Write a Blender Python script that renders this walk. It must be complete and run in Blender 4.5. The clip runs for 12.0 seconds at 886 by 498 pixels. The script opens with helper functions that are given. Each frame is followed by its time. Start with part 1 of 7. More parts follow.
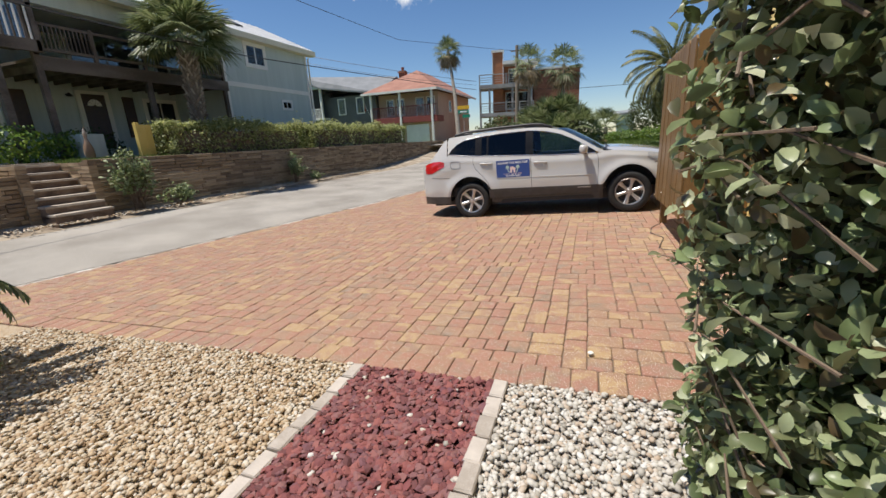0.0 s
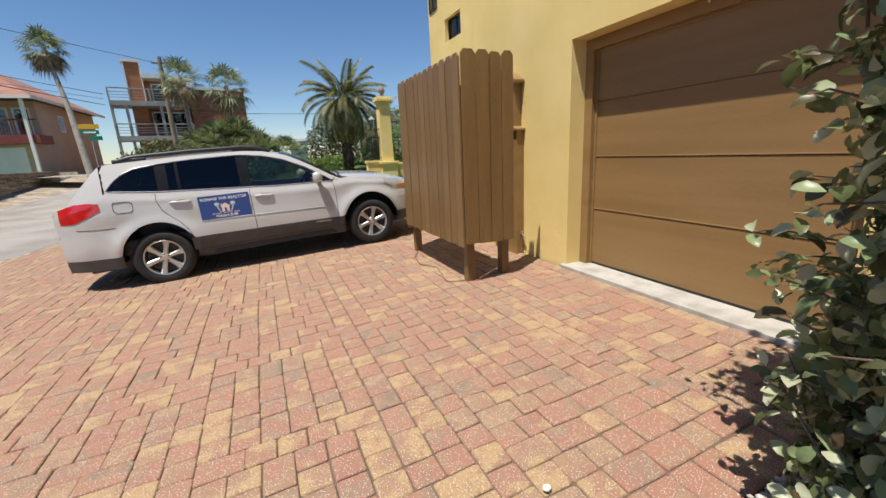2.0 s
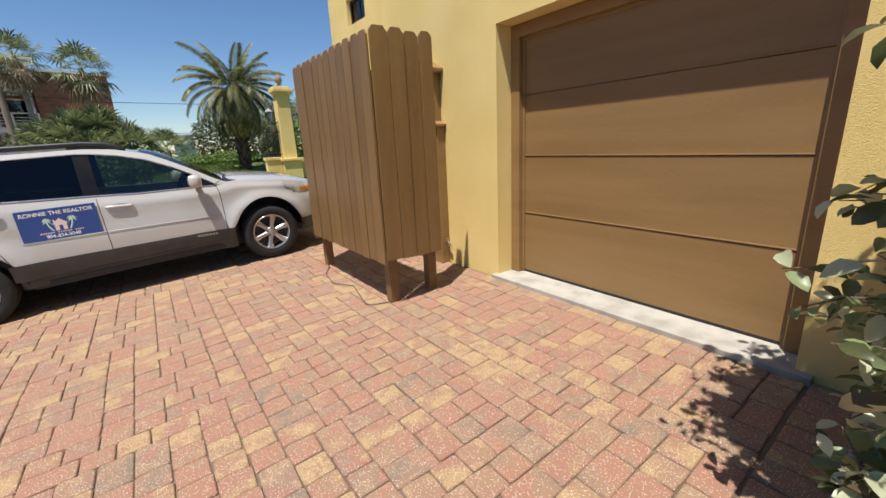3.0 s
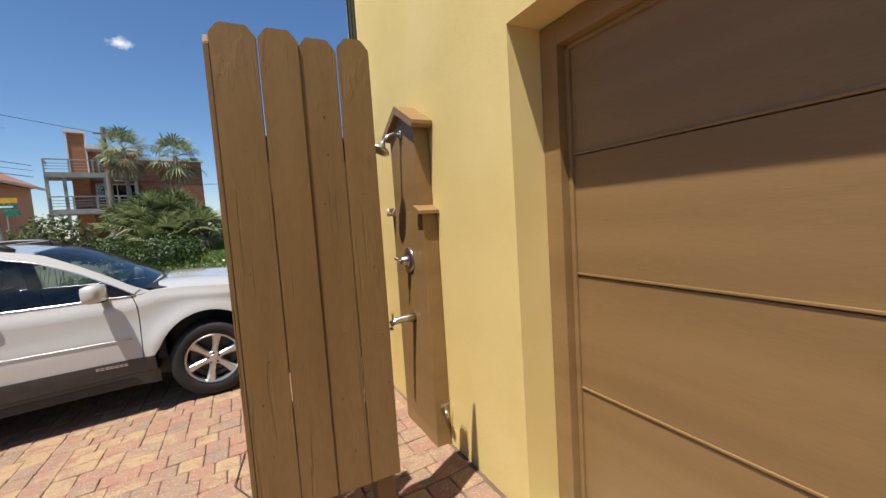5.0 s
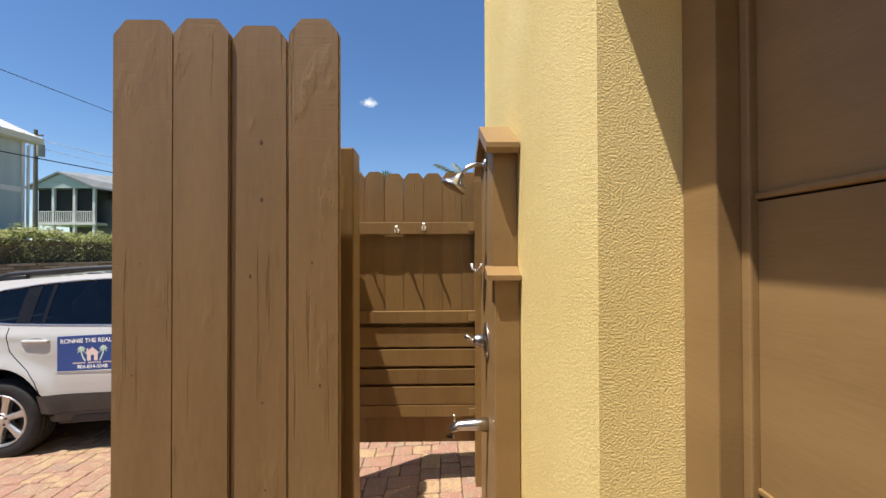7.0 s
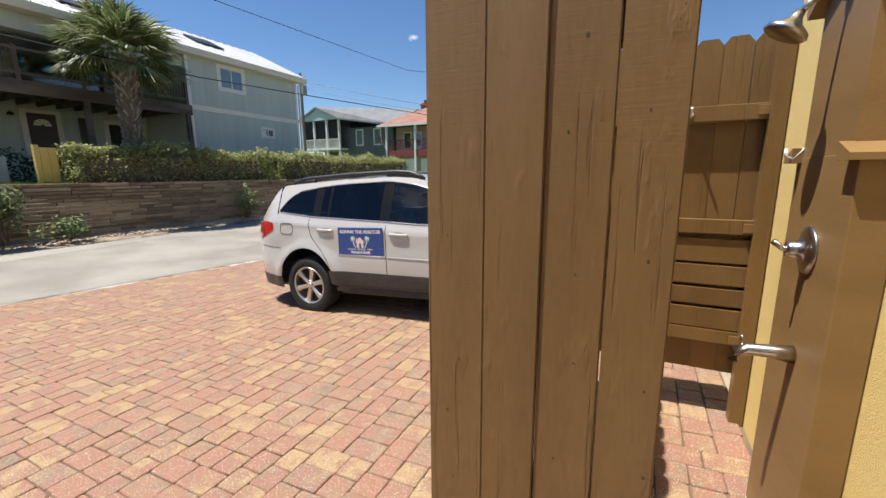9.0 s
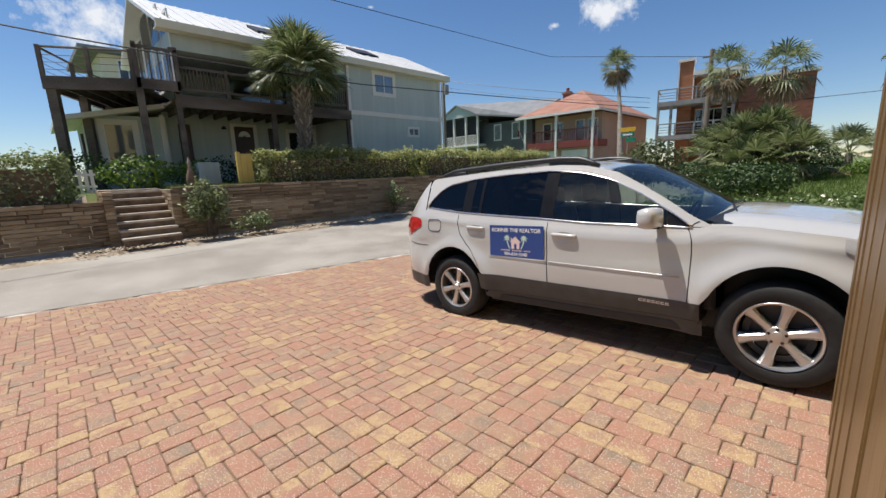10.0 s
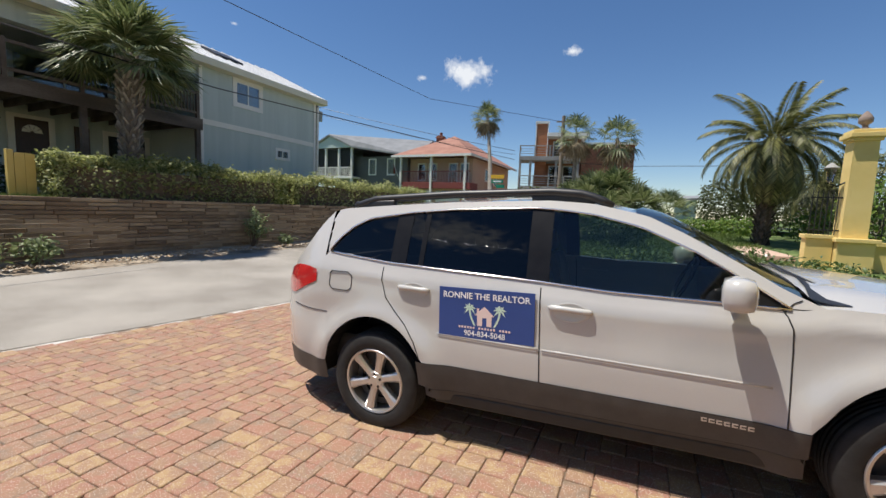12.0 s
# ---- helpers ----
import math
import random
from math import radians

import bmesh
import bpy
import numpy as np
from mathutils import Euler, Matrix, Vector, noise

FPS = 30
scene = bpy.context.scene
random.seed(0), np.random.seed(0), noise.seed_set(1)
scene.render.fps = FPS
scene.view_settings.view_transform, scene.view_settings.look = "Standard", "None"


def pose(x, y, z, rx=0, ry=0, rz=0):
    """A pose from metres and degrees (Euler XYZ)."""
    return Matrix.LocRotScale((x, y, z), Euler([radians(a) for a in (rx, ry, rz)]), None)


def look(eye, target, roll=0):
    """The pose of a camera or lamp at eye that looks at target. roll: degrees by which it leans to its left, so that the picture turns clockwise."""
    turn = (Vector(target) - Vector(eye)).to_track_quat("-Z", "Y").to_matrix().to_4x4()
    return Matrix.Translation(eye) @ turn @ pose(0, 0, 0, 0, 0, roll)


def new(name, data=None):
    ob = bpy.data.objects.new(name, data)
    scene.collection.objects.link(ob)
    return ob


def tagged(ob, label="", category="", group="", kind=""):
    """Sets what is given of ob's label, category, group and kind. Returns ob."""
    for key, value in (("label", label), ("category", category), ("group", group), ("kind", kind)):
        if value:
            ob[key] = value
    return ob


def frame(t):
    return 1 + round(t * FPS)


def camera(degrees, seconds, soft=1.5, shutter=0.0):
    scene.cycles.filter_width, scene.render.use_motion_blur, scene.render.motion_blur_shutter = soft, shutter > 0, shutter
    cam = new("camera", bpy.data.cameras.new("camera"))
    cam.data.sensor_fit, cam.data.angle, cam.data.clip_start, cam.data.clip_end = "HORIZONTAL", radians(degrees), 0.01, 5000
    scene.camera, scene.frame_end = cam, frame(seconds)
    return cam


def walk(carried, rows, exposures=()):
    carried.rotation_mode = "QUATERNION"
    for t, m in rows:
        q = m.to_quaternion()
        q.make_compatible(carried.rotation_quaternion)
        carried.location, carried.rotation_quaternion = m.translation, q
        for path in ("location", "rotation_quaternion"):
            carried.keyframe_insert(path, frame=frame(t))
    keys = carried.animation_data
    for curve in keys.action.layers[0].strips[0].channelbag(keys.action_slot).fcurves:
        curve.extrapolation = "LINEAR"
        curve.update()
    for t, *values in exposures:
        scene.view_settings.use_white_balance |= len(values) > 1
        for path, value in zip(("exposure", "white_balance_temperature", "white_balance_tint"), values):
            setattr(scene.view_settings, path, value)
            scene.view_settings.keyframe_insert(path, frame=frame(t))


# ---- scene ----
cam = camera(96.3, 12.0)
METRES, EYE, TILT, LEAN, TURN = 8.23, 1.403, 0.0, 0.0, 20.5
ROWS = [
    (0.0, 0.0, 0.0, 0.0, -0.8, -15.32, 2.92),
    (0.5, -0.0294, 0.0456, 0.0027, -11.01, -13.23, 3.5),
    (1.0, -0.0459, 0.0933, 0.0041, -21.42, -11.81, 3.42),
    (1.5, -0.0405, 0.1435, -0.0050, -32.3, -11.55, 2.8),
    (2.0, -0.0358, 0.1885, -0.0005, -44.9, -13.75, 2.75),
    (2.5, -0.0191, 0.2178, 0.0027, -56.27, -16.25, 2.69),
    (4.5, 0.1883, 0.3059, 0.0106, -57.77, -8.47, 4.64),
    (5.0, 0.2439, 0.321, 0.0216, -48.03, -4.8, 3.74),
    (5.5, 0.2925, 0.3277, 0.0284, -39.34, -1.66, 2.38),
    (6.0, 0.3263, 0.3398, 0.0333, -31.97, 0.99, 1.21),
    (6.5, 0.3499, 0.3532, 0.0392, -25.92, 2.06, 0.49),
    (8.5, 0.3607, 0.3586, 0.0236, -5.43, -9.65, 0.41),
    (9.0, 0.3238, 0.3780, 0.0202, 5.42, -10.70, 0.40),
    (9.5, 0.2969, 0.407, 0.0151, 18.01, -11.3, 1.37),
    (10.0, 0.2757, 0.4435, 0.0138, 24.31, -10.93, 2.11),
    (10.5, 0.249, 0.4849, 0.0121, 21.52, -9.73, 1.76),
    (11.0, 0.2271, 0.5301, 0.0101, 18.06, -8.65, 0.57),
    (11.5, 0.1944, 0.5694, 0.0083, 14.73, -7.72, -1.2),
    (12.0, 0.1577, 0.6049, 0.0079, 5.64, -5.83, -2.22),
]
walk(cam, [(t, pose(0, 0, EYE, TILT, LEAN, TURN) @ pose(METRES * x, METRES * y, METRES * z, 90 + pitch, roll, yaw)) for t, x, y, z, yaw, pitch, roll in ROWS],
     [(0.0, 0.32), (1.0, 0.36), (2.5, 0.44), (4.5, 0.52), (5.5, 0.56), (6.5, 0.72), (8.5, 0.67), (9.5, 0.49), (10.5, 0.30), (12.0, 0.36)])

# ---- daylight ----
SUN_TO = Vector((-0.545, -0.295, 1.645)).normalized()
world = bpy.data.worlds.new("sky")
scene.world = world
world.use_nodes = True
wn, wl = world.node_tree.nodes, world.node_tree.links
wn.clear()
sky = wn.new("ShaderNodeTexSky")
sky.sky_type = "NISHITA"
sky.sun_disc = False
sky.sun_elevation = math.asin(SUN_TO.z)
sky.sun_rotation = math.atan2(SUN_TO.x, SUN_TO.y)
sky.air_density, sky.dust_density, sky.ozone_density = 1.0, 0.0, 2.6
# a few small fair-weather clouds
coord = wn.new("ShaderNodeTexCoord")
cn = wn.new("ShaderNodeTexNoise")
cn.inputs["Scale"].default_value, cn.inputs["Detail"].default_value, cn.inputs["Roughness"].default_value = 27, 10, 0.66
wl.new(coord.outputs["Generated"], cn.inputs["Vector"])
clouds = None
for cloud_to, reach in (((-0.384, 0.868, 0.312), 0.105), ((-0.155, 0.924, 0.349), 0.036), ((-0.474, 0.828, 0.299), 0.026), ((-0.752, 0.558, 0.35), 0.016), ((-0.95, 0.12, 0.28), 0.16), ((-0.9, -0.3, 0.33), 0.12), ((-0.6, 0.78, 0.13), 0.03), ((0.5, 0.8, 0.4), 0.1), ((0.3, -0.8, 0.45), 0.15), ((-0.35, -0.62, 0.62), 0.30), ((-0.75, -0.25, 0.6), 0.22), ((0.15, -0.45, 0.85), 0.22)):
    off = wn.new("ShaderNodeVectorMath"); off.operation = "SUBTRACT"; off.inputs[1].default_value = Vector(cloud_to).normalized()
    wl.new(coord.outputs["Generated"], off.inputs[0])
    sq = wn.new("ShaderNodeVectorMath"); sq.operation = "MULTIPLY"; sq.inputs[1].default_value = (1, 1, 1.9)
    wl.new(off.outputs[0], sq.inputs[0])
    ln = wn.new("ShaderNodeVectorMath"); ln.operation = "LENGTH"
    wl.new(sq.outputs[0], ln.inputs[0])
    mr = wn.new("ShaderNodeMapRange")
    mr.inputs["From Min"].default_value, mr.inputs["From Max"].default_value = reach, 0.0
    wl.new(ln.outputs["Value"], mr.inputs["Value"])
    if clouds is None:
        clouds = mr.outputs[0]
    else:
        mxn = wn.new("ShaderNodeMath"); mxn.operation = "MAXIMUM"
        wl.new(clouds, mxn.inputs[0]); wl.new(mr.outputs[0], mxn.inputs[1])
        clouds = mxn.outputs[0]
prod = wn.new("ShaderNodeMath"); prod.operation = "MULTIPLY_ADD"; prod.inputs[1].default_value = 0.55
wl.new(clouds, prod.inputs[0]); wl.new(cn.outputs["Fac"], prod.inputs[2])
gate_c = wn.new("ShaderNodeMath"); gate_c.operation = "GREATER_THAN"; gate_c.inputs[1].default_value = 0.02
wl.new(clouds, gate_c.inputs[0])
cr = wn.new("ShaderNodeValToRGB")
cr.color_ramp.elements[0].position, cr.color_ramp.elements[1].position = 0.72, 1.0
wl.new(prod.outputs[0], cr.inputs[0])
cl = wn.new("ShaderNodeMath"); cl.operation = "MULTIPLY"
wl.new(cr.outputs["Color"], cl.inputs[0]); wl.new(gate_c.outputs[0], cl.inputs[1])
cmix = wn.new("ShaderNodeMix"); cmix.data_type = "RGBA"
cmix.inputs["B"].default_value = (8.6, 8.9, 9.4, 1)
wl.new(cl.outputs[0], cmix.inputs["Factor"])
hs = wn.new("ShaderNodeHueSaturation")
hs.inputs["Saturation"].default_value = 1.14
wl.new(sky.outputs["Color"], hs.inputs["Color"])
tint = wn.new("ShaderNodeMix"); tint.data_type = "RGBA"; tint.blend_type = "MULTIPLY"
tint.inputs["Factor"].default_value = 1.0
tint.inputs["B"].default_value = (1.01, 1.03, 1.11, 1)
wl.new(hs.outputs["Color"], tint.inputs["A"])
wl.new(tint.outputs["Result"], cmix.inputs["A"])
bg = wn.new("ShaderNodeBackground")
bg.inputs["Strength"].default_value = 0.077
wl.new(cmix.outputs["Result"], bg.inputs["Color"])
wo = wn.new("ShaderNodeOutputWorld")
wl.new(bg.outputs[0], wo.inputs["Surface"])

sun = new("sun", bpy.data.lights.new("sun", "SUN"))
sun.data.energy, sun.data.angle, sun.data.color = 5.0, radians(0.53), (1.0, 0.94, 0.855)
sun.matrix_world = look(SUN_TO * 60, (0, 0, 0))


# ---- materials ----
def shade(name, colors, rough=0.6, metal=0.0, scale=8.0, fine=120.0, bump=0.15, island=0.0, spread=0.35, coat=0.0, depth=0.004, stretch=(1, 1, 1), speck=0.0, contrast=1.0, speck_scale=150):
    """Surface with colour drifting between the given colours at two scales, grain and relief. island: how far each piece has a colour of its own."""
    m = bpy.data.materials.new(name)
    m.use_nodes = True
    n, l = m.node_tree.nodes, m.node_tree.links
    p = n["Principled BSDF"]
    tc = n.new("ShaderNodeTexCoord")
    mp = n.new("ShaderNodeMapping")
    mp.inputs["Scale"].default_value = stretch
    l.new(tc.outputs["Object"], mp.inputs["Vector"])
    a = n.new("ShaderNodeTexNoise"); a.inputs["Scale"].default_value = scale; a.inputs["Detail"].default_value = 5
    b = n.new("ShaderNodeTexNoise"); b.inputs["Scale"].default_value = fine; b.inputs["Detail"].default_value = 3
    here = mp.outputs[0]
    if island > 0:
        oi = n.new("ShaderNodeObjectInfo")
        far = n.new("ShaderNodeMath"); far.operation = "MULTIPLY"; far.inputs[1].default_value = 53.0
        l.new(oi.outputs["Random"], far.inputs[0])
        sh = n.new("ShaderNodeVectorMath"); sh.operation = "ADD"
        l.new(here, sh.inputs[0]); l.new(far.outputs[0], sh.inputs[1])
        here = sh.outputs[0]
    l.new(here, a.inputs["Vector"]); l.new(here, b.inputs["Vector"])
    mixf = n.new("ShaderNodeMath"); mixf.operation = "MULTIPLY_ADD"
    l.new(b.outputs["Fac"], mixf.inputs[0]); mixf.inputs[1].default_value = 0.45
    l.new(a.outputs["Fac"], mixf.inputs[2])
    fac = n.new("ShaderNodeMath"); fac.operation = "SUBTRACT"; fac.inputs[1].default_value = 0.225
    l.new(mixf.outputs[0], fac.inputs[0])
    last = fac.outputs[0]
    if contrast != 1.0:
        ct = n.new("ShaderNodeMath"); ct.operation = "MULTIPLY_ADD"; ct.use_clamp = True
        l.new(last, ct.inputs[0]); ct.inputs[1].default_value = contrast; ct.inputs[2].default_value = 0.5 - 0.5 * contrast
        last = ct.outputs[0]
    if island > 0:
        g = n.new("ShaderNodeNewGeometry")
        s = n.new("ShaderNodeMath"); s.operation = "ADD"
        l.new(g.outputs["Random Per Island"], s.inputs[0]); l.new(oi.outputs["Random"], s.inputs[1])
        f = n.new("ShaderNodeMath"); f.operation = "FRACT"
        l.new(s.outputs[0], f.inputs[0])
        w = n.new("ShaderNodeMix"); w.inputs["Factor"].default_value = island
        l.new(last, w.inputs["A"]); l.new(f.outputs[0], w.inputs["B"])
        last = w.outputs["Result"]
    ramp = n.new("ShaderNodeValToRGB")
    e = ramp.color_ramp.elements
    lo, hi = (0.5 - spread / 2, 0.5 + spread / 2) if island < 0.5 else (0.1, 0.9)
    while len(e) < len(colors):
        e.new(0.5)
    for i, c in enumerate(colors):
        e[i].position = lo + (hi - lo) * i / max(1, len(colors) - 1)
        e[i].color = (*c, 1)
    l.new(last, ramp.inputs[0])
    col = ramp.outputs["Color"]
    if speck > 0:
        v = n.new("ShaderNodeTexVoronoi"); v.inputs["Scale"].default_value = speck_scale
        l.new(here, v.inputs["Vector"])
        vr = n.new("ShaderNodeValToRGB")
        vr.color_ramp.elements[0].position, vr.color_ramp.elements[1].position = 0.15, 0.26
        vr.color_ramp.elements[0].color, vr.color_ramp.elements[1].color = (speck,) * 3 + (1,), (0, 0, 0, 1)
        l.new(v.outputs["Distance"], vr.inputs[0])
        sm = n.new("ShaderNodeMix"); sm.data_type = "RGBA"
        sm.inputs["B"].default_value = (0.75, 0.7, 0.62, 1)
        l.new(vr.outputs["Color"], sm.inputs["Factor"]); l.new(col, sm.inputs["A"])
        col = sm.outputs["Result"]
    l.new(col, p.inputs["Base Color"])
    p.inputs["Roughness"].default_value, p.inputs["Metallic"].default_value = rough, metal
    p.inputs["Coat Weight"].default_value = coat
    if bump > 0:
        bp = n.new("ShaderNodeBump")
        bp.inputs["Strength"].default_value, bp.inputs["Distance"].default_value = bump, depth
        l.new(mixf.outputs[0], bp.inputs["Height"])
        l.new(bp.outputs[0], p.inputs["Normal"])
    return m


def leaf_mat(name, colors, rough=0.45, through_light=0.35):
    m = shade(name, colors, rough, island=0.8, scale=3, fine=60, bump=0.05)
    n, l = m.node_tree.nodes, m.node_tree.links
    p = n["Principled BSDF"]
    t = n.new("ShaderNodeBsdfTranslucent")
    src = p.inputs["Base Color"].links[0].from_socket
    l.new(src, t.inputs["Color"])
    mx = n.new("ShaderNodeMixShader"); mx.inputs[0].default_value = through_light
    l.new(p.outputs[0], mx.inputs[1]); l.new(t.outputs[0], mx.inputs[2])
    l.new(mx.outputs[0], n["Material Output"].inputs["Surface"])
    return m


def glass_mat(name, tint, gloss=0.04):
    m = bpy.data.materials.new(name)
    m.use_nodes = True
    n, l = m.node_tree.nodes, m.node_tree.links
    n.remove(n["Principled BSDF"])
    tr = n.new("ShaderNodeBsdfTransparent"); tr.inputs["Color"].default_value = (*tint, 1)
    gl = n.new("ShaderNodeBsdfGlossy"); gl.inputs["Roughness"].default_value = 0.02
    fr = n.new("ShaderNodeFresnel"); fr.inputs["IOR"].default_value = 1.52
    ad = n.new("ShaderNodeMath"); ad.operation = "ADD"; ad.inputs[1].default_value = gloss
    l.new(fr.outputs[0], ad.inputs[0])
    mx = n.new("ShaderNodeMixShader")
    l.new(ad.outputs[0], mx.inputs[0]); l.new(tr.outputs[0], mx.inputs[1]); l.new(gl.outputs[0], mx.inputs[2])
    l.new(mx.outputs[0], n["Material Output"].inputs["Surface"])
    return m


M_PAVER = shade("paver", [(0.185, 0.138, 0.10), (0.235, 0.15, 0.10), (0.275, 0.165, 0.105), (0.295, 0.14, 0.095), (0.255, 0.155, 0.10), (0.285, 0.175, 0.108), (0.36, 0.25, 0.125), (0.265, 0.155, 0.10), (0.285, 0.135, 0.095), (0.22, 0.15, 0.105), (0.31, 0.20, 0.118), (0.25, 0.15, 0.10)], 0.85, scale=8, fine=110, bump=0.8, island=0.64, speck=0.85, contrast=1.7, speck_scale=115, depth=0.006)
M_JOINT = shade("joint_sand", [(0.115, 0.078, 0.053), (0.18, 0.13, 0.09)], 0.95, scale=5, bump=0.3)
M_ROAD = shade("worn_asphalt", [(0.21, 0.19, 0.165), (0.265, 0.245, 0.215), (0.32, 0.295, 0.26)], 0.92, scale=0.8, fine=90, bump=0.5, speck=0.4, depth=0.006)
M_SAND = shade("sandy_soil", [(0.18, 0.137, 0.097), (0.29, 0.235, 0.172), (0.40, 0.345, 0.27)], 0.95, scale=2.2, fine=40, bump=0.6, depth=0.02)
M_LAWN = shade("lawn_soil", [(0.05, 0.085, 0.02), (0.09, 0.14, 0.035), (0.16, 0.19, 0.06)], 0.9, scale=1.5, fine=30, bump=0.8, depth=0.03)
M_CONCRETE = shade("concrete", [(0.30, 0.28, 0.245), (0.38, 0.36, 0.32), (0.43, 0.41, 0.37)], 0.85, scale=6, fine=150, bump=0.25)
M_LIP = shade("worn_lip_concrete", [(0.22, 0.17, 0.13), (0.34, 0.29, 0.24), (0.58, 0.56, 0.52), (0.28, 0.20, 0.15), (0.60, 0.58, 0.54)], 0.92, scale=2.6, fine=60, bump=0.6, depth=0.01, contrast=2.2)
M_STUCCO = shade("yellow_stucco", [(0.70, 0.53, 0.195), (0.745, 0.57, 0.22), (0.775, 0.60, 0.25)], 0.88, scale=1.4, fine=210, bump=0.9, depth=0.0075)
M_BROWN = shade("brown_door_paint", [(0.225, 0.133, 0.050), (0.255, 0.152, 0.058), (0.275, 0.167, 0.066)], 0.5, scale=2.5, fine=70, bump=0.12, stretch=(1, 0.25, 3), depth=0.002)
M_BOARD = shade("brown_fence_paint", [(0.165, 0.094, 0.034), (0.198, 0.115, 0.042), (0.222, 0.132, 0.050)], 0.42, scale=4.0, fine=60, bump=0.35, island=0.25, stretch=(1.6, 1.6, 0.3), depth=0.003)


def torn_grain(m):
    """Patches of torn grain under the paint."""
    n, l = m.node_tree.nodes, m.node_tree.links
    p = n["Principled BSDF"]
    first = p.inputs["Normal"].links[0].from_socket
    tc = n.new("ShaderNodeTexCoord"); oi = n.new("ShaderNodeObjectInfo")
    sh = n.new("ShaderNodeVectorMath"); sh.operation = "MULTIPLY_ADD"
    l.new(oi.outputs["Random"], sh.inputs[0]); sh.inputs[1].default_value = (31, 17, 43); l.new(tc.outputs["Object"], sh.inputs[2])
    mp = n.new("ShaderNodeMapping"); mp.inputs["Scale"].default_value = (1, 1, 0.35)
    l.new(sh.outputs[0], mp.inputs["Vector"])
    patch = n.new("ShaderNodeTexNoise"); patch.inputs["Scale"].default_value = 17; patch.inputs["Detail"].default_value = 3
    torn = n.new("ShaderNodeTexNoise"); torn.inputs["Scale"].default_value = 150; torn.inputs["Detail"].default_value = 3
    l.new(mp.outputs[0], patch.inputs["Vector"]); l.new(mp.outputs[0], torn.inputs["Vector"])
    mask = n.new("ShaderNodeMapRange")
    mask.inputs["From Min"].default_value, mask.inputs["From Max"].default_value = 0.60, 0.78
    l.new(patch.outputs["Fac"], mask.inputs["Value"])
    rough = n.new("ShaderNodeMath"); rough.operation = "MULTIPLY"
    l.new(mask.outputs[0], rough.inputs[0]); l.new(torn.outputs["Fac"], rough.inputs[1])
    bp = n.new("ShaderNodeBump"); bp.inputs["Strength"].default_value, bp.inputs["Distance"].default_value = 0.55, 0.006
    l.new(rough.outputs[0], bp.inputs["Height"]); l.new(first, bp.inputs["Normal"])
    saw_map = n.new("ShaderNodeMapping"); saw_map.inputs["Scale"].default_value = (0.5, 0.5, 9)
    l.new(sh.outputs[0], saw_map.inputs["Vector"])
    saw = n.new("ShaderNodeTexNoise"); saw.inputs["Scale"].default_value = 22; saw.inputs["Detail"].default_value = 4
    l.new(saw_map.outputs[0], saw.inputs["Vector"])
    some = n.new("ShaderNodeMath"); some.operation = "MULTIPLY"
    l.new(saw.outputs["Fac"], some.inputs[0]); l.new(oi.outputs["Random"], some.inputs[1])
    sb = n.new("ShaderNodeBump"); sb.inputs["Strength"].default_value, sb.inputs["Distance"].default_value = 0.22, 0.0025
    l.new(some.outputs[0], sb.inputs["Height"]); l.new(bp.outputs[0], sb.inputs["Normal"])
    crack_map = n.new("ShaderNodeMapping"); crack_map.inputs["Scale"].default_value = (34, 34, 1.1)
    l.new(sh.outputs[0], crack_map.inputs["Vector"])
    crack = n.new("ShaderNodeTexNoise"); crack.inputs["Scale"].default_value = 1.6; crack.inputs["Detail"].default_value = 5
    l.new(crack_map.outputs[0], crack.inputs["Vector"])
    slit = n.new("ShaderNodeMapRange")
    slit.inputs["From Min"].default_value, slit.inputs["From Max"].default_value = 0.30, 0.36
    l.new(crack.outputs["Fac"], slit.inputs["Value"])
    cb = n.new("ShaderNodeBump"); cb.inputs["Strength"].default_value, cb.inputs["Distance"].default_value = 0.6, 0.004
    l.new(slit.outputs[0], cb.inputs["Height"]); l.new(sb.outputs[0], cb.inputs["Normal"])
    l.new(cb.outputs[0], p.inputs["Normal"])


torn_grain(M_BOARD)
M_NAIL = shade("rusted_nail", [(0.05, 0.03, 0.015), (0.09, 0.055, 0.03)], 0.7, scale=60, bump=0.2)
M_TRIM = shade("gloss_black_trim", [(0.008, 0.008, 0.009), (0.012, 0.012, 0.013)], 0.25, scale=12, bump=0.0)
M_TRIM.node_tree.nodes["Principled BSDF"].inputs["Specular IOR Level"].default_value = 0.2
M_STEEL = shade("brushed_nickel", [(0.55, 0.53, 0.50), (0.65, 0.63, 0.6)], 0.28, 1.0, scale=30, bump=0.02)
M_RUBBER = shade("tyre_rubber", [(0.011, 0.011, 0.011), (0.02, 0.0195, 0.019)], 0.75, scale=20, bump=0.2)
M_BLACK = shade("black_plastic", [(0.012, 0.012, 0.013), (0.02, 0.02, 0.022)], 0.45, scale=12, bump=0.05)
M_CLAD = shade("dark_grey_cladding", [(0.045, 0.042, 0.040), (0.06, 0.057, 0.054)], 0.5, scale=9, bump=0.08)
M_CARPAINT = shade("pearl_white_paint", [(0.455, 0.447, 0.43), (0.49, 0.482, 0.465)], 0.22, scale=1.5, fine=300, bump=0.0, coat=1.0)
M_ALLOY = shade("silver_alloy", [(0.52, 0.51, 0.50), (0.6, 0.59, 0.58)], 0.35, 0.85, scale=10, bump=0.03)
M_CHROME = shade("bright_trim", [(0.75, 0.75, 0.75), (0.8, 0.8, 0.8)], 0.15, 1.0, bump=0.0)
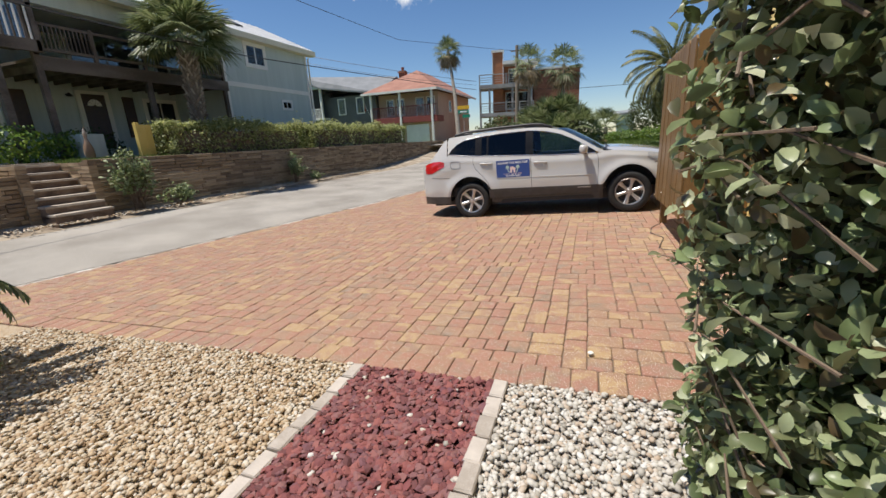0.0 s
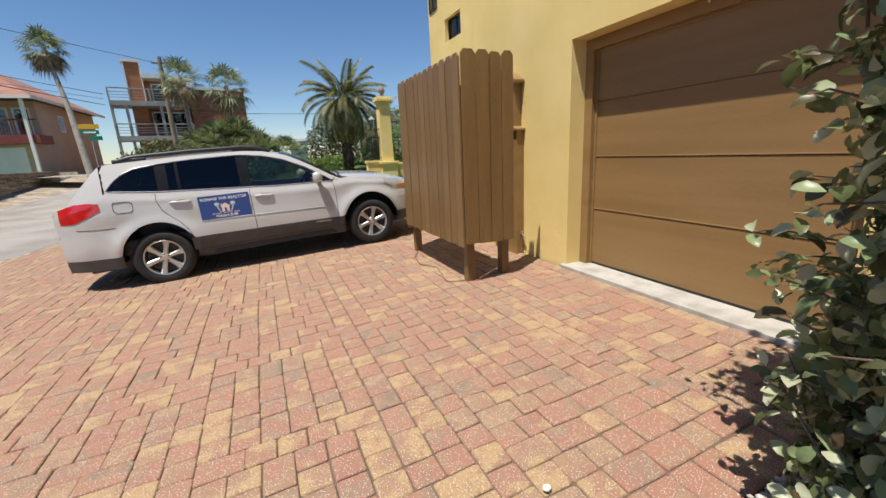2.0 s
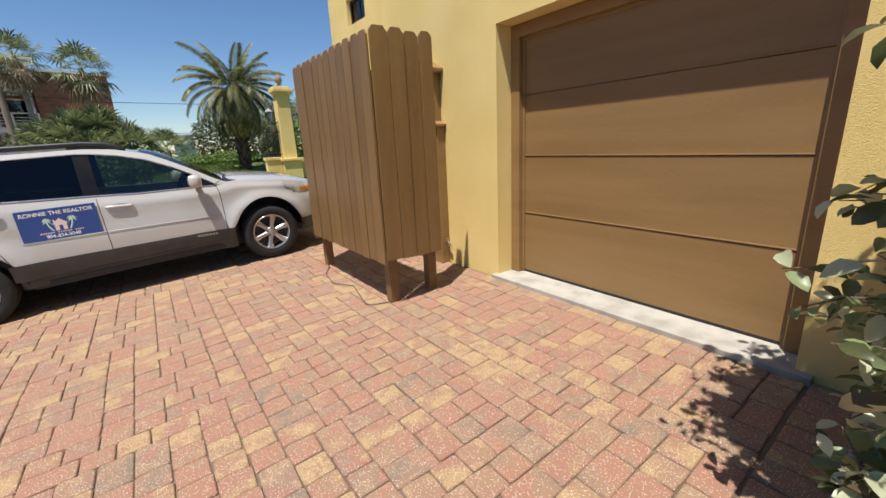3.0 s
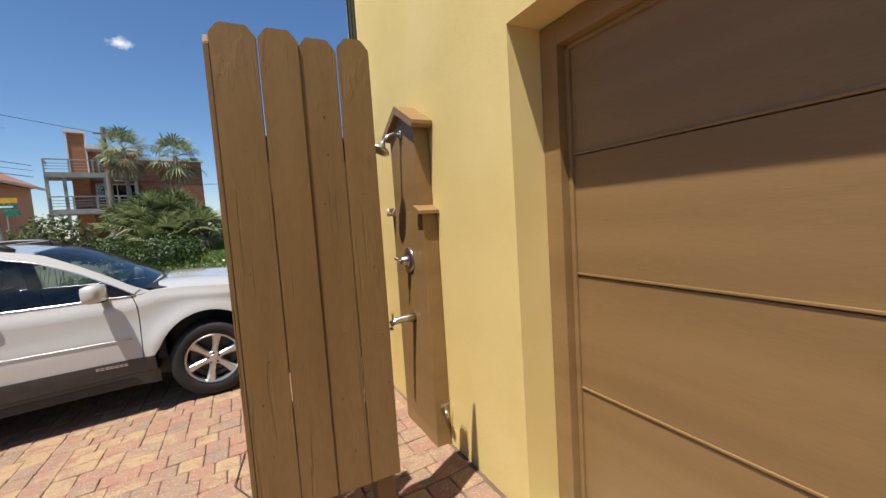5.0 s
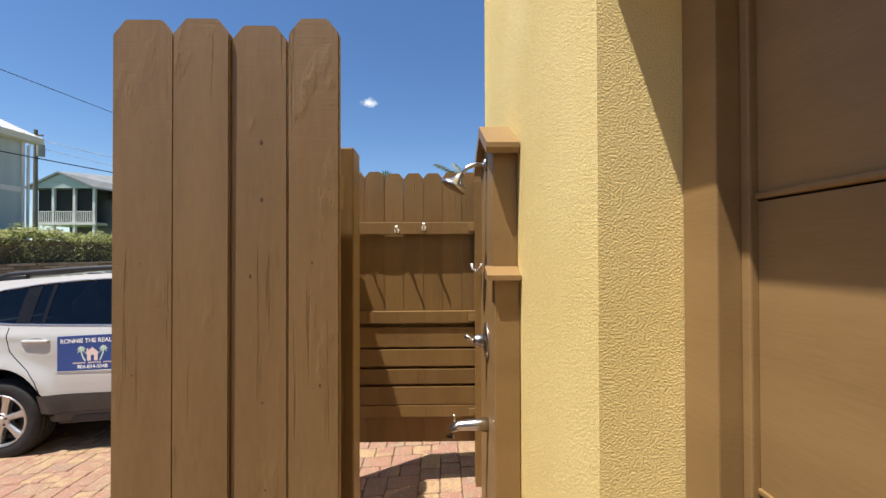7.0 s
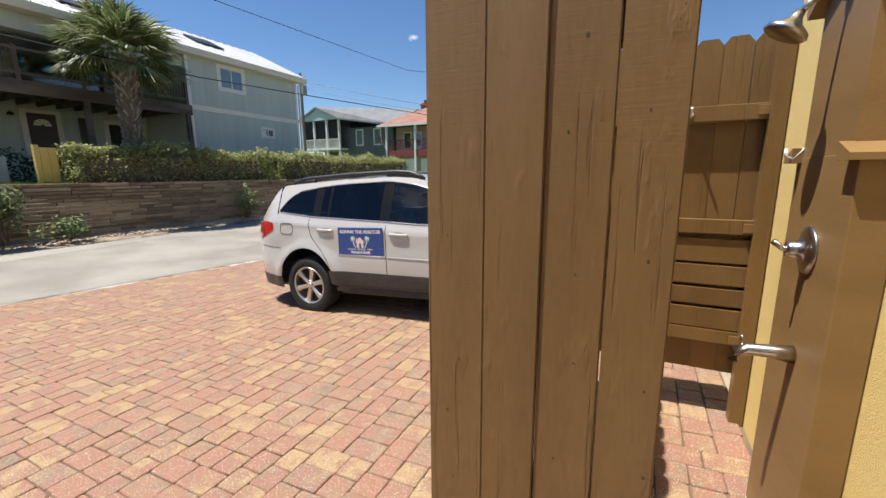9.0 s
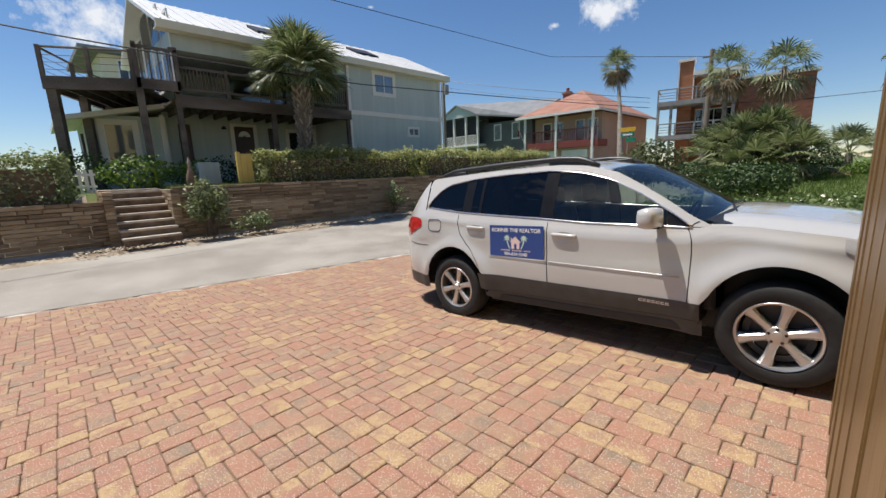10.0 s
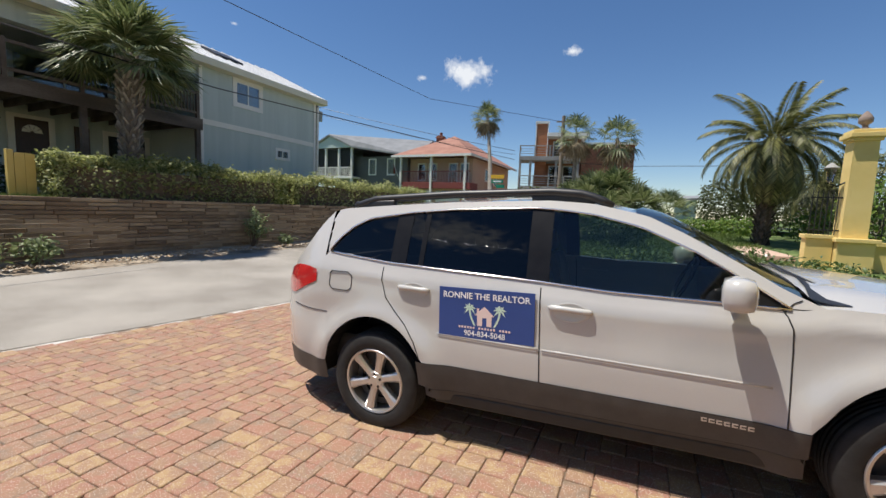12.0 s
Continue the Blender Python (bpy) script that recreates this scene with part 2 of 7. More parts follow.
M_TAIL = shade("red_lamp_lens", [(0.42, 0.01, 0.012), (0.5, 0.02, 0.02)], 0.12, bump=0.0, coat=1.0)
M_AMBER = shade("amber_lens", [(0.65, 0.2, 0.02), (0.7, 0.25, 0.03)], 0.15, bump=0.0, coat=1.0)
M_LENS = shade("clear_lamp_lens", [(0.55, 0.56, 0.58), (0.7, 0.71, 0.72)], 0.12, 0.4, bump=0.0, coat=1.0)
M_BLUE = shade("blue_magnet", [(0.022, 0.055, 0.22), (0.028, 0.065, 0.25)], 0.4, scale=3, bump=0.0)
M_SIGNWHITE = shade("sign_white", [(0.78, 0.78, 0.78), (0.82, 0.82, 0.82)], 0.5, bump=0.0)
M_SIGNPINK = shade("sign_pale_pink", [(0.72, 0.56, 0.52), (0.76, 0.6, 0.56)], 0.5, bump=0.0)
M_SIGNGREEN = shade("sign_pale_green", [(0.5, 0.66, 0.55), (0.55, 0.7, 0.58)], 0.5, bump=0.0)
M_SEAT = shade("dark_seat_cloth", [(0.10, 0.09, 0.08), (0.16, 0.15, 0.13)], 0.9, bump=0.2)
M_GLASS_TINT = glass_mat("privacy_glass", (0.03, 0.032, 0.033), 0.0)
M_GLASS_CAR = glass_mat("car_glass", (0.52, 0.60, 0.55), 0.02)
M_GLASS_HOUSE = glass_mat("window_glass", (0.82, 0.84, 0.85), 0.03)
M_GLASS_RAIL = glass_mat("windbreak_panel", (0.72, 0.76, 0.80), 0.10)


# ---- mesh helpers ----
def mesh_object(name, bm, material, parent=None, label="", smooth=False):
    me = bpy.data.meshes.new(name)
    bmesh.ops.recalc_face_normals(bm, faces=bm.faces)
    bm.to_mesh(me)
    bm.free()
    for mt in (material if isinstance(material, (list, tuple)) else [material]):
        me.materials.append(mt)
    if smooth:
        for p in me.polygons:
            p.use_smooth = True
    ob = new(name, me)
    if parent is not None:
        ob.parent = parent
    if label:
        tagged(ob, label)
    return ob


def part(name, bm, material, parent, label="", smooth=False):
    return mesh_object(name, bm, material, parent, label, smooth)


def empty(name, m, label, category, group="", kind=""):
    ob = new(name)
    ob.empty_display_size = 0.1
    ob.matrix_world = m
    return tagged(ob, label, category, group, kind)


def box(bm, x0, x1, y0, y1, z0, z1, bevel=0.0, m=None):
    r = bmesh.ops.create_cube(bm, size=1)
    vs = r["verts"]
    for v in vs:
        v.co = Vector(((x0 + x1) / 2 + v.co.x * (x1 - x0), (y0 + y1) / 2 + v.co.y * (y1 - y0), (z0 + z1) / 2 + v.co.z * (z1 - z0)))
    if m is not None:
        bmesh.ops.transform(bm, matrix=m, verts=vs)
    if bevel > 0:
        es = {e for v in vs for e in v.link_edges}
        bmesh.ops.bevel(bm, geom=list(es), offset=bevel, segments=2, affect="EDGES", profile=0.6)
    return bm


def boxes(*dims, bevel=0.0):
    bm = bmesh.new()
    for d in dims:
        box(bm, *d, bevel=bevel)
    return bm


def tube(bm, points, radius, sides=10, cap=True):
    """A round bar along points; radius a number or one for each point."""
    pts = [Vector(p) for p in points]
    rs = radius if isinstance(radius, (list, tuple)) else [radius] * len(pts)
    rings = []
    up = Vector((0, 0, 1))
    for i, p in enumerate(pts):
        d = (pts[min(i + 1, len(pts) - 1)] - pts[max(i - 1, 0)]).normalized()
        ref = up if abs(d.dot(up)) < 0.95 else Vector((1, 0, 0))
        u = d.cross(ref).normalized()
        w = d.cross(u)
        rings.append([bm.verts.new(p + rs[i] * (math.cos(k * math.tau / sides) * u + math.sin(k * math.tau / sides) * w)) for k in range(sides)])
    for a, b in zip(rings, rings[1:]):
        for k in range(sides):
            bm.faces.new((a[k], a[(k + 1) % sides], b[(k + 1) % sides], b[k]))
    if cap:
        bm.faces.new(rings[0])
        bm.faces.new(rings[-1][::-1])
    return bm


def lathe(bm, profile, sides=32, m=None):
    """Turn (radius, height) pairs round the z axis."""
    m = m or Matrix()
    rings = [[bm.verts.new(m @ Vector((r * math.cos(k * math.tau / sides), r * math.sin(k * math.tau / sides), h))) for k in range(sides)] for r, h in profile]
    for a, b in zip(rings, rings[1:]):
        for k in range(sides):
            bm.faces.new((a[k], a[(k + 1) % sides], b[(k + 1) % sides], b[k]))
    return bm


def prism(bm, outline, depth, m=None):
    """A plate: the outline in x and z, thickness along y from 0 to depth."""
    m = m or Matrix()
    a = [bm.verts.new(m @ Vector((x, 0, z))) for x, z in outline]
    b = [bm.verts.new(m @ Vector((x, depth, z))) for x, z in outline]
    bm.faces.new(a)
    bm.faces.new(b[::-1])
    for i in range(len(a)):
        j = (i + 1) % len(a)
        bm.faces.new((a[j], a[i], b[i], b[j]))
    return bm


def sheet(bm, grid):
    """Faces over rows of points."""
    vs = [[bm.verts.new(p) for p in row] for row in grid]
    for r, s in zip(vs, vs[1:]):
        for i in range(len(r) - 1):
            bm.faces.new((r[i], r[i + 1], s[i + 1], s[i]))
    return bm


def interp(x, table):
    return float(np.interp(x, [a for a, _ in table], [b for _, b in table]))


def raw_mesh(name, verts, faces, material, parent=None, label="", smooth=False):
    me = bpy.data.meshes.new(name)
    me.from_pydata(verts, [], faces)
    me.materials.append(material)
    if smooth:
        me.polygons.foreach_set("use_smooth", [True] * len(me.polygons))
    me.update()
    ob = new(name, me)
    if parent is not None:
        ob.parent = parent
    if label:
        tagged(ob, label)
    return ob


# ---- ground, road and drive ----
ROAD_NEAR = [(-60, -22.0), (-6, -10.2), (2.84, -7.75), (5.0, -7.15), (7.4, -6.45), (10.0, -5.75), (13.5, -5.1), (16, -4.7), (24, -3.6), (32, -3.2), (60, -3.2)]
ROAD_FAR = [(-60, -25.5), (-6, -12.6), (0, -11.5), (4.3, -11.1), (10, -10.9), (16, -11.2), (24, -10.6), (32, -10.0), (60, -10.0)]


def height(x, y):
    """Height of the ground."""
    ne, fe = interp(y, ROAD_NEAR), interp(y, ROAD_FAR)
    rise = 1.1 * min(1, max(0, (y - 21) / 16)) ** 1.3
    if x > ne:
        z = 0.03 + 0.045 * max(-14, min(x, 2.2))
        if y > 11.3:
            t = min(1, (y - 11.3) / 5) * min(1, max(0, (x - ne) / 2.5))
            z += t * (0.26 - z) + 0.55 * min(1, max(0, (y - 16) / 10)) * min(1, max(0, (x - ne) / 2.5))
        return max(z, z * 0.3 + rise) if y > 21 else z
    zn = 0.03 + 0.045 * max(-14, ne)
    if x > fe:
        return zn + (-0.12 - zn) * (ne - x) / (ne - fe) + rise
    if x > -12.25:
        return -0.12 + 0.2 * (fe - x) / max(0.2, fe + 12.25) + rise
    if x > -13.52 and 5.0 < y < 6.92:
        return -0.1
    return 1.36 if y > 4.9 or x < -13.0 else 1.1


def ground_sheet():
    xs = [-420, -220, -120, -70, -45, -34, -28, -24, -21, -18, -16, -14, -13.54, -13.5, -13, -12.5, -12.27, -12.24, -12] + [-11.8 + 0.3 * i for i in range(48)] + [2.9, 3.5, 4.2, 5, 6, 7, 8, 9, 10, 12, 15, 20, 30, 60, 140, 420]
    ys = [-300, -120, -50, -25, -14, -8, -5, -3] + sorted([-2 + 0.6 * i for i in range(60)] + [4.98, 5.02, 6.9, 6.94]) + [35, 37, 40, 44, 50, 60, 80, 130, 240, 520]
    bm = bmesh.new()
    grid = [[bm.verts.new((x, y, height(x, y) - 0.075)) for x in xs] for y in ys]
    for a, b in zip(grid, grid[1:]):
        for i in range(len(a) - 1):
            f = bm.faces.new((a[i], a[i + 1], b[i + 1], b[i]))
            c = f.calc_center_median()
            f.material_index = 1 if (c.x < -13 or (c.y > (13.6 if c.x < -3 else 11.4) and (c.x > -8 or c.y > 45))) else 0
    return tagged(mesh_object("ground", bm, [M_SAND, M_LAWN], smooth=True), "sandy soil and lawn reaching to the horizon", "ground", kind="structure")


ground_sheet()


def ribbon(name, edge_a, edge_b, ys, lift, material, label, n=8):
    bm = bmesh.new()
    rows = []
    for y in ys:
        a, b = edge_a(y), edge_b(y)
        rows.append([(a + (b - a) * i / n, y, height(a + (b - a) * min(0.998, max(0.002, i / n)), y) + lift) for i in range(n + 1)])
    sheet(bm, rows)
    return tagged(mesh_object(name, bm, material, smooth=True), label, "road", kind="structure")


ribbon("road", lambda y: interp(y, ROAD_FAR), lambda y: interp(y, ROAD_NEAR) - 0.004, [-60, -40, -25, -16, -10] + [-6 + i for i in range(42)] + [38, 42, 48, 60], 0.012, M_ROAD, "sun-bleached pale grey asphalt street")
# cross street in front of the far houses
bm = bmesh.new()
sheet(bm, [[(x, y, 1.06 + 0.02 * (y - 30)) for x in (-60, -40, -20, -3, 10)] for y in (30.5, 33)])
tagged(mesh_object("road_2", bm, M_ROAD), "pale grey cross street before the far houses", "road", kind="structure")

# bed of the drive, under the pavers
bm = bmesh.new()
sheet(bm, [[(interp(y, ROAD_NEAR) + (2.06 - interp(y, ROAD_NEAR)) * i / 12, y, 0.03 + 0.045 * (interp(y, ROAD_NEAR) + (2.06 - interp(y, ROAD_NEAR)) * i / 12) - 0.013) for i in range(13)] for y in [2.05 + 0.5 * i for i in range(24)]])
driveway = tagged(mesh_object("pavement", bm, M_JOINT), "drive of tumbled tan, red and yellow concrete pavers", "driveway", kind="structure")
# worn concrete lip where the street meets the drive, broken in places
random.seed(11)
bm = bmesh.new()
rows = []
y = 0.6
while y < 13.7:
    x = interp(y, ROAD_NEAR)
    a = -0.10 + 0.07 * noise.noise((y * 1.7, 0, 0)) + 0.04 * noise.noise((y * 6.0, 4, 0))
    b = 0.07 + 0.06 * noise.noise((y * 2.3, 9, 0)) + 0.05 * noise.noise((y * 7.0, 2, 0))
    zz = [0.006 + 0.012 * noise.noise((y * 3.0, k, 5)) for k in range(4)]
    rows.append([(x + a + (b - a) * k / 3, y, 0.03 + 0.045 * (x + a + (b - a) * k / 3) + (zz[k] if 0 < k < 3 else -0.03 if k == 0 else -0.02)) for k in range(4)])
    y += 0.06
sheet(bm, rows)
tagged(mesh_object("trim_1", bm, M_LIP), "worn whitish concrete edging beside the street", "edging", kind="structure")

# ---- yellow house with the garage ----
WX = 2.06
bm = bmesh.new()
T = 0.30
box(bm, WX, WX + T, -5, 2.33, -0.1, 7.4)
box(bm, WX, WX + T, 4.60, 6.5, -0.1, 7.4)
box(bm, WX, WX + T, 2.33, 4.60, 2.38, 7.4)
wall_west = tagged(mesh_object("wall_west", bm, M_STUCCO), "yellow stucco house wall with a garage opening", "wall", kind="structure")
bm = bmesh.new()
box(bm, WX + T, 3.0, 6.31, 6.5, -0.1, 7.4)
box(bm, 3.0, 3.19, 6.5, 8.70, -0.1, 7.4)
box(bm, 3.0, 3.19, 9.40, 10.2, -0.1, 7.4)
box(bm, 3.0, 3.19, 8.70, 9.40, -0.1, 3.57)
box(bm, 3.0, 3.19, 8.70, 9.40, 3.99, 7.4)
box(bm, 3.19, 12, 10.01, 10.2, -0.1, 7.4)
tagged(mesh_object("wall_north", bm, M_STUCCO), "set-back yellow stucco wall with a small window", "wall", kind="structure")
bm = boxes((WX + T, 12, -5, -4.8, -0.1, 7.4), (11.8, 12, -4.8, 10.01, -0.1, 7.4))
tagged(mesh_object("wall_south", bm, M_STUCCO), "plain yellow stucco outer walls", "wall", kind="structure")
bm = boxes((1.7, 12.3, -5.3, 6.8, 7.4, 7.6), (2.7, 12.3, 6.8, 10.5, 7.4, 7.6))
tagged(mesh_object("roof", bm, M_CONCRETE), "flat pale roof slab of the yellow house", "roof", kind="structure")
bm = boxes((WX + T + 0.05, 11, 2.2, 2.3, 0, 2.6), (WX + T + 0.05, 11, 4.75, 4.85, 0, 2.6), (8, 8.1, 2.3, 4.75, 0, 2.6))
tagged(mesh_object("wall_inner", bm, M_CONCRETE), "bare inner garage walls behind the door", "wall", kind="structure")


def small_window(name, x, y0, y1, z0, z1):
    w = empty(name, pose(x, 0, 0), "small dark-framed sliding window in yellow stucco", "window", kind="structure")
    f = 0.035
    bm = boxes((0.08, 0.13, y0, y1, z0, z0 + f), (0.08, 0.13, y0, y1, z1 - f, z1), (0.08, 0.13, y0, y0 + f, z0 + f, z1 - f), (0.08, 0.13, y1 - f, y1, z0 + f, z1 - f), (0.085, 0.125, (y0 + y1) / 2 - 0.015, (y0 + y1) / 2 + 0.015, z0 + f, z1 - f))
    part("window_frame", bm, M_BLACK, w)
    part("pane", boxes((0.10, 0.106, y0 + f, y1 - f, z0 + f, z1 - f)), M_GLASS_HOUSE, w)
    part("blind", boxes((0.15, 0.155, y0, y1, z0, z1)), M_SEAT, w)
    return w


small_window("window_1", 3.0, 8.70, 9.40, 3.57, 3.99)
small_window("window_2", 2.9, 9.72, 10.12, 4.3, 5.6)

# garage door: frame, five ribbed panels, sill
gd = empty("garage_door", pose(0, 0, 0), "closed brown sectional garage door in a yellow wall", "garage door")
bm = bmesh.new()
box(bm, 2.24, 2.34, 4.498, 4.598, 0.13, 2.376, 0.004)
box(bm, 2.24, 2.34, 2.332, 2.432, 0.13, 2.376, 0.004)
box(bm, 2.24, 2.34, 2.432, 4.498, 2.276, 2.376, 0.004)
part("door_frame", bm, M_BROWN, gd)
for yy in (4.486, 2.444):
    part("weather_strip", boxes((2.284, 2.302, yy - 0.011, yy + 0.011, 0.16, 2.27), bevel=0.004), M_BROWN, gd)
part("weather_strip", boxes((2.284, 2.302, 2.44, 4.49, 2.254, 2.276), bevel=0.004), M_BROWN, gd)
for i in range(5):
    z0 = 0.215 + 0.53 * (i - 0) - (0.0 if i else 0.0)
    z1 = min(z0 + 0.5265, 2.27)
    if z0 > 2.2:
        break
    bm = bmesh.new()
    box(bm, 2.300, 2.345, 2.44, 4.49, z0 if i else 0.178, z1, 0.003)
    if i:
        box(bm, 2.294, 2.302, 2.44, 4.49, z0 + 0.001, z0 + 0.012, 0.003)
    part("panel", bm, M_BROWN, gd)
part("bottom_seal", boxes((2.303, 2.34, 2.44, 4.49, 0.152, 0.182), bevel=0.005), M_BLACK, gd)
bm = bmesh.new()
box(bm, 2.0, 2.40, 2.25, 4.64, 0.05, 0.155, 0.006)
tagged(mesh_object("sill_slab", bm, M_CONCRETE), "pale concrete sill slab under the garage door", "sill", kind="structure")


# ---- outdoor shower enclosure ----
def dog_ear(w, h, t, seed, clip=0.03):
    """An upright board, 0..w, 0..h, with its top corners cut off; slightly warped."""
    rnd = random.Random(seed)
    bm = bmesh.new()
    g = 0.0014
    tops = h + rnd.uniform(-0.006, 0.006)
    outline = [(g, 0), (w - g, 0), (w - g, tops - clip * 1.25), (w - g - clip, tops), (g + clip, tops), (g, tops - clip * 1.25)]
    prism(bm, outline, t)
    bmesh.ops.bevel(bm, geom=[e for e in bm.edges], offset=0.0028, segments=2, affect="EDGES")
    warp = rnd.uniform(-0.004, 0.004)
    lean = rnd.uniform(-0.0025, 0.0025)
    for v in bm.verts:
        v.co.y += warp * (v.co.z / h) ** 2
        v.co.x += lean * v.co.z / h
    return bm


def knots(bm_parent, spots, seed):
    """Rusted nail heads on a board face at y = 0."""
    rnd = random.Random(seed)
    for x, z, r in spots:
        bm = bmesh.new()
        lathe(bm, [(r, 0.0), (r * 0.8, 0.0006), (r * 0.35, 0.0007), (0.0002, 0.0009)], 12, pose(x, 0.0004, z, 90, 0, 0) @ Matrix.Diagonal((1, rnd.uniform(0.9, 1.9), 1, 1)))
        part("nail_head", bm, M_NAIL, bm_parent)


BW = (0.150, 0.138, 0.140, 0.126)
shower = empty("shower_enclosure", pose(0.93, 4.745, 0), "brown painted dog-eared board privacy screen on short posts", "shower screen")
for i in range(4):
    b = part("board", dog_ear(BW[i], 1.79, 0.019, 100 + i), M_BOARD, shower)
    b.location = (sum(BW[:i]), -0.006 * (i % 2), 0.485 + (0.012, 0.006, 0.0, 0.004)[i])
    rnd = random.Random(40 + i)
    knots(b, [(rnd.uniform(0.03, 0.11), zz + rnd.uniform(-0.04, 0.04), rnd.choice((0.0028, 0.0033, 0.0038))) for zz in (0.2, 0.42, 0.62, 0.9, 1.17, 1.34, 1.52)], i)
for i in range(12):
    b = part("board", dog_ear(0.1395, 1.80, 0.019, 200 + i), M_BOARD, shower)
    b.rotation_euler = (0, 0, radians(90))
    b.location = (0.0 + 0.004 * (i % 2), 0.022 + i * 0.1435, 0.462 + 0.004 * math.sin(i * 2.1))
for px, py, top, col in ((0.105, 0.155, 2.0, 0), (0.52, 0.155, 2.0, 0), (0.115, 1.70, 1.9, 0)):
    z0 = 0.03 + 0.045 * (0.93 + px)
    bm = boxes((px - 0.044, px + 0.044, py - 0.044, py + 0.044, z0 - 0.02, top), bevel=0.005)
    part("post", bm, M_BOARD, shower)
for zz in (0.75, 1.85):
    part("side_rail", boxes((0.02, 0.05, 0.2, 1.66, zz, zz + 0.09), bevel=0.004), M_BOARD, shower)
    part("front_rail", boxes((0.06, 0.55, 0.02, 0.058, zz - 0.03, zz + 0.06), bevel=0.004), M_BOARD, shower)

gate = empty("shower_gate", pose(0.95, 6.50, 0), "brown board rear gate with rails and slats", "gate")
for i in range(8):
    b = part("board", dog_ear(0.1385, 1.88, 0.018, 300 + i), M_BOARD, gate)
    b.location = (i * 0.1355, 0.05, 0.393)
for zz, hh in ((1.838, 0.083), (1.227, 0.082)):
    part("rail", boxes((0.0, 1.07, 0.0, 0.036, zz, zz + hh), bevel=0.004), M_BOARD, gate)
for z0, z1 in ((1.060, 1.197), (0.929, 1.045), (0.807, 0.909), (0.666, 0.788), (0.579, 0.661)):
    part("slat", boxes((0.0, 1.07, 0.014, 0.034, z0, z1), bevel=0.004), M_BOARD, gate)
for hx, hz in ((0.22, 1.895), (0.50, 1.86), (0.685, 1.88)):
    bm = bmesh.new()
    tube(bm, [(hx, 0.0, hz), (hx, -0.03, hz + 0.012), (hx, -0.045, hz + 0.03)], [0.012, 0.007, 0.009], 8)
    lathe(bm, [(0.0005, -0.004), (0.018, -0.003), (0.016, 0.004), (0.0005, 0.006)], 12, pose(hx, 0, hz, 90, 0, 0))
    part("coat_hook", bm, M_SIGNWHITE, gate, "small whitish coat hook")
for zz in (1.885, 1.265, 0.62):
    bm = boxes((0.99, 1.06, -0.006, 0.0, zz - 0.025, zz + 0.025), bevel=0.002)
    tube(bm, [(1.06, -0.006, zz - 0.03), (1.06, -0.006, zz + 0.03)], 0.007, 8)
    part("hinge", bm, M_BROWN, gate)
part("gate_post", boxes((1.035, 1.105, -0.03, 0.05, 0.1, 2.2), bevel=0.004), M_BOARD, gate)

# boxed-in pipe chase on the wall with the shower fittings
PX = 1.955
chase = empty("outdoor_shower", pose(0, 0, 0), "outdoor shower with nickel fittings on a brown gabled casing", "shower")
bm = bmesh.new()
box(bm, PX, WX - 0.003, 5.37, 5.87, 0.10, 1.62, 0.004)
part("lower_box", bm, M_BROWN, chase)
for ya, yb in ((5.34, 5.425), (5.815, 5.90)):
    bm = bmesh.new()
    prism(bm, [(0, 0), (0.085, 0), (0.085, 0.055), (0, 0.02)] if ya < 5.5 else [(0, 0), (0.085, 0), (0.085, 0.02), (0, 0.055)], 0.135, pose(WX - 0.003, ya, 1.60, 0, 0, 90))
    part("ledge", bm, M_BROWN, chase)
bm = bmesh.new()
prism(bm, [(5.42, 1.62), (5.82, 1.62), (5.82, 2.16), (5.62, 2.27), (5.42, 2.16)], 0.10, pose(WX - 0.003, 0, 0, 0, 0, 90))
part("upper_box", bm, M_BROWN, chase)
for sgn in (-1, 1):
    bm = bmesh.new()
    prism(bm, [(0, 0), (0.265, -0.145), (0.265, -0.165), (0.25, -0.185), (0, -0.05)] if sgn > 0 else [(0, 0), (-0.265, -0.145), (-0.265, -0.165), (-0.25, -0.185), (0, -0.05)], 0.135, pose(WX - 0.003, 5.62, 2.30, 0, 0, 90))
    part("gable_board", bm, M_BROWN, chase)


def fitting(name, bm, at, label):
    ob = part(name, bm, M_STEEL, chase, label, smooth=True)
    ob.location = at
    return ob


bm = bmesh.new()
lathe(bm, [(0.0006, 0.0), (0.014, 0.0), (0.018, -0.02), (0.03, -0.04), (0.062, -0.062), (0.066, -0.074), (0.06, -0.08), (0.0006, -0.078)], 28, pose(-0.118, -0.008, -0.01, 0, 28, 0))
head = fitting("shower_head", bm, (PX, 5.62, 2.09), "brushed nickel shower head on a bent arm")
bm = bmesh.new()
tube(bm, [(0, 0, 0.03), (-0.05, 0, 0.034), (-0.09, -0.004, 0.018), (-0.12, -0.008, -0.016)], 0.0105, 12)
part("arm", bm, M_STEEL, head, smooth=True)
bm = bmesh.new()
lathe(bm, [(0.0006, 0.0), (0.03, 0.002), (0.027, 0.012), (0.0006, 0.014)], 20, pose(-0.001, 0, 0.03, 0, -90, 0))
part("flange", bm, M_STEEL, head, smooth=True)
bm = bmesh.new()
lathe(bm, [(0.0006, 0.0), (0.085, 0.0), (0.083, 0.007), (0.055, 0.013), (0.03, 0.018), (0.028, 0.05), (0.024, 0.062), (0.0006, 0.064)], 32, pose(-0.001, 0, 0, 0, -90, 0))
valve = fitting("mixer_valve", bm, (PX, 5.62, 1.30), "brushed nickel round mixer plate")
bm = bmesh.new()
tube(bm, [(-0.045, 0, -0.005), (-0.075, 0, 0.004), (-0.10, -0.004, 0.025)], [0.012, 0.009, 0.011], 12)
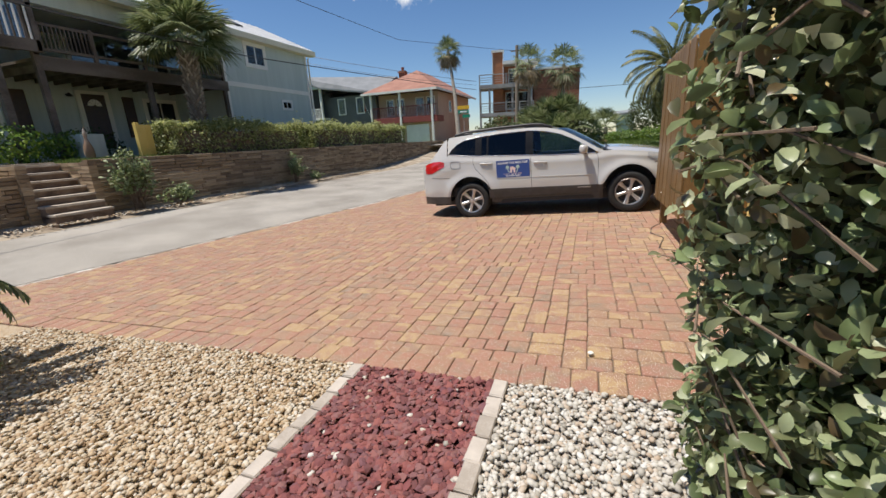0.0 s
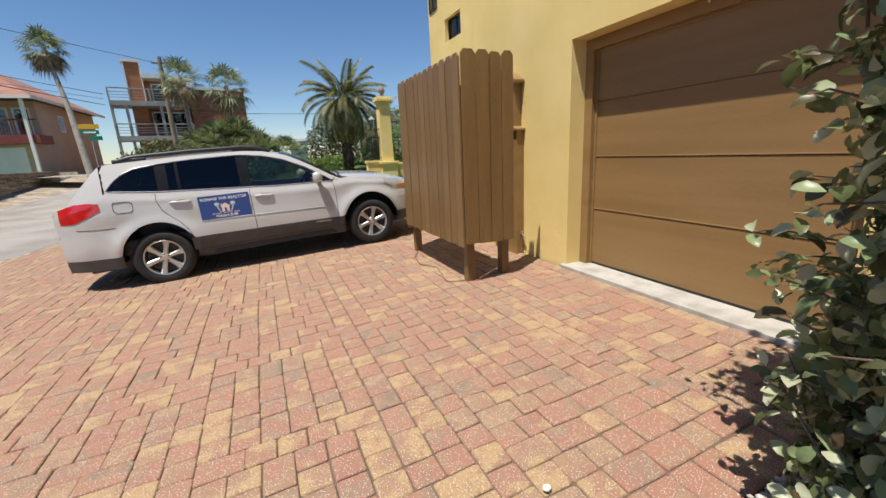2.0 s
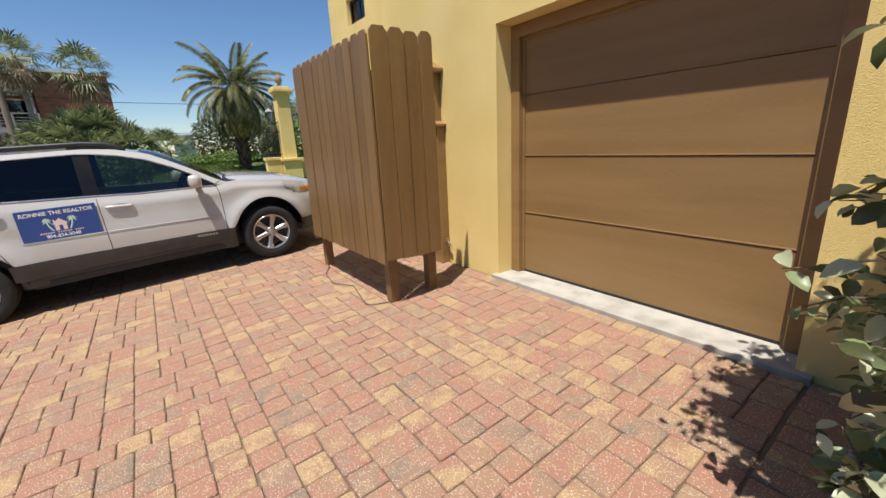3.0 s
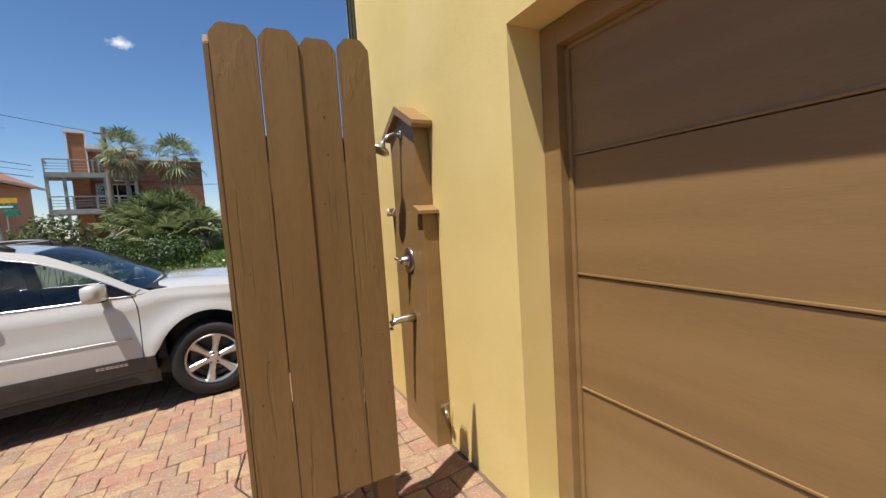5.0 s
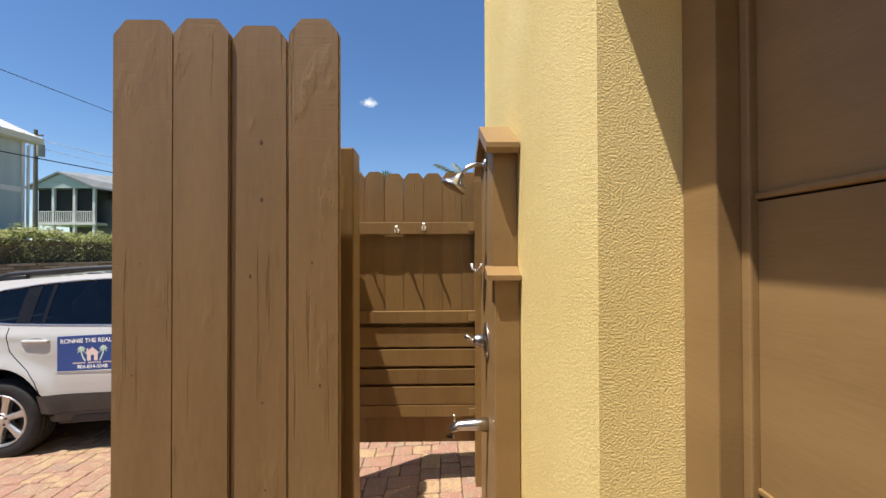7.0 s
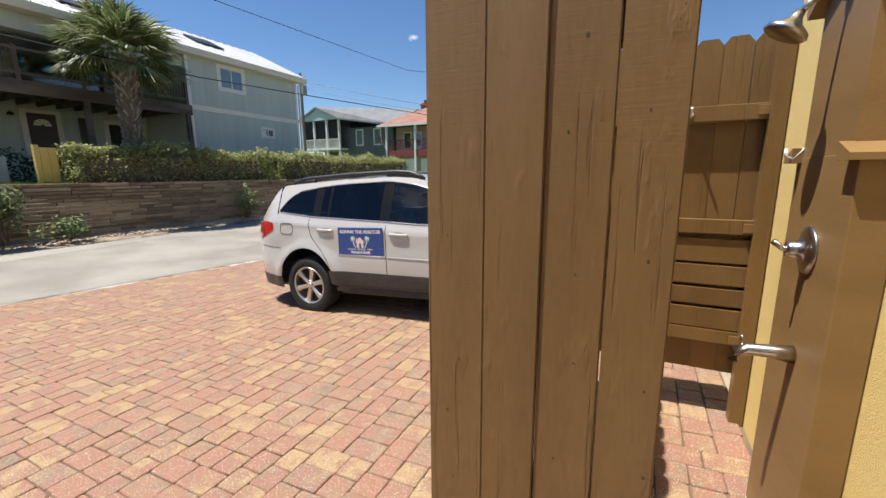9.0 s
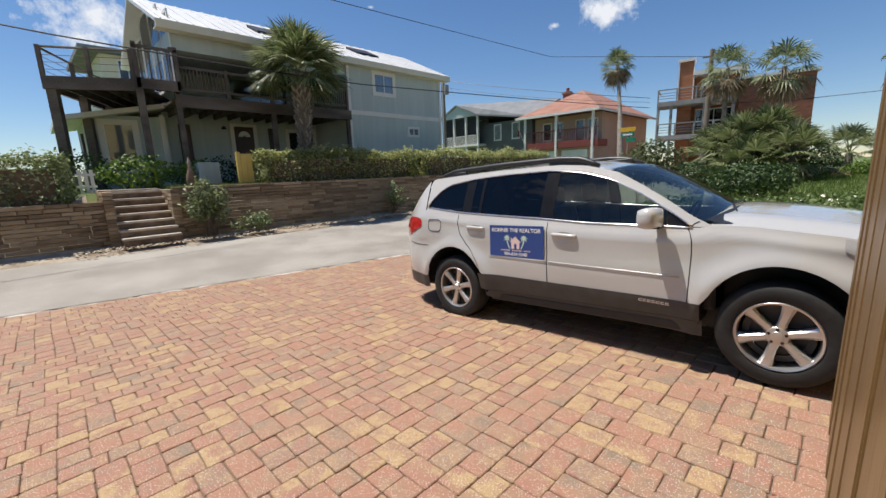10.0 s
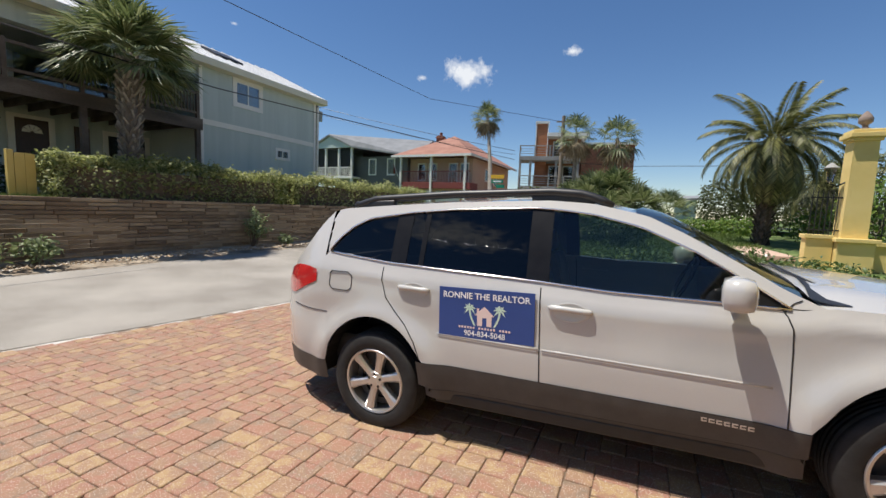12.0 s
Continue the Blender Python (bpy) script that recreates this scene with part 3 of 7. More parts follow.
part("lever", bm, M_STEEL, valve, smooth=True)
bm = bmesh.new()
tube(bm, [(0, 0, 0), (-0.06, 0, 0.0), (-0.135, 0, -0.004), (-0.165, 0, -0.018), (-0.172, 0, -0.055)], [0.034, 0.025, 0.022, 0.021, 0.02], 18)
spout = fitting("foot_spout", bm, (PX, 5.60, 0.92), "brushed nickel foot-wash spout")
bm = bmesh.new()
tube(bm, [(-0.155, 0, 0.012), (-0.155, 0, 0.034)], [0.006, 0.006], 8)
lathe(bm, [(0.0005, 0.034), (0.009, 0.036), (0.008, 0.046), (0.0005, 0.048)], 12, pose(-0.155, 0, 0))
part("diverter", bm, M_STEEL, spout, smooth=True)
bm = bmesh.new()
tube(bm, [(0, 0, 0.02), (-0.012, 0, 0.0), (-0.03, 0, -0.02), (-0.05, 0, -0.008), (-0.052, 0, 0.02)], 0.006, 8)
hook = part("coat_hook", bm, M_SIGNWHITE, chase, "white bent coat hook", smooth=True)
hook.location = (PX, 5.82, 1.635)
bm = bmesh.new()
tube(bm, [(0, 0.01, 0), (0, -0.05, 0), (0, -0.075, -0.03)], [0.012, 0.013, 0.011], 12)
tap = fitting("garden_tap", bm, (PX + 0.05, 5.37, 0.36), "small garden tap")
bm = bmesh.new()
tube(bm, [(0, -0.04, 0.0), (0, -0.04, 0.045)], 0.005, 8)
box(bm, -0.028, 0.028, -0.046, -0.034, 0.042, 0.05, 0.003)
part("tap_handle", bm, M_STEEL, tap)


# ---- parked estate car ----
WHEEL_R, BASE_L, HALF = 0.343, 2.745, 0.905
BELT = [(-1.04, 1.02), (-0.85, 1.10), (-0.6, 1.18), (-0.45, 1.20), (0.1, 1.145), (0.58, 1.107), (1.14, 1.067), (1.5, 1.035), (2.2, 1.012), (2.4, 1.05), (2.6, 1.04), (3.0, 0.985), (3.4, 0.90), (3.85, 0.72)]
DLO_LO = [(-0.40, 1.237), (-0.3, 1.222), (0.1, 1.17), (0.58, 1.134), (1.13, 1.095), (1.5, 1.062), (1.9, 1.047), (2.3, 1.03)]
DLO_HI = [(-0.40, 1.247), (-0.34, 1.325), (-0.23, 1.415), (-0.1, 1.472), (0.23, 1.508), (0.54, 1.522), (1.06, 1.522), (1.2, 1.508), (1.4, 1.475), (1.64, 1.405), (1.89, 1.282), (2.1, 1.148), (2.26, 1.036)]
ROOF_EDGE = [(-0.86, 1.11), (-0.74, 1.215), (-0.62, 1.34), (-0.52, 1.455), (-0.44, 1.53), (-0.34, 1.548), (0.0, 1.56), (0.5, 1.572), (1.14, 1.566), (1.4, 1.538), (1.68, 1.463), (1.85, 1.37), (2.08, 1.228), (2.24, 1.118), (2.38, 1.045)]


def half_width(x):
    w = HALF
    if x < -0.25:
        w -= 0.27 * ((-0.25 - x) / 0.79) ** 2.8
    if x > 2.75:
        w -= 0.42 * ((x - 2.75) / 1.1) ** 2.3
    return w


def side_y(x, z):
    """Half width of the body at a length x and a height z."""
    w, b = half_width(x), interp(x, BELT)
    if z <= b:
        t = (z - 0.2) / (b - 0.2)
        y = w - 0.045 * max(0, 0.35 - t) / 0.35 - 0.055 * max(0, (t - 0.62) / 0.38) ** 2
        for cx in (0, BASE_L):
            d = math.hypot(x - cx, z - 0.33)
            y += 0.034 * math.exp(-((d - 0.47) / 0.085) ** 2)
        y += 0.010 * math.exp(-((z - b + 0.075) / 0.035) ** 2) - 0.012 * math.exp(-((z - 0.80) / 0.10) ** 2)
        return y
    return w - 0.055 - (z - b) * (0.34 + 0.25 * (z - b))


def wheel_gap(x):
    z = 0.30 if -0.55 < x < 3.2 else 0.33
    for cx in (0, BASE_L):
        d = abs(x - cx)
        if d < 0.425:
            z = max(z, 0.345 + math.sqrt(0.425 ** 2 - d * d) * 1.08)
    return z


def flank(bm, xs, lo, hi, rows, inset=0.0, sides=(-1, 1)):
    for s in sides:
        grid = []
        for j in range(rows + 1):
            line = []
            for x in xs:
                a, b = lo(x), hi(x)
                z = a + (b - a) * j / rows
                line.append((x, s * (side_y(x, z) - inset), z))
            grid.append(line if s < 0 else line[::-1])
        sheet(bm, grid)
    return bm


def steps_between(a, b, d=0.05):
    n = max(1, int(round((b - a) / d)))
    return [a + (b - a) * i / n for i in range(n + 1)]


CAR_AT = pose(-2.085, 8.205, -0.085, 0, -3.2, 1.2)
car = empty("estate_car", CAR_AT, "pearl white estate car with dark lower cladding, parked on the pavers", "car")
xs = sorted(set(steps_between(-1.04, 3.85, 0.045) + [-0.425, 0.425, BASE_L - 0.425, BASE_L + 0.425]))
clad_top = lambda x: 0.553 - 0.022 * x
bm = flank(bmesh.new(), xs, lambda x: max(wheel_gap(x), clad_top(x) if 0.33 < x < 2.36 else 0.44 if x < -0.3 or x > 3.05 else 0), lambda x: interp(x, BELT), 14)
# tail and nose
for xe, s in ((-1.04, -1), (3.85, 1)):
    zlo, zhi = 0.44, interp(xe, BELT)
    sheet(bm, [[(xe + s * 0.06 * (1 - (k / 8) ** 2), side_y(xe, zlo + (zhi - zlo) * j / 6) * k / 8, zlo + (zhi - zlo) * j / 6) for k in range(-8, 9)] for j in range(7)])
# bonnet
bon = [2.36, 2.5, 2.7, 2.9, 3.1, 3.3, 3.45, 3.6, 3.72, 3.8, 3.85]
sheet(bm, [[(x, side_y(x, interp(x, BELT)) * k / 10, interp(x, BELT) + 0.085 * min(1, (3.9 - x) / 0.7) * (1 - (k / 10) ** 2) + 0.012 * math.exp(-((abs(k) / 10 - 0.72) / 0.12) ** 2)) for k in range(-10, 11)] for x in bon])
# band above the windows, pillars at both ends
gx = steps_between(-0.84, 2.38, 0.04)
flank(bm, gx, lambda x: interp(x, DLO_HI) if -0.40 < x < 2.3 else interp(x, BELT), lambda x: interp(x, ROOF_EDGE), 4)
flank(bm, gx, lambda x: interp(x, BELT), lambda x: interp(x, DLO_LO) if -0.40 < x < 2.28 else interp(x, BELT) + 0.002, 2)
flank(bm, steps_between(-0.84, -0.40, 0.04), lambda x: interp(x, BELT), lambda x: max(interp(x, BELT) + 0.002, interp(x, ROOF_EDGE)), 4)
# roof skin and tailgate
rx = [-0.42, -0.3, -0.1, 0.2, 0.5, 0.8, 1.14, 1.35, 1.5, 1.62]
sheet(bm, [[(x, side_y(x, interp(x, ROOF_EDGE)) * k / 8, interp(x, ROOF_EDGE) + 0.036 * (1 - (k / 8) ** 2)) for k in range(-8, 9)] for x in rx])
sheet(bm, [[(x - 0.09 * (1 - (k / 8) ** 2), side_y(x, interp(x, ROOF_EDGE)) * k / 8, interp(x, ROOF_EDGE) + 0.036 * (1 - (k / 8) ** 2)) for k in range(-8, 9)] for x in (-0.50, -0.46, -0.42)])
sheet(bm, [[(-1.04 + 0.22 * j / 5 - 0.06 * (1 - (k / 8) ** 2), side_y(-1.04 + 0.22 * j / 5, interp(-1.04 + 0.22 * j / 5, BELT)) * k / 8, interp(-1.04 + 0.22 * j / 5, BELT) + 0.006) for k in range(-8, 9)] for j in range(6)])
bmesh.ops.remove_doubles(bm, verts=bm.verts, dist=0.004)
body = part("body", bm, M_CARPAINT, car, "pearl white painted bodywork", smooth=True)

bm = flank(bmesh.new(), [x for x in xs if 0.33 <= x <= 2.36] or [0.33, 2.42], lambda x: 0.378, clad_top, 4, -0.008)
flank(bm, steps_between(0.38, 2.33), lambda x: 0.30 - 0.022 * x, lambda x: 0.372, 3, 0.035)
flank(bm, steps_between(-1.04, -0.41), lambda x: 0.30, lambda x: 0.445 + 0.0 * x, 3, -0.003)
flank(bm, steps_between(3.16, 3.85), lambda x: 0.28, lambda x: 0.445, 3, -0.003)
for xe, s in ((-1.04, -1), (3.85, 1)):
    sheet(bm, [[(xe + s * 0.064 * (1 - (k / 8) ** 2), side_y(xe, 0.3) * k / 8, 0.28 + 0.165 * j / 2) for k in range(-8, 9)] for j in range(3)])
part("lower_cladding", bm, M_CLAD, car, "dark grey plastic lower cladding", smooth=True)
# underbody and wheel wells
bm = bmesh.new()
box(bm, -0.85, 3.6, -0.62, 0.62, 0.24, 0.42, 0.02)
part("underbody", bm, M_BLACK, car)
for s in (-1, 1):
    part("sill_beam", boxes((0.45, 2.28, s * 0.72 - 0.13, s * 0.72 + 0.13, 0.262, 0.335), bevel=0.01), M_BLACK, car)
for cx in (0, BASE_L):
    for s in (-1, 1):
        bm = bmesh.new()
        prof = []
        for k in range(15):
            a = math.pi * k / 14
            prof.append([(cx + 0.432 * math.cos(a), s * yy, 0.345 + 0.455 * math.sin(a)) for yy in (0.5, 0.7, 0.905)])
        sheet(bm, prof)
        back = [bm.verts.new((cx + 0.43 * math.cos(math.pi * k / 14), s * 0.5, 0.345 + 0.45 * math.sin(math.pi * k / 14))) for k in range(15)]
        low = [bm.verts.new((cx + e * 0.43, s * 0.5, 0.2)) for e in (-1, 1)]
        bm.faces.new(back + low)
        part("wheel_liner", bm, M_BLACK, car)

# glass
for a, b, mt in ((-0.385, 0.125, M_GLASS_TINT), (0.225, 0.335, M_GLASS_TINT), (0.36, 1.055, M_GLASS_TINT), (1.165, 2.10, M_GLASS_CAR)):
    for s in (-1, 1):
        bm = flank(bmesh.new(), steps_between(a, b, 0.03), lambda x: interp(x, DLO_LO) + 0.006, lambda x: max(interp(x, DLO_HI) - 0.01, interp(x, DLO_LO) + 0.01), 4, 0.010, (s,))
        part("side_window", bm, mt, car, smooth=True)
for a, b in ((0.115, 0.235), (0.33, 0.365), (1.045, 1.175), (2.09, 2.29)):
    for s in (-1, 1):
        bm = flank(bmesh.new(), steps_between(a, b, 0.03), lambda x: interp(x, DLO_LO), lambda x: interp(x, DLO_HI) + 0.002, 4, 0.006, (s,))
        part("pillar_trim", bm, M_TRIM, car, smooth=True)
bm = bmesh.new()
for s in (-1, 1):
    lo = [(x, s * (side_y(x, interp(x, DLO_LO)) + 0.003), interp(x, DLO_LO)) for x in steps_between(-0.39, 2.26, 0.06)]
    hi = [(x, s * (side_y(x, interp(x, DLO_HI)) + 0.003), interp(x, DLO_HI)) for x in steps_between(-0.40, 2.26, 0.04)]
    tube(bm, lo, 0.0065, 6)
    tube(bm, hi, 0.0055, 6)
part("window_trim", bm, M_CHROME, car, "bright window surround", smooth=True)
bm = bmesh.new()
ws = steps_between(1.58, 2.36, 0.06)
sheet(bm, [[(x + 0.09 * (1 - (k / 8) ** 2), (side_y(x, interp(x, ROOF_EDGE)) - 0.03) * k / 8, interp(x, ROOF_EDGE) + 0.034 * (1 - (k / 8) ** 2)) for k in range(-8, 9)] for x in ws])
part("windscreen", bm, M_GLASS_CAR, car, smooth=True)
bm = bmesh.new()
sheet(bm, [[(x + 0.11 * (1 - (k / 8) ** 2), (side_y(2.4, 1.08) - 0.03) * k / 8, z + 0.045 * (1 - (k / 8) ** 2)) for k in range(-8, 9)] for x, z in ((2.33, 1.085), (2.40, 1.062), (2.48, 1.055))])
tube(bm, [(2.50, -0.62, 1.075), (2.40, -0.2, 1.14), (2.42, 0.1, 1.15)], 0.008, 6)
part("cowl", bm, M_BLACK, car, "black wiper cowl")
bm = bmesh.new()
sheet(bm, [[(x - 0.09 * (1 - (k / 8) ** 2), (side_y(x, interp(x, ROOF_EDGE)) - 0.05) * k / 8, interp(x, ROOF_EDGE) - 0.01) for k in range(-8, 9)] for x in (-0.84, -0.74, -0.62, -0.5)])
part("rear_window", bm, M_GLASS_TINT, car, smooth=True)
# cabin
bm = bmesh.new()
box(bm, -0.8, 2.4, -0.78, 0.78, 0.42, 0.62, 0.03)
box(bm, 2.1, 2.5, -0.75, 0.75, 0.8, 1.03, 0.06)
part("cabin_floor", bm, M_BLACK, car)
for sx, sy in ((1.15, -0.38), (1.15, 0.38), (0.25, -0.38), (0.25, 0.38)):
    bm = bmesh.new()
    box(bm, 0, 0.16, -0.24, 0.24, 0.6, 1.17, 0.05, pose(sx, sy, 0, 0, -12, 0) @ pose(0.0, 0, 0))
    box(bm, 0.0, 0.5, -0.25, 0.25, 0.62, 0.76, 0.04, pose(sx, sy, 0))
    box(bm, -0.10, -0.01, -0.12, 0.12, 1.18, 1.36, 0.04, pose(sx - 0.12, sy, 0))
    part("seat", bm, M_SEAT, car)
bm = bmesh.new()
lathe(bm, [(0.175, -0.014), (0.19, 0.0), (0.175, 0.014), (0.165, 0.0), (0.175, -0.014)], 24, pose(1.98, 0.38, 0.98, 0, -65, 0))
part("steering_wheel", bm, M_BLACK, car)


def make_wheel(cx, s):
    hub = (cx, s * 0.80, WHEEL_R)
    m = pose(*hub, 90 if s < 0 else -90, 0, 0)
    bm = bmesh.new()
    prof = [(0.225, -0.10), (0.245, -0.108), (0.30, -0.108), (0.328, -0.095), (0.341, -0.07)]
    for k in range(4):
        z = -0.055 + k * 0.035
        prof += [(0.343, z - 0.012), (0.343, z + 0.012), (0.336, z + 0.014), (0.336, z + 0.021)]
    prof += [(0.341, 0.078), (0.33, 0.098), (0.30, 0.11), (0.245, 0.11), (0.228, 0.10), (0.222, 0.08)]
    lathe(bm, prof, 56, m)
    tyre = part("wheel", bm, M_RUBBER, car, "black road tyre on a six-spoke alloy", smooth=True)
    bm = bmesh.new()
    lathe(bm, [(0.222, 0.085), (0.231, 0.100), (0.224, 0.108), (0.212, 0.104), (0.208, 0.085), (0.205, 0.0), (0.20, -0.09)], 56, m)
    for k in range(6):
        a = k * math.tau / 6 + 0.26
        sp = []
        for r, w, h in ((0.035, 0.030, 0.086), (0.09, 0.026, 0.090), (0.15, 0.029, 0.094), (0.214, 0.040, 0.098)):
            sp.append([m @ (Matrix.Rotation(a, 4, "Z") @ Vector(p)) for p in ((r, -w, h - 0.05), (r, -w, h - 0.012), (r, -w * 0.55, h), (r, w * 0.55, h), (r, w, h - 0.012), (r, w, h - 0.05))])
        sheet(bm, sp)
    lathe(bm, [(0.066, 0.03), (0.066, 0.078), (0.058, 0.09), (0.034, 0.092), (0.03, 0.098), (0.0005, 0.10)], 28, m)
    rim = part("rim", bm, M_ALLOY, tyre, "silver six-spoke alloy rim", smooth=False)
    for k in range(5):
        a = k * math.tau / 5 + 0.3
        bm = lathe(bmesh.new(), [(0.0095, 0.085), (0.0095, 0.0945), (0.0005, 0.096)], 8, m @ pose(0.047 * math.cos(a), 0.047 * math.sin(a), 0))
        part("lug_nut", bm, M_BLACK, tyre)
    bm = bmesh.new()
    lathe(bm, [(0.0005, 0.0), (0.15, 0.0), (0.15, 0.02), (0.19, 0.02), (0.20, -0.04)], 32, m)
    part("brake_disc", bm, M_CLAD, tyre, "dull grey brake disc")


for cx in (0, BASE_L):
    for s in (-1, 1):
        make_wheel(cx, s)

for s in (-1, 1):
    # mirror
    bm = bmesh.new()
    box(bm, -0.055, 0.075, -0.10, 0.10, -0.075, 0.075, 0.05, pose(2.02, s * 1.0, 1.115, 0, 0, 10 * s))
    mir = part("door_mirror", bm, M_CARPAINT, car, "white door mirror shell", smooth=True)
    bm = bmesh.new()
    box(bm, -0.03, 0.03, -0.06, 0.06, -0.02, 0.02, 0.01, pose(2.05, s * 0.91, 1.05))
    part("mirror_arm", bm, M_BLACK, mir)
    # handles with their recessed cups
    for hx in (0.32, 1.30):
        hz = (1.0 if hx < 1 else 0.945)
        yy = side_y(hx, hz)
        bm = bmesh.new()
        tube(bm, [(hx - 0.115, s * (yy + 0.002), hz + 0.016), (hx - 0.095, s * (yy + 0.010), hz + 0.016), (hx - 0.03, s * (yy + 0.013), hz + 0.014), (hx + 0.06, s * (yy + 0.013), hz + 0.008), (hx + 0.10, s * (yy + 0.009), hz + 0.005), (hx + 0.115, s * (yy + 0.002), hz + 0.004)], [0.012, 0.017, 0.016, 0.016, 0.016, 0.011], 12)
        part("door_handle", bm, M_CARPAINT, car, "white pull handle", smooth=True)
        bm = bmesh.new()
        rim = [(r * 1.35 * math.cos(k * math.tau / 28), r * 0.72 * math.sin(k * math.tau / 28), h) for r, h in ((0.078, 0.0015), (0.07, 0.006), (0.063, 0.0035)) for k in range(28)]
        tilt_m = pose(hx, s * yy, hz - 0.006, 90 if s < 0 else -90, 0, 0)
        vs = [bm.verts.new(tilt_m @ Vector(v)) for v in rim]
        for r in range(2):
            for k in range(28):
                bm.faces.new((vs[r * 28 + k], vs[r * 28 + (k + 1) % 28], vs[r * 28 + 28 + (k + 1) % 28], vs[r * 28 + 28 + k]))
        bm.faces.new(vs[56:])
        part("handle_cup", bm, M_CARPAINT, car, "moulded cup behind the handle", smooth=True)
    # side strip, seams, fuel flap
    bm = bmesh.new()
    for a, b in ((0.50, 1.125), (1.15, 2.19)):
        z0 = lambda x: 0.738 - 0.036 * (x - 0.5)
        flank(bm, steps_between(a, b, 0.08), lambda x: z0(x) - 0.014, lambda x: z0(x) + 0.016, 2, -0.004, (s,))
        tube(bm, [(x, s * (side_y(x, z0(x)) - 0.002), z0(x)) for x in steps_between(a, b, 0.1)], 0.009, 8)
    part("side_strip", bm, M_CARPAINT, car, smooth=True)
    def seam(pts):
        dense = [(a[0] + (b[0] - a[0]) * k / 6, a[1] + (b[1] - a[1]) * k / 6) for a, b in zip(pts, pts[1:]) for k in range(6)] + [pts[-1]]
        part("panel_gap", tube(bmesh.new(), [(x, s * (side_y(x, z) + 0.0012), z) for x, z in dense], 0.0032, 6), M_BLACK, car)

    seam([(1.135, 0.38 + 0.076 * k) for k in range(10)])
    seam([(2.235, 0.38), (2.246, 0.5), (2.255, 0.7), (2.262, 0.85), (2.26, 0.95), (2.245, 1.0), (2.23, 1.025)])
    seam([(2.235, 1.02), (2.27, 1.06), (2.30, 1.075)])
    seam([(0.075, 1.14), (0.075, 1.05), (0.11, 0.94), (0.18, 0.86), (0.27, 0.77), (0.34, 0.67), (0.38, 0.56)])
    seam([(x, 0.374) for x in steps_between(0.40, 2.3, 0.1)])
    if s < 0:
        seam([(-0.37, 1.08), (-0.35, 1.10), (-0.21, 1.095), (-0.175, 1.07), (-0.18, 0.985), (-0.21, 0.965), (-0.34, 0.97), (-0.37, 0.995), (-0.37, 1.08)])
    seam([(-0.40, 0.80), (-0.6, 0.805), (-0.8, 0.82)])
    seam([(3.12, 0.80), (3.25, 0.83), (3.4, 0.85)])
    # lamps
    bm = bmesh.new()
    tx = steps_between(-0.96, -0.50, 0.04)
    flank(bm, tx, lambda x: 0.90 + 0.12 * min(1, max(0, (x + 0.80) / 0.30)), lambda x: max(0.91 + 0.12 * min(1, max(0, (x + 0.80) / 0.30)), 1.125 - 0.05 * max(0, (-0.75 - x) / 0.2) - 0.02 * max(0, (x + 0.6) / 0.1)), 4, -0.006, (s,))
    tl = part("tail_lamp", bm, M_TAIL, car, "red tail lamp lens", smooth=True)
    bm = bmesh.new()
    hx = steps_between(3.02, 3.72, 0.05)
    flank(bm, hx, lambda x: 0.80 - 0.06 * (x - 3.0) + 0.12 * max(0, (3.2 - x) / 0.2) , lambda x: interp(x, BELT) - 0.008, 4, -0.005, (s,))
    hl = part("headlamp", bm, M_LENS, car, "clear headlamp with amber corner", smooth=True)
    bm = flank(bmesh.new(), steps_between(3.24, 3.46, 0.04), lambda x: 0.80, lambda x: 0.845, 2, -0.008, (s,))
    part("indicator", bm, M_AMBER, hl, "amber indicator", smooth=True)
    # roof rails
    bm = bmesh.new()
    rl = [(x, s * (side_y(x, interp(x, ROOF_EDGE)) - 0.045), interp(x, ROOF_EDGE)) for x in steps_between(-0.30, 1.50, 0.06)]
    pts = [(x, y, z + 0.014 + 0.04 * min(1, (k / 3), ((len(rl) - 1 - k) / 3))) for k, (x, y, z) in enumerate(rl)]
    tube(bm, pts, [0.02] + [0.026] * (len(pts) - 2) + [0.018], 8)
    box(bm, -0.30, 0.05, -0.022, 0.022, -0.035, 0.05, 0.012, pose(0, s * (side_y(-0.1, 1.55) - 0.045), interp(-0.12, ROOF_EDGE) - 0.006))
    box(bm, 1.02, 1.40, -0.022, 0.022, -0.035, 0.05, 0.012, pose(0, s * (side_y(1.2, 1.58) - 0.045), interp(1.2, ROOF_EDGE) - 0.004))
    part("roof_rail", bm, M_BLACK, car, "black plastic roof rail", smooth=True)


def lettering(name, text, size, m, material, parent, label=""):
    cu = bpy.data.curves.new(name, "FONT")
    cu.body, cu.size, cu.extrude, cu.align_x, cu.align_y, cu.offset = text, size, 0.0006, "CENTER", "CENTER", size * 0.012
    tmp = bpy.data.objects.new(name, cu)
    me = bpy.data.meshes.new_from_object(tmp)
    bpy.data.objects.remove(tmp)
    me.materials.append(material)
    ob = new(name, me)
    ob.matrix_world = m
    ob.parent = parent
    if label:
        tagged(ob, label)
    return ob


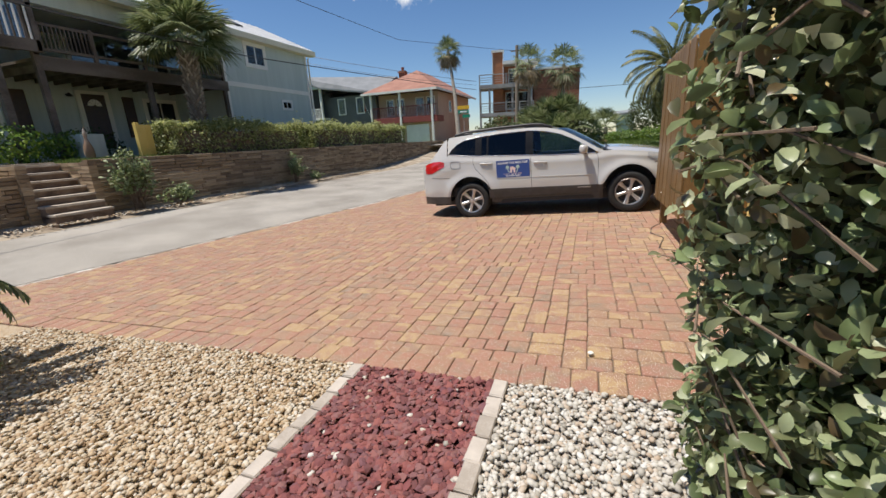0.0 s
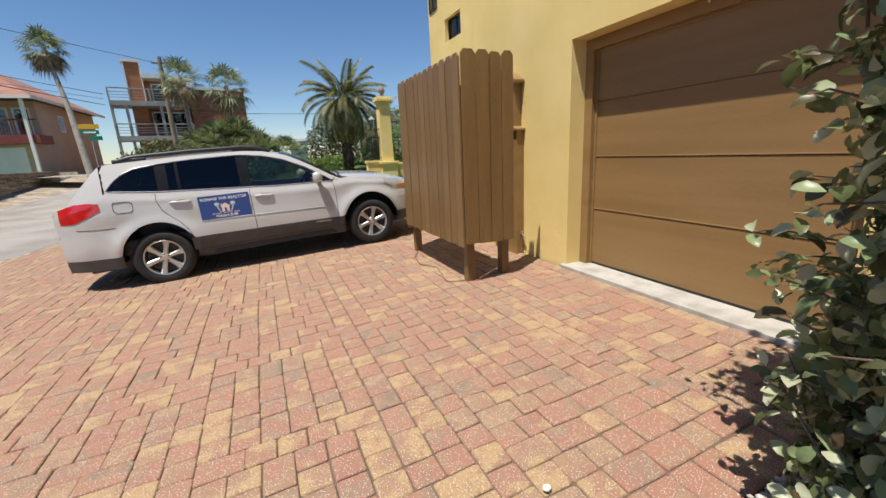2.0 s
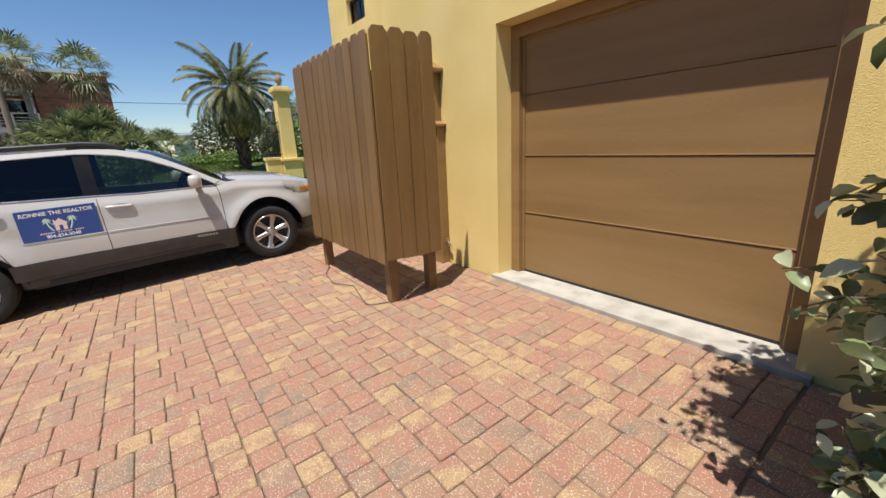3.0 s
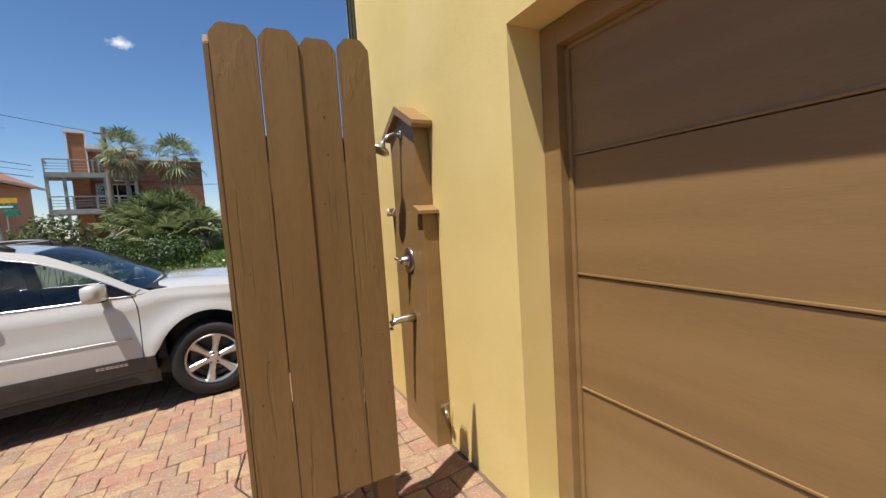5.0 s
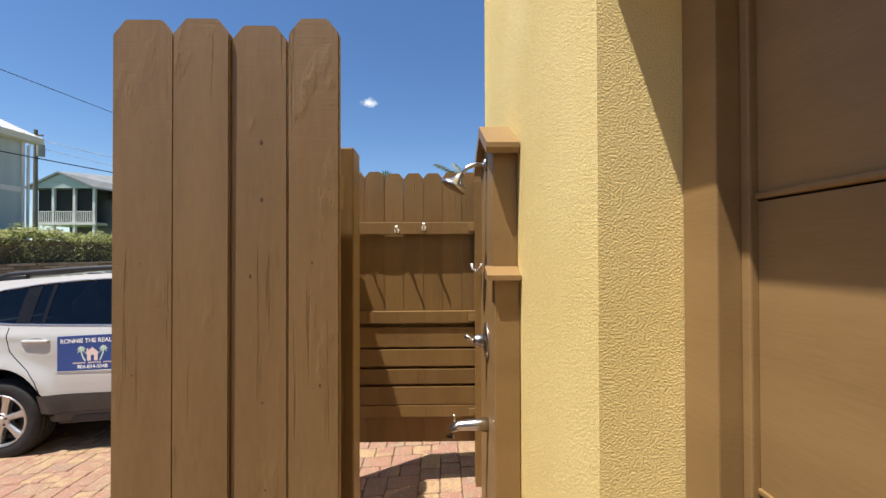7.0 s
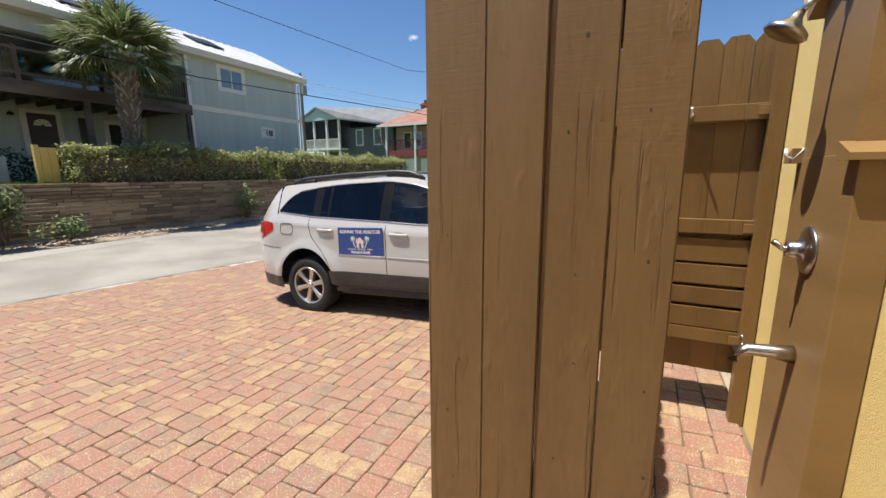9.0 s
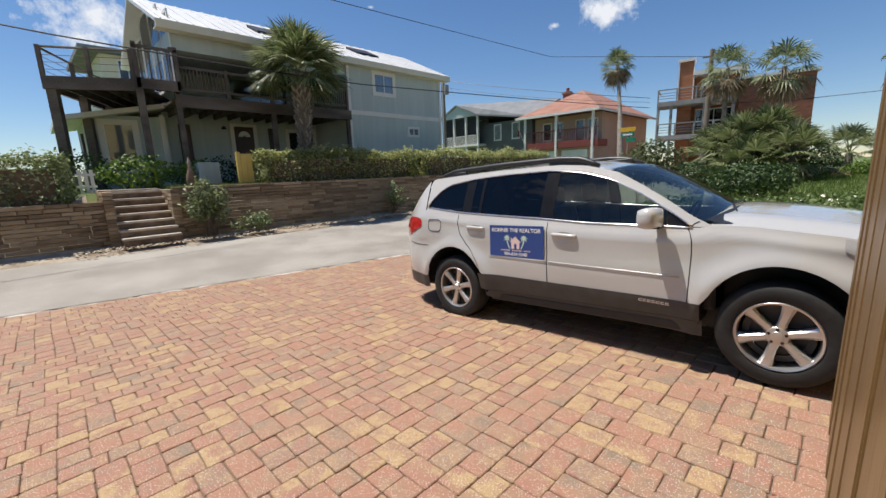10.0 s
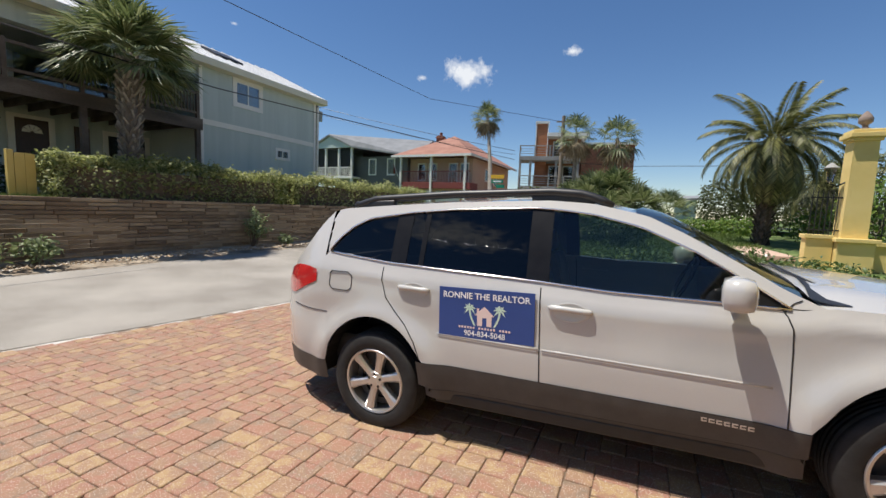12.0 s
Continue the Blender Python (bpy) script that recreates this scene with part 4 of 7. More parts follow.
# blue magnetic door sign
sign = empty("door_sign", CAR_AT @ pose(0.81, -side_y(0.81, 0.87) - 0.006, 0.885, -2.5, 0.7, 0), "dark blue magnetic advertising sign on the car door", "sign")
bm = bmesh.new()
box(bm, -0.30, 0.30, 0.0, 0.004, -0.152, 0.152, 0.001)
part("sign_sheet", bm, M_BLUE, sign)
UP = lambda x, z, y=-0.0012: pose(x, y, z, 90, 0, 0)
lettering("lettering", "RONNIE THE REALTOR", 0.0525, UP(0, 0.105), M_SIGNWHITE, sign)
lettering("lettering", "904-834-5048", 0.046, UP(0.0, -0.122), M_SIGNWHITE, sign)
for k in range(18):
    if k not in (6, 13):
        part("small_print", boxes((-0.165 + k * 0.0185, -0.165 + k * 0.0185 + 0.011, -0.0018, 0.0, -0.092, -0.08)), M_SIGNPINK, sign)
bm = bmesh.new()
prism(bm, [(-0.045, -0.07), (-0.014, -0.07), (-0.014, -0.02), (0.014, -0.02), (0.014, -0.07), (0.045, -0.07), (0.045, -0.008), (0.062, -0.008), (0.0, 0.048), (-0.035, 0.018), (-0.035, 0.036), (-0.048, 0.036), (-0.048, 0.006), (-0.062, -0.008), (-0.045, -0.008)], 0.0015, pose(0, -0.0018, 0))
part("house_emblem", bm, M_SIGNPINK, sign)
for s in (-1, 1):
    bm = bmesh.new()
    for k in range(6):
        a = [(-0.006 + s * (0.062 + 0.032 * math.sin(k / 5 * 1.7)), -0.07 + 0.02 * k), (0.006 + s * (0.062 + 0.032 * math.sin(k / 5 * 1.7)), -0.07 + 0.02 * k)]
        if k:
            prism(bm, [last_pair[0], last_pair[1], a[1], a[0]], 0.0015, pose(0, -0.0018, 0))
        last_pair = a
    cx0, cz0 = s * 0.094, 0.034
    for ang in (10, 50, 95, 135, 170, 215, 325):
        c, d = math.cos(radians(ang)), math.sin(radians(ang))
        prism(bm, [(cx0, cz0), (cx0 + 0.02 * c - 0.008 * d, cz0 + 0.02 * d + 0.008 * c), (cx0 + 0.042 * c, cz0 + 0.042 * d - 0.012), (cx0 + 0.02 * c + 0.005 * d, cz0 + 0.02 * d - 0.005 * c)], 0.0015, pose(0, -0.0018, 0))
    part("palm_emblem", bm, M_SIGNGREEN, sign)
# model badge as plain bars
bm = bmesh.new()
for k in range(7):
    x = 1.92 + k * 0.031
    zb = 0.470 - 0.010 * k / 6
    box(bm, x, x + 0.024, -side_y(x, 0.47) - 0.0115, -side_y(x, 0.47) - 0.007, zb + 0.014, zb + 0.020)
    box(bm, x, x + 0.024, -side_y(x, 0.47) - 0.0115, -side_y(x, 0.47) - 0.007, zb, zb + 0.006)
    box(bm, x, x + 0.006, -side_y(x, 0.47) - 0.0115, -side_y(x, 0.47) - 0.007, zb + 0.006, zb + 0.014)
part("badge", bm, M_ALLOY, car)


# ---- houses ----
M_GREY = shade("grey_green_siding", [(0.41, 0.475, 0.46), (0.45, 0.515, 0.497), (0.48, 0.545, 0.525)], 0.75, scale=0.7, fine=40, bump=0.12, stretch=(1, 6, 0.4))
M_WHITE = shade("white_trim_paint", [(0.68, 0.67, 0.63), (0.74, 0.73, 0.69)], 0.6, scale=2, bump=0.05)
M_CREAM = shade("cream_fascia", [(0.66, 0.61, 0.46), (0.7, 0.65, 0.5)], 0.6, scale=2, bump=0.05)
M_METALROOF = shade("white_metal_roof", [(0.62, 0.62, 0.615), (0.7, 0.7, 0.69)], 0.4, scale=0.8, bump=0.04)
M_DECK = shade("weathered_dark_deck_wood", [(0.065, 0.051, 0.042), (0.11, 0.088, 0.073), (0.155, 0.128, 0.107)], 0.85, scale=2, fine=50, bump=0.4, stretch=(1, 0.3, 1))
M_DOORRED = shade("dark_brown_door", [(0.045, 0.02, 0.014), (0.06, 0.028, 0.018)], 0.45, bump=0.05)
M_YELLOWPANEL = shade("yellow_painted_board", [(0.62, 0.45, 0.12), (0.68, 0.5, 0.15)], 0.6, scale=2, bump=0.08)
M_TERRACOTTA = shade("terracotta_shingle", [(0.24, 0.115, 0.08), (0.29, 0.14, 0.10), (0.33, 0.17, 0.125)], 0.85, scale=1.2, fine=14, bump=0.5, depth=0.03)
M_PINK = shade("pale_pink_stucco", [(0.47, 0.33, 0.25), (0.52, 0.37, 0.285)], 0.85, scale=0.6, bump=0.15)
M_REDRAIL = shade("dark_red_balcony", [(0.17, 0.035, 0.03), (0.22, 0.05, 0.04)], 0.6, bump=0.08)
M_GREYROOF = shade("grey_shingle", [(0.17, 0.18, 0.19), (0.23, 0.24, 0.25)], 0.85, scale=1.2, fine=14, bump=0.4, depth=0.03)
M_DARKGREY = shade("dark_grey_siding", [(0.10, 0.105, 0.11), (0.13, 0.135, 0.14)], 0.8, scale=1, bump=0.1)
M_ORANGE = shade("orange_cedar_siding", [(0.30, 0.11, 0.045), (0.36, 0.14, 0.06), (0.40, 0.165, 0.075)], 0.7, scale=1, fine=30, bump=0.2, stretch=(1, 1, 5))
M_BRICK = shade("red_brown_brick", [(0.20, 0.075, 0.045), (0.26, 0.10, 0.06), (0.30, 0.13, 0.08)], 0.85, scale=2, fine=18, bump=0.4, stretch=(1, 1, 2.5), depth=0.02)
M_GREYWOOD = shade("weathered_grey_wood", [(0.26, 0.25, 0.24), (0.36, 0.35, 0.33)], 0.85, scale=2, bump=0.25)
# near-black colour that paints in the shade of unlit rooms
M_DARKIN = shade("painted_room_dark", [(0.02, 0.02, 0.022), (0.035, 0.034, 0.034)], 0.9, bump=0.0)
M_CURTAIN = shade("pale_curtain", [(0.4, 0.42, 0.43), (0.5, 0.52, 0.53)], 0.9, scale=4, bump=0.1, stretch=(6, 6, 0.2))
M_IRON = shade("black_iron", [(0.012, 0.012, 0.012), (0.02, 0.02, 0.02)], 0.5, bump=0.05)


def wpart(name, bm, material, parent, label="", smooth=False):
    """A part given in world places."""
    ob = mesh_object(name, bm, material, parent, label, smooth)
    top = parent
    while top.parent is not None:
        top = top.parent
    if parent is top:
        ob.matrix_parent_inverse = parent.matrix_basis.inverted()
    return ob


def window_x(parent, x, y0, y1, z0, z1, trim=0.12, bars=1, back=M_DARKIN, name="window", frame_mat=None):
    """A framed window on a wall that faces +x."""
    fm = frame_mat or M_WHITE
    w = wpart(name, boxes((x - 0.02, x + 0.04, y0 - trim, y1 + trim, z1, z1 + trim), (x - 0.02, x + 0.04, y0 - trim, y1 + trim, z0 - trim, z0), (x - 0.02, x + 0.036, y0 - trim, y0, z0, z1), (x - 0.02, x + 0.036, y1, y1 + trim, z0, z1)), fm, parent)
    for k in range(bars):
        yy = y0 + (y1 - y0) * (k + 1) / (bars + 1)
        wpart("window_bar", boxes((x + 0.0, x + 0.028, yy - 0.025, yy + 0.025, z0, z1)), fm, w)
    wpart("pane", boxes((x + 0.012, x + 0.018, y0, y1, z0, z1)), M_GLASS_HOUSE, w)
    # flat sheet behind the pane; M_DARKIN paints the room's darkness on it
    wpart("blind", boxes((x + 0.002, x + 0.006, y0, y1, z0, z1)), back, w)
    return w


def window_y(parent, y, x0, x1, z0, z1, trim=0.1, bars=1, back=M_DARKIN, name="window", fm=None):
    """The same on a wall that faces -y."""
    fm = fm or M_WHITE
    w = wpart(name, boxes((x0 - trim, x1 + trim, y - 0.04, y + 0.02, z1, z1 + trim), (x0 - trim, x1 + trim, y - 0.04, y + 0.02, z0 - trim, z0), (x0 - trim, x0, y - 0.036, y + 0.02, z0, z1), (x1, x1 + trim, y - 0.036, y + 0.02, z0, z1)), fm, parent)
    for k in range(bars):
        xx = x0 + (x1 - x0) * (k + 1) / (bars + 1)
        wpart("window_bar", boxes((xx - 0.03, xx + 0.03, y - 0.03, y, z0, z1)), fm, w)
    wpart("pane", boxes((x0, x1, y - 0.02, y - 0.014, z0, z1)), M_GLASS_HOUSE, w)
    # backing sheet; by default its near-black colour stands for unlit depth
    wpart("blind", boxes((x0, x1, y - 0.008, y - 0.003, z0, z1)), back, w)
    return w


def slab(bm, corners, t):
    """A sloping slab: four corners of its top, thickness t downwards."""
    a = [bm.verts.new(c) for c in corners]
    b = [bm.verts.new((c[0], c[1], c[2] - t)) for c in corners]
    bm.faces.new(a)
    bm.faces.new(b[::-1])
    n = len(a)
    for i in range(n):
        bm.faces.new((a[(i + 1) % n], a[i], b[i], b[(i + 1) % n]))
    return bm


# grey-green two-storey house behind the retaining wall
YARD = 1.36
gh = empty("house", pose(-18, 12, YARD), "grey-green two-storey house with white metal roof and dark balcony", "house")
for dims in ((-22.0, -15.4, 14.75, 20.5, YARD - 0.3, 6.55), (-22.0, -18.7, 8.1, 14.75, YARD - 0.3, 6.55), (-18.7, -15.5, 8.05, 14.75, 5.88, 6.5)):
    wpart("wall", boxes(dims), M_GREY, gh, "grey-green board siding")
for dims in ((-15.40, -15.37, 14.79, 20.41, 4.27, 4.47), (-15.42, -15.36, 14.66, 14.78, YARD, 6.4), (-15.42, -15.36, 20.42, 20.54, YARD, 6.4), (-18.7, -18.66, 8.05, 8.2, YARD, 4.1), (-18.7, -15.45, 14.70, 14.75, 4.27, 4.4)):
    wpart("trim", boxes(dims), M_WHITE, gh)
bm = bmesh.new()
slab(bm, [(-15.0, 7.6, 6.62), (-15.0, 20.95, 6.62), (-18.7, 20.95, 8.35), (-18.7, 7.6, 8.35)], 0.12)
slab(bm, [(-18.7, 7.6, 8.35), (-18.7, 20.95, 8.35), (-22.4, 20.95, 6.62), (-22.4, 7.6, 6.62)], 0.12)
roof = wpart("roof", bm, M_METALROOF, gh, "white standing-seam metal roof")
for k in range(29):
    y = 7.75 + k * 0.46
    bm = bmesh.new()
    slab(bm, [(-15.0, y, 6.655), (-15.0, y + 0.03, 6.655), (-18.7, y + 0.03, 8.385), (-18.7, y, 8.385)], 0.04)
    wpart("seam", bm, M_METALROOF, roof)
for y in (11.3, 16.0):
    bm = bmesh.new()
    slab(bm, [(-16.3, y, 7.33), (-16.3, y + 1.2, 7.33), (-17.3, y + 1.2, 7.80), (-17.3, y, 7.80)], 0.14)
    wpart("skylight", bm, M_BLACK, roof, "dark flat skylight")
bm = boxes((-15.06, -14.98, 7.6, 20.95, 6.36, 6.60), (-15.4, -15.06, 7.6, 20.95, 6.36, 6.40))
wpart("fascia", bm, M_CREAM, gh, "cream fascia and gutter")
bm = bmesh.new()
tube(bm, [(-15.1, 20.65, 6.45), (-15.3, 20.62, 6.2), (-15.33, 20.62, 1.4)], 0.05, 8)
wpart("downpipe", bm, M_WHITE, gh)
bm = bmesh.new()
prism(bm, [(-22.0, 6.5), (-15.4, 6.5), (-18.7, 8.2)], 0.1, pose(0, 20.41, 0))
prism(bm, [(-22.0, 6.5), (-15.4, 6.5), (-18.7, 8.2)], 0.1, pose(0, 8.1, 0))
wpart("gable", bm, M_GREY, gh)
# glazed gable end
for k, (xa, xb) in enumerate(((-21.4, -19.9), (-19.8, -18.3), (-18.2, -16.9), (-16.8, -15.6))):
    zt = 6.75 + 1.25 * (1 - abs((xa + xb) / 2 + 18.7) / 3.3)
    window_y(gh, 8.08, xa, xb, 4.9, zt, 0.09, 0, M_CURTAIN)
window_x(gh, -15.4, 16.2, 17.24, 5.40, 6.17, 0.18, 1, M_CURTAIN)
window_x(gh, -15.4, 18.2, 18.78, 3.5, 3.78, 0.12, 1)
window_x(gh, -18.7, 10.8, 13.3, 4.5, 6.3, 0.16, 1)
window_x(gh, -18.7, 14.1, 14.6, 4.6, 6.2, 0.12, 0)
window_x(gh, -18.7, 13.25, 14.5, 1.9, 3.7, 0.16, 1)
d = wpart("door", boxes((-18.70, -18.63, 10.72, 11.55, YARD + 0.45, 3.86)), M_DOORRED, gh, "dark brown front door with a fanlight")
bm = boxes((-18.7, -18.61, 10.56, 10.72, YARD + 0.4, 3.98), (-18.7, -18.61, 11.55, 11.71, YARD + 0.4, 3.98), (-18.7, -18.608, 10.72, 11.55, 3.86, 3.98))
wpart("door_frame", bm, M_WHITE, d)
for k in range(5):
    a0, a1 = math.pi * (k + 0.06) / 5, math.pi * (k + 0.94) / 5
    bm = bmesh.new()
    prism(bm, [(0.06 * math.cos(a0), 0.06 * math.sin(a0)), (0.26 * math.cos(a0), 0.26 * math.sin(a0)), (0.26 * math.cos(a1), 0.26 * math.sin(a1)), (0.06 * math.cos(a1), 0.06 * math.sin(a1))], 0.012, pose(-18.615, 11.135, 3.42, 0, 0, 90))
    wpart("fanlight_pane", bm, M_WHITE, d)
for yy in (12.25, 8.6):
    wpart("shutter", boxes((-18.7, -18.62, yy, yy + 0.42, 2.2, 3.85), bevel=0.01), M_DOORRED, gh, "dark brown window shutter")
bm = bmesh.new()
lathe(bm, [(0.0005, 0.14), (0.10, 0.04), (0.11, 0.0), (0.09, -0.01)], 12, pose(-18.5, 10.28, 3.72))
box(bm, -18.7, -18.5, 10.26, 10.30, 3.78, 3.82)
wpart("wall_lamp", bm, M_IRON, gh, "black barn-style wall lamp")
# balcony
deck = wpart("balcony", boxes((-18.7, -15.35, 8.0, 14.75, 4.30, 4.38), (-15.42, -15.34, 7.95, 14.75, 4.02, 4.42)), M_DECK, gh, "weathered dark timber balcony")
for k in range(12):
    y = 8.3 + k * 0.55
    wpart("joist", boxes((-18.6, -15.45, y, y + 0.05, 4.08, 4.30)), M_DECK, deck)
for y in (8.0, 9.6, 11.2, 12.9, 14.6):
    wpart("rail_post", boxes((-15.46, -15.36, y - 0.05, y + 0.05, 4.38, 5.40)), M_DECK, deck)
for zz in (5.32, 4.62):
    wpart("rail", boxes((-15.44, -15.38, 8.0, 14.6, zz - 0.04, zz + 0.04)), M_DECK, deck)
for k in range(60):
    y = 8.12 + k * 0.109
    if y < 9.55 or y > 12.95:
        wpart("picket", boxes((-15.425, -15.39, y, y + 0.03, 4.6, 5.3)), M_DECK, deck)
for ya, yb in ((9.66, 11.14), (11.26, 12.84)):
    wpart("windbreak_pane", boxes((-15.42, -15.41, ya, yb, 4.67, 5.27)), M_GLASS_RAIL, deck, "clear windbreak panel")
for y, z1 in ((8.0, 5.9), (11.2, 4.1), (14.6, 4.1)):
    wpart("deck_post", boxes((-15.5, -15.36, y - 0.08, y + 0.08, YARD - 0.1, z1)), M_DECK, deck)
# raised walkway leading away from the balcony
walkway = empty("walkway", pose(-15.5, 4, YARD), "dark weathered timber elevated walkway with cable rail", "walkway")
swing = Matrix.Translation((-15.3, 6.9, 0)) @ Matrix.Rotation(radians(-25), 4, "Z") @ Matrix.Translation((15.3, -6.9, 0))


def deck_part(name, bm):
    ob = wpart(name, bm, M_DECK, walkway)
    ob.matrix_basis = swing
    return ob


deck_part("floor", boxes((-21.5, -15.3, 4.55, 6.9, 4.66, 4.74)))
deck_part("edge_beam", boxes((-15.36, -15.26, 4.55, 6.9, 4.40, 4.76)))
deck_part("edge_beam", boxes((-21.5, -15.36, 4.51, 4.61, 4.40, 4.76)))
wpart("landing", boxes((-16.6, -15.2, 6.9, 8.1, 4.70, 4.78)), M_DECK, walkway)
wpart("edge_beam", boxes((-15.3, -15.18, 6.9, 8.1, 4.48, 4.80)), M_DECK, walkway)
for k in range(4):
    deck_part("joist", boxes((-21.4, -15.36, 4.95 + k * 0.54, 5.0 + k * 0.54, 4.42, 4.66)))
for y in (4.6, 5.75, 6.85):
    deck_part("rail_post", boxes((-15.36, -15.26, y - 0.05, y + 0.05, 4.76, 5.62)))
for zz, r in ((5.58, 0.035), (5.35, 0.008), (5.15, 0.008), (4.95, 0.008)):
    deck_part("rail_cable" if r < 0.02 else "top_rail", tube(bmesh.new(), [(-21.4, 4.57, zz), (-15.32, 4.57, zz), (-15.31, 4.6, zz), (-15.31, 6.85, zz)], r, 6))
for y in (6.95, 8.05):
    wpart("rail_post", boxes((-15.3, -15.18, y - 0.06, y + 0.06, 4.5, 5.86)), M_DECK, walkway)
wpart("top_rail", boxes((-15.3, -15.18, 6.9, 8.1, 5.70, 5.78)), M_DECK, walkway)
for k in range(8):
    wpart("picket", boxes((-15.26, -15.22, 7.05 + k * 0.125, 7.09 + k * 0.125, 4.8, 5.7)), M_WHITE if k % 2 else M_DECK, walkway)
wpart("deck_post", boxes((-15.39, -15.21, 6.86, 7.04, YARD - 0.15, 4.5)), M_DECK, walkway)
for x in (-17.3, -19.3, -21.3):
    deck_part("rail_post", boxes((x - 0.05, x + 0.05, 4.52, 4.62, 4.76, 5.62)))
for x, y in ((-15.45, 4.7), (-17.4, 4.7), (-19.4, 4.7), (-21.3, 4.7)):
    deck_part("deck_post", boxes((x - 0.12, x + 0.12, y - 0.12, y + 0.12, YARD - 0.15, 4.66)))
# low wing
wing = empty("house_wing", pose(-19, 5, YARD), "single-storey grey-green wing with white-trimmed porch", "house")
wpart("wall", boxes((-22, -18.2, 5.7, 8.05, YARD - 0.3, 4.0)), M_GREY, wing)
bm = bmesh.new()
slab(bm, [(-17.6, 4.9, 3.80), (-17.6, 8.08, 4.46), (-22.3, 8.08, 4.46), (-22.3, 4.9, 3.80)], 0.16)
wpart("roof", bm, M_WHITE, wing, "white low-pitched porch roof")
for dims in ((-18.22, -18.15, 5.62, 5.80, YARD, 3.95), (-18.22, -18.15, 7.9, 8.05, YARD, 4.1)):
    wpart("corner_trim", boxes(dims), M_WHITE, wing)
window_x(wing, -18.2, 6.2, 7.0, 2.1, 3.65, 0.2, 0, M_CURTAIN)
for dims in ((-17.85, -17.7, 5.0, 5.15, YARD, 3.72), (-21.9, -21.75, 5.0, 5.15, YARD, 3.72)):
    wpart("porch_post", boxes(dims), M_WHITE, wing)
wpart("porch_door", boxes((-20.6, -19.7, 5.62, 5.70, YARD, 3.45)), M_DOORRED, wing, "dark brown porch door")
# house glimpsed behind the walkway
bh0 = empty("house", pose(-40, 12, YARD), "distant pale house with an upper deck", "house")
wpart("wall", boxes((-46, -36, 8.5, 15.5, YARD - 0.3, 10.6)), M_CREAM, bh0)
bm = bmesh.new()
slab(bm, [(-35.2, 7.4, 10.6), (-35.2, 16, 10.6), (-46.5, 16, 11.3), (-46.5, 7.4, 11.3)], 0.3)
wpart("roof", bm, M_GREYROOF, bh0)
for y in (9.5, 12.0, 14.2):
    window_x(bh0, -36, y, y + 1.0, 8.6, 10.0, 0.12, 1)
wpart("deck_rail", boxes((-35.1, -35.0, 7.5, 15.5, 7.6, 7.7), (-35.1, -35.0, 7.5, 15.5, 8.5, 8.58), (-36, -35, 7.5, 15.5, 7.3, 7.5)), M_WHITE, bh0)

# lookout with a stair, far off behind the hedge
tower = empty("lookout", pose(-44, -2, YARD), "distant grey timber lookout stair with railings", "lookout")
for x in (-45.5, -42.5):
    for y in (-3.4, -0.6):
        wpart("post", boxes((x - 0.1, x + 0.1, y - 0.1, y + 0.1, YARD - 0.3, 6.3)), M_GREYWOOD, tower)
for zz in (3.4, 5.2):
    wpart("deck", boxes((-45.7, -42.3, -3.6, -0.4, zz - 0.18, zz)), M_GREYWOOD, tower)
    for k in range(4):
        wpart("rail", boxes((-42.4, -42.34, -3.5, -0.5, zz + 0.25 * (k + 1) - 0.03, zz + 0.25 * (k + 1) + 0.03)), M_GREYWOOD, tower)
for k in range(10):
    wpart("stair_tread", boxes((-42.3, -41.4, -3.7 - 0.32 * k, -3.4 - 0.32 * k, 3.3 - 0.2 * k, 3.36 - 0.2 * k)), M_GREYWOOD, tower)

# pink house with a terracotta roof
FAR = 1.05
oh = empty("house", pose(-17, 42, FAR), "pink stucco house with terracotta hip roof and red balcony", "house")
wpart("wall", boxes((-21.0, -13.6, 37.8, 50, FAR - 0.4, 6.05)), M_PINK, oh)
wpart("wall", boxes((-21.0, -13.6, 36.2, 37.8, FAR - 0.4, 3.3)), M_PINK, oh)
bm = bmesh.new()
e = 6.12
A, B, C, D = (-21.9, 35.4, e), (-12.8, 35.4, e), (-12.8, 50.8, e), (-21.9, 50.8, e)
R1, R2 = (-17.35, 41.2, 8.55), (-17.35, 45.5, 8.55)
for f in ((A, B, R1), (B, C, R2, R1), (C, D, R2), (D, A, R1, R2), (D, C, B, A)):
    bm.faces.new([bm.verts.new(c) for c in f])
wpart("roof", bm, M_TERRACOTTA, oh, "terracotta shingle hip roof")
wpart("fascia", boxes((-21.92, -12.78, 35.34, 35.42, e - 0.18, e + 0.02), (-12.82, -12.74, 35.34, 50.8, e - 0.18, e + 0.02)), M_WHITE, oh)
balc = wpart("balcony", boxes((-21.0, -13.0, 35.7, 37.8, 3.2, 3.75), bevel=0.02), M_REDRAIL, oh, "dark red balcony")
wpart("rail", boxes((-21.0, -13.0, 35.68, 35.74, 4.65, 4.74)), M_REDRAIL, balc)
for k in range(44):
    wpart("picket", boxes((-20.95 + k * 0.18, -20.92 + k * 0.18, 35.7, 35.73, 3.75, 4.66)), M_REDRAIL, balc)
for x in (-20.9, -17.3, -13.55):
    wpart("column", boxes((x - 0.11, x + 0.11, 35.6, 35.82, FAR - 0.3, 6.0), bevel=0.02), M_WHITE, oh)
for x0 in (-19.9, -18.6, -16.2, -14.9):
    window_y(oh, 37.8, x0, x0 + 0.8, 4.1 if x0 < -17 else 3.8, 5.5, 0.12, 0)
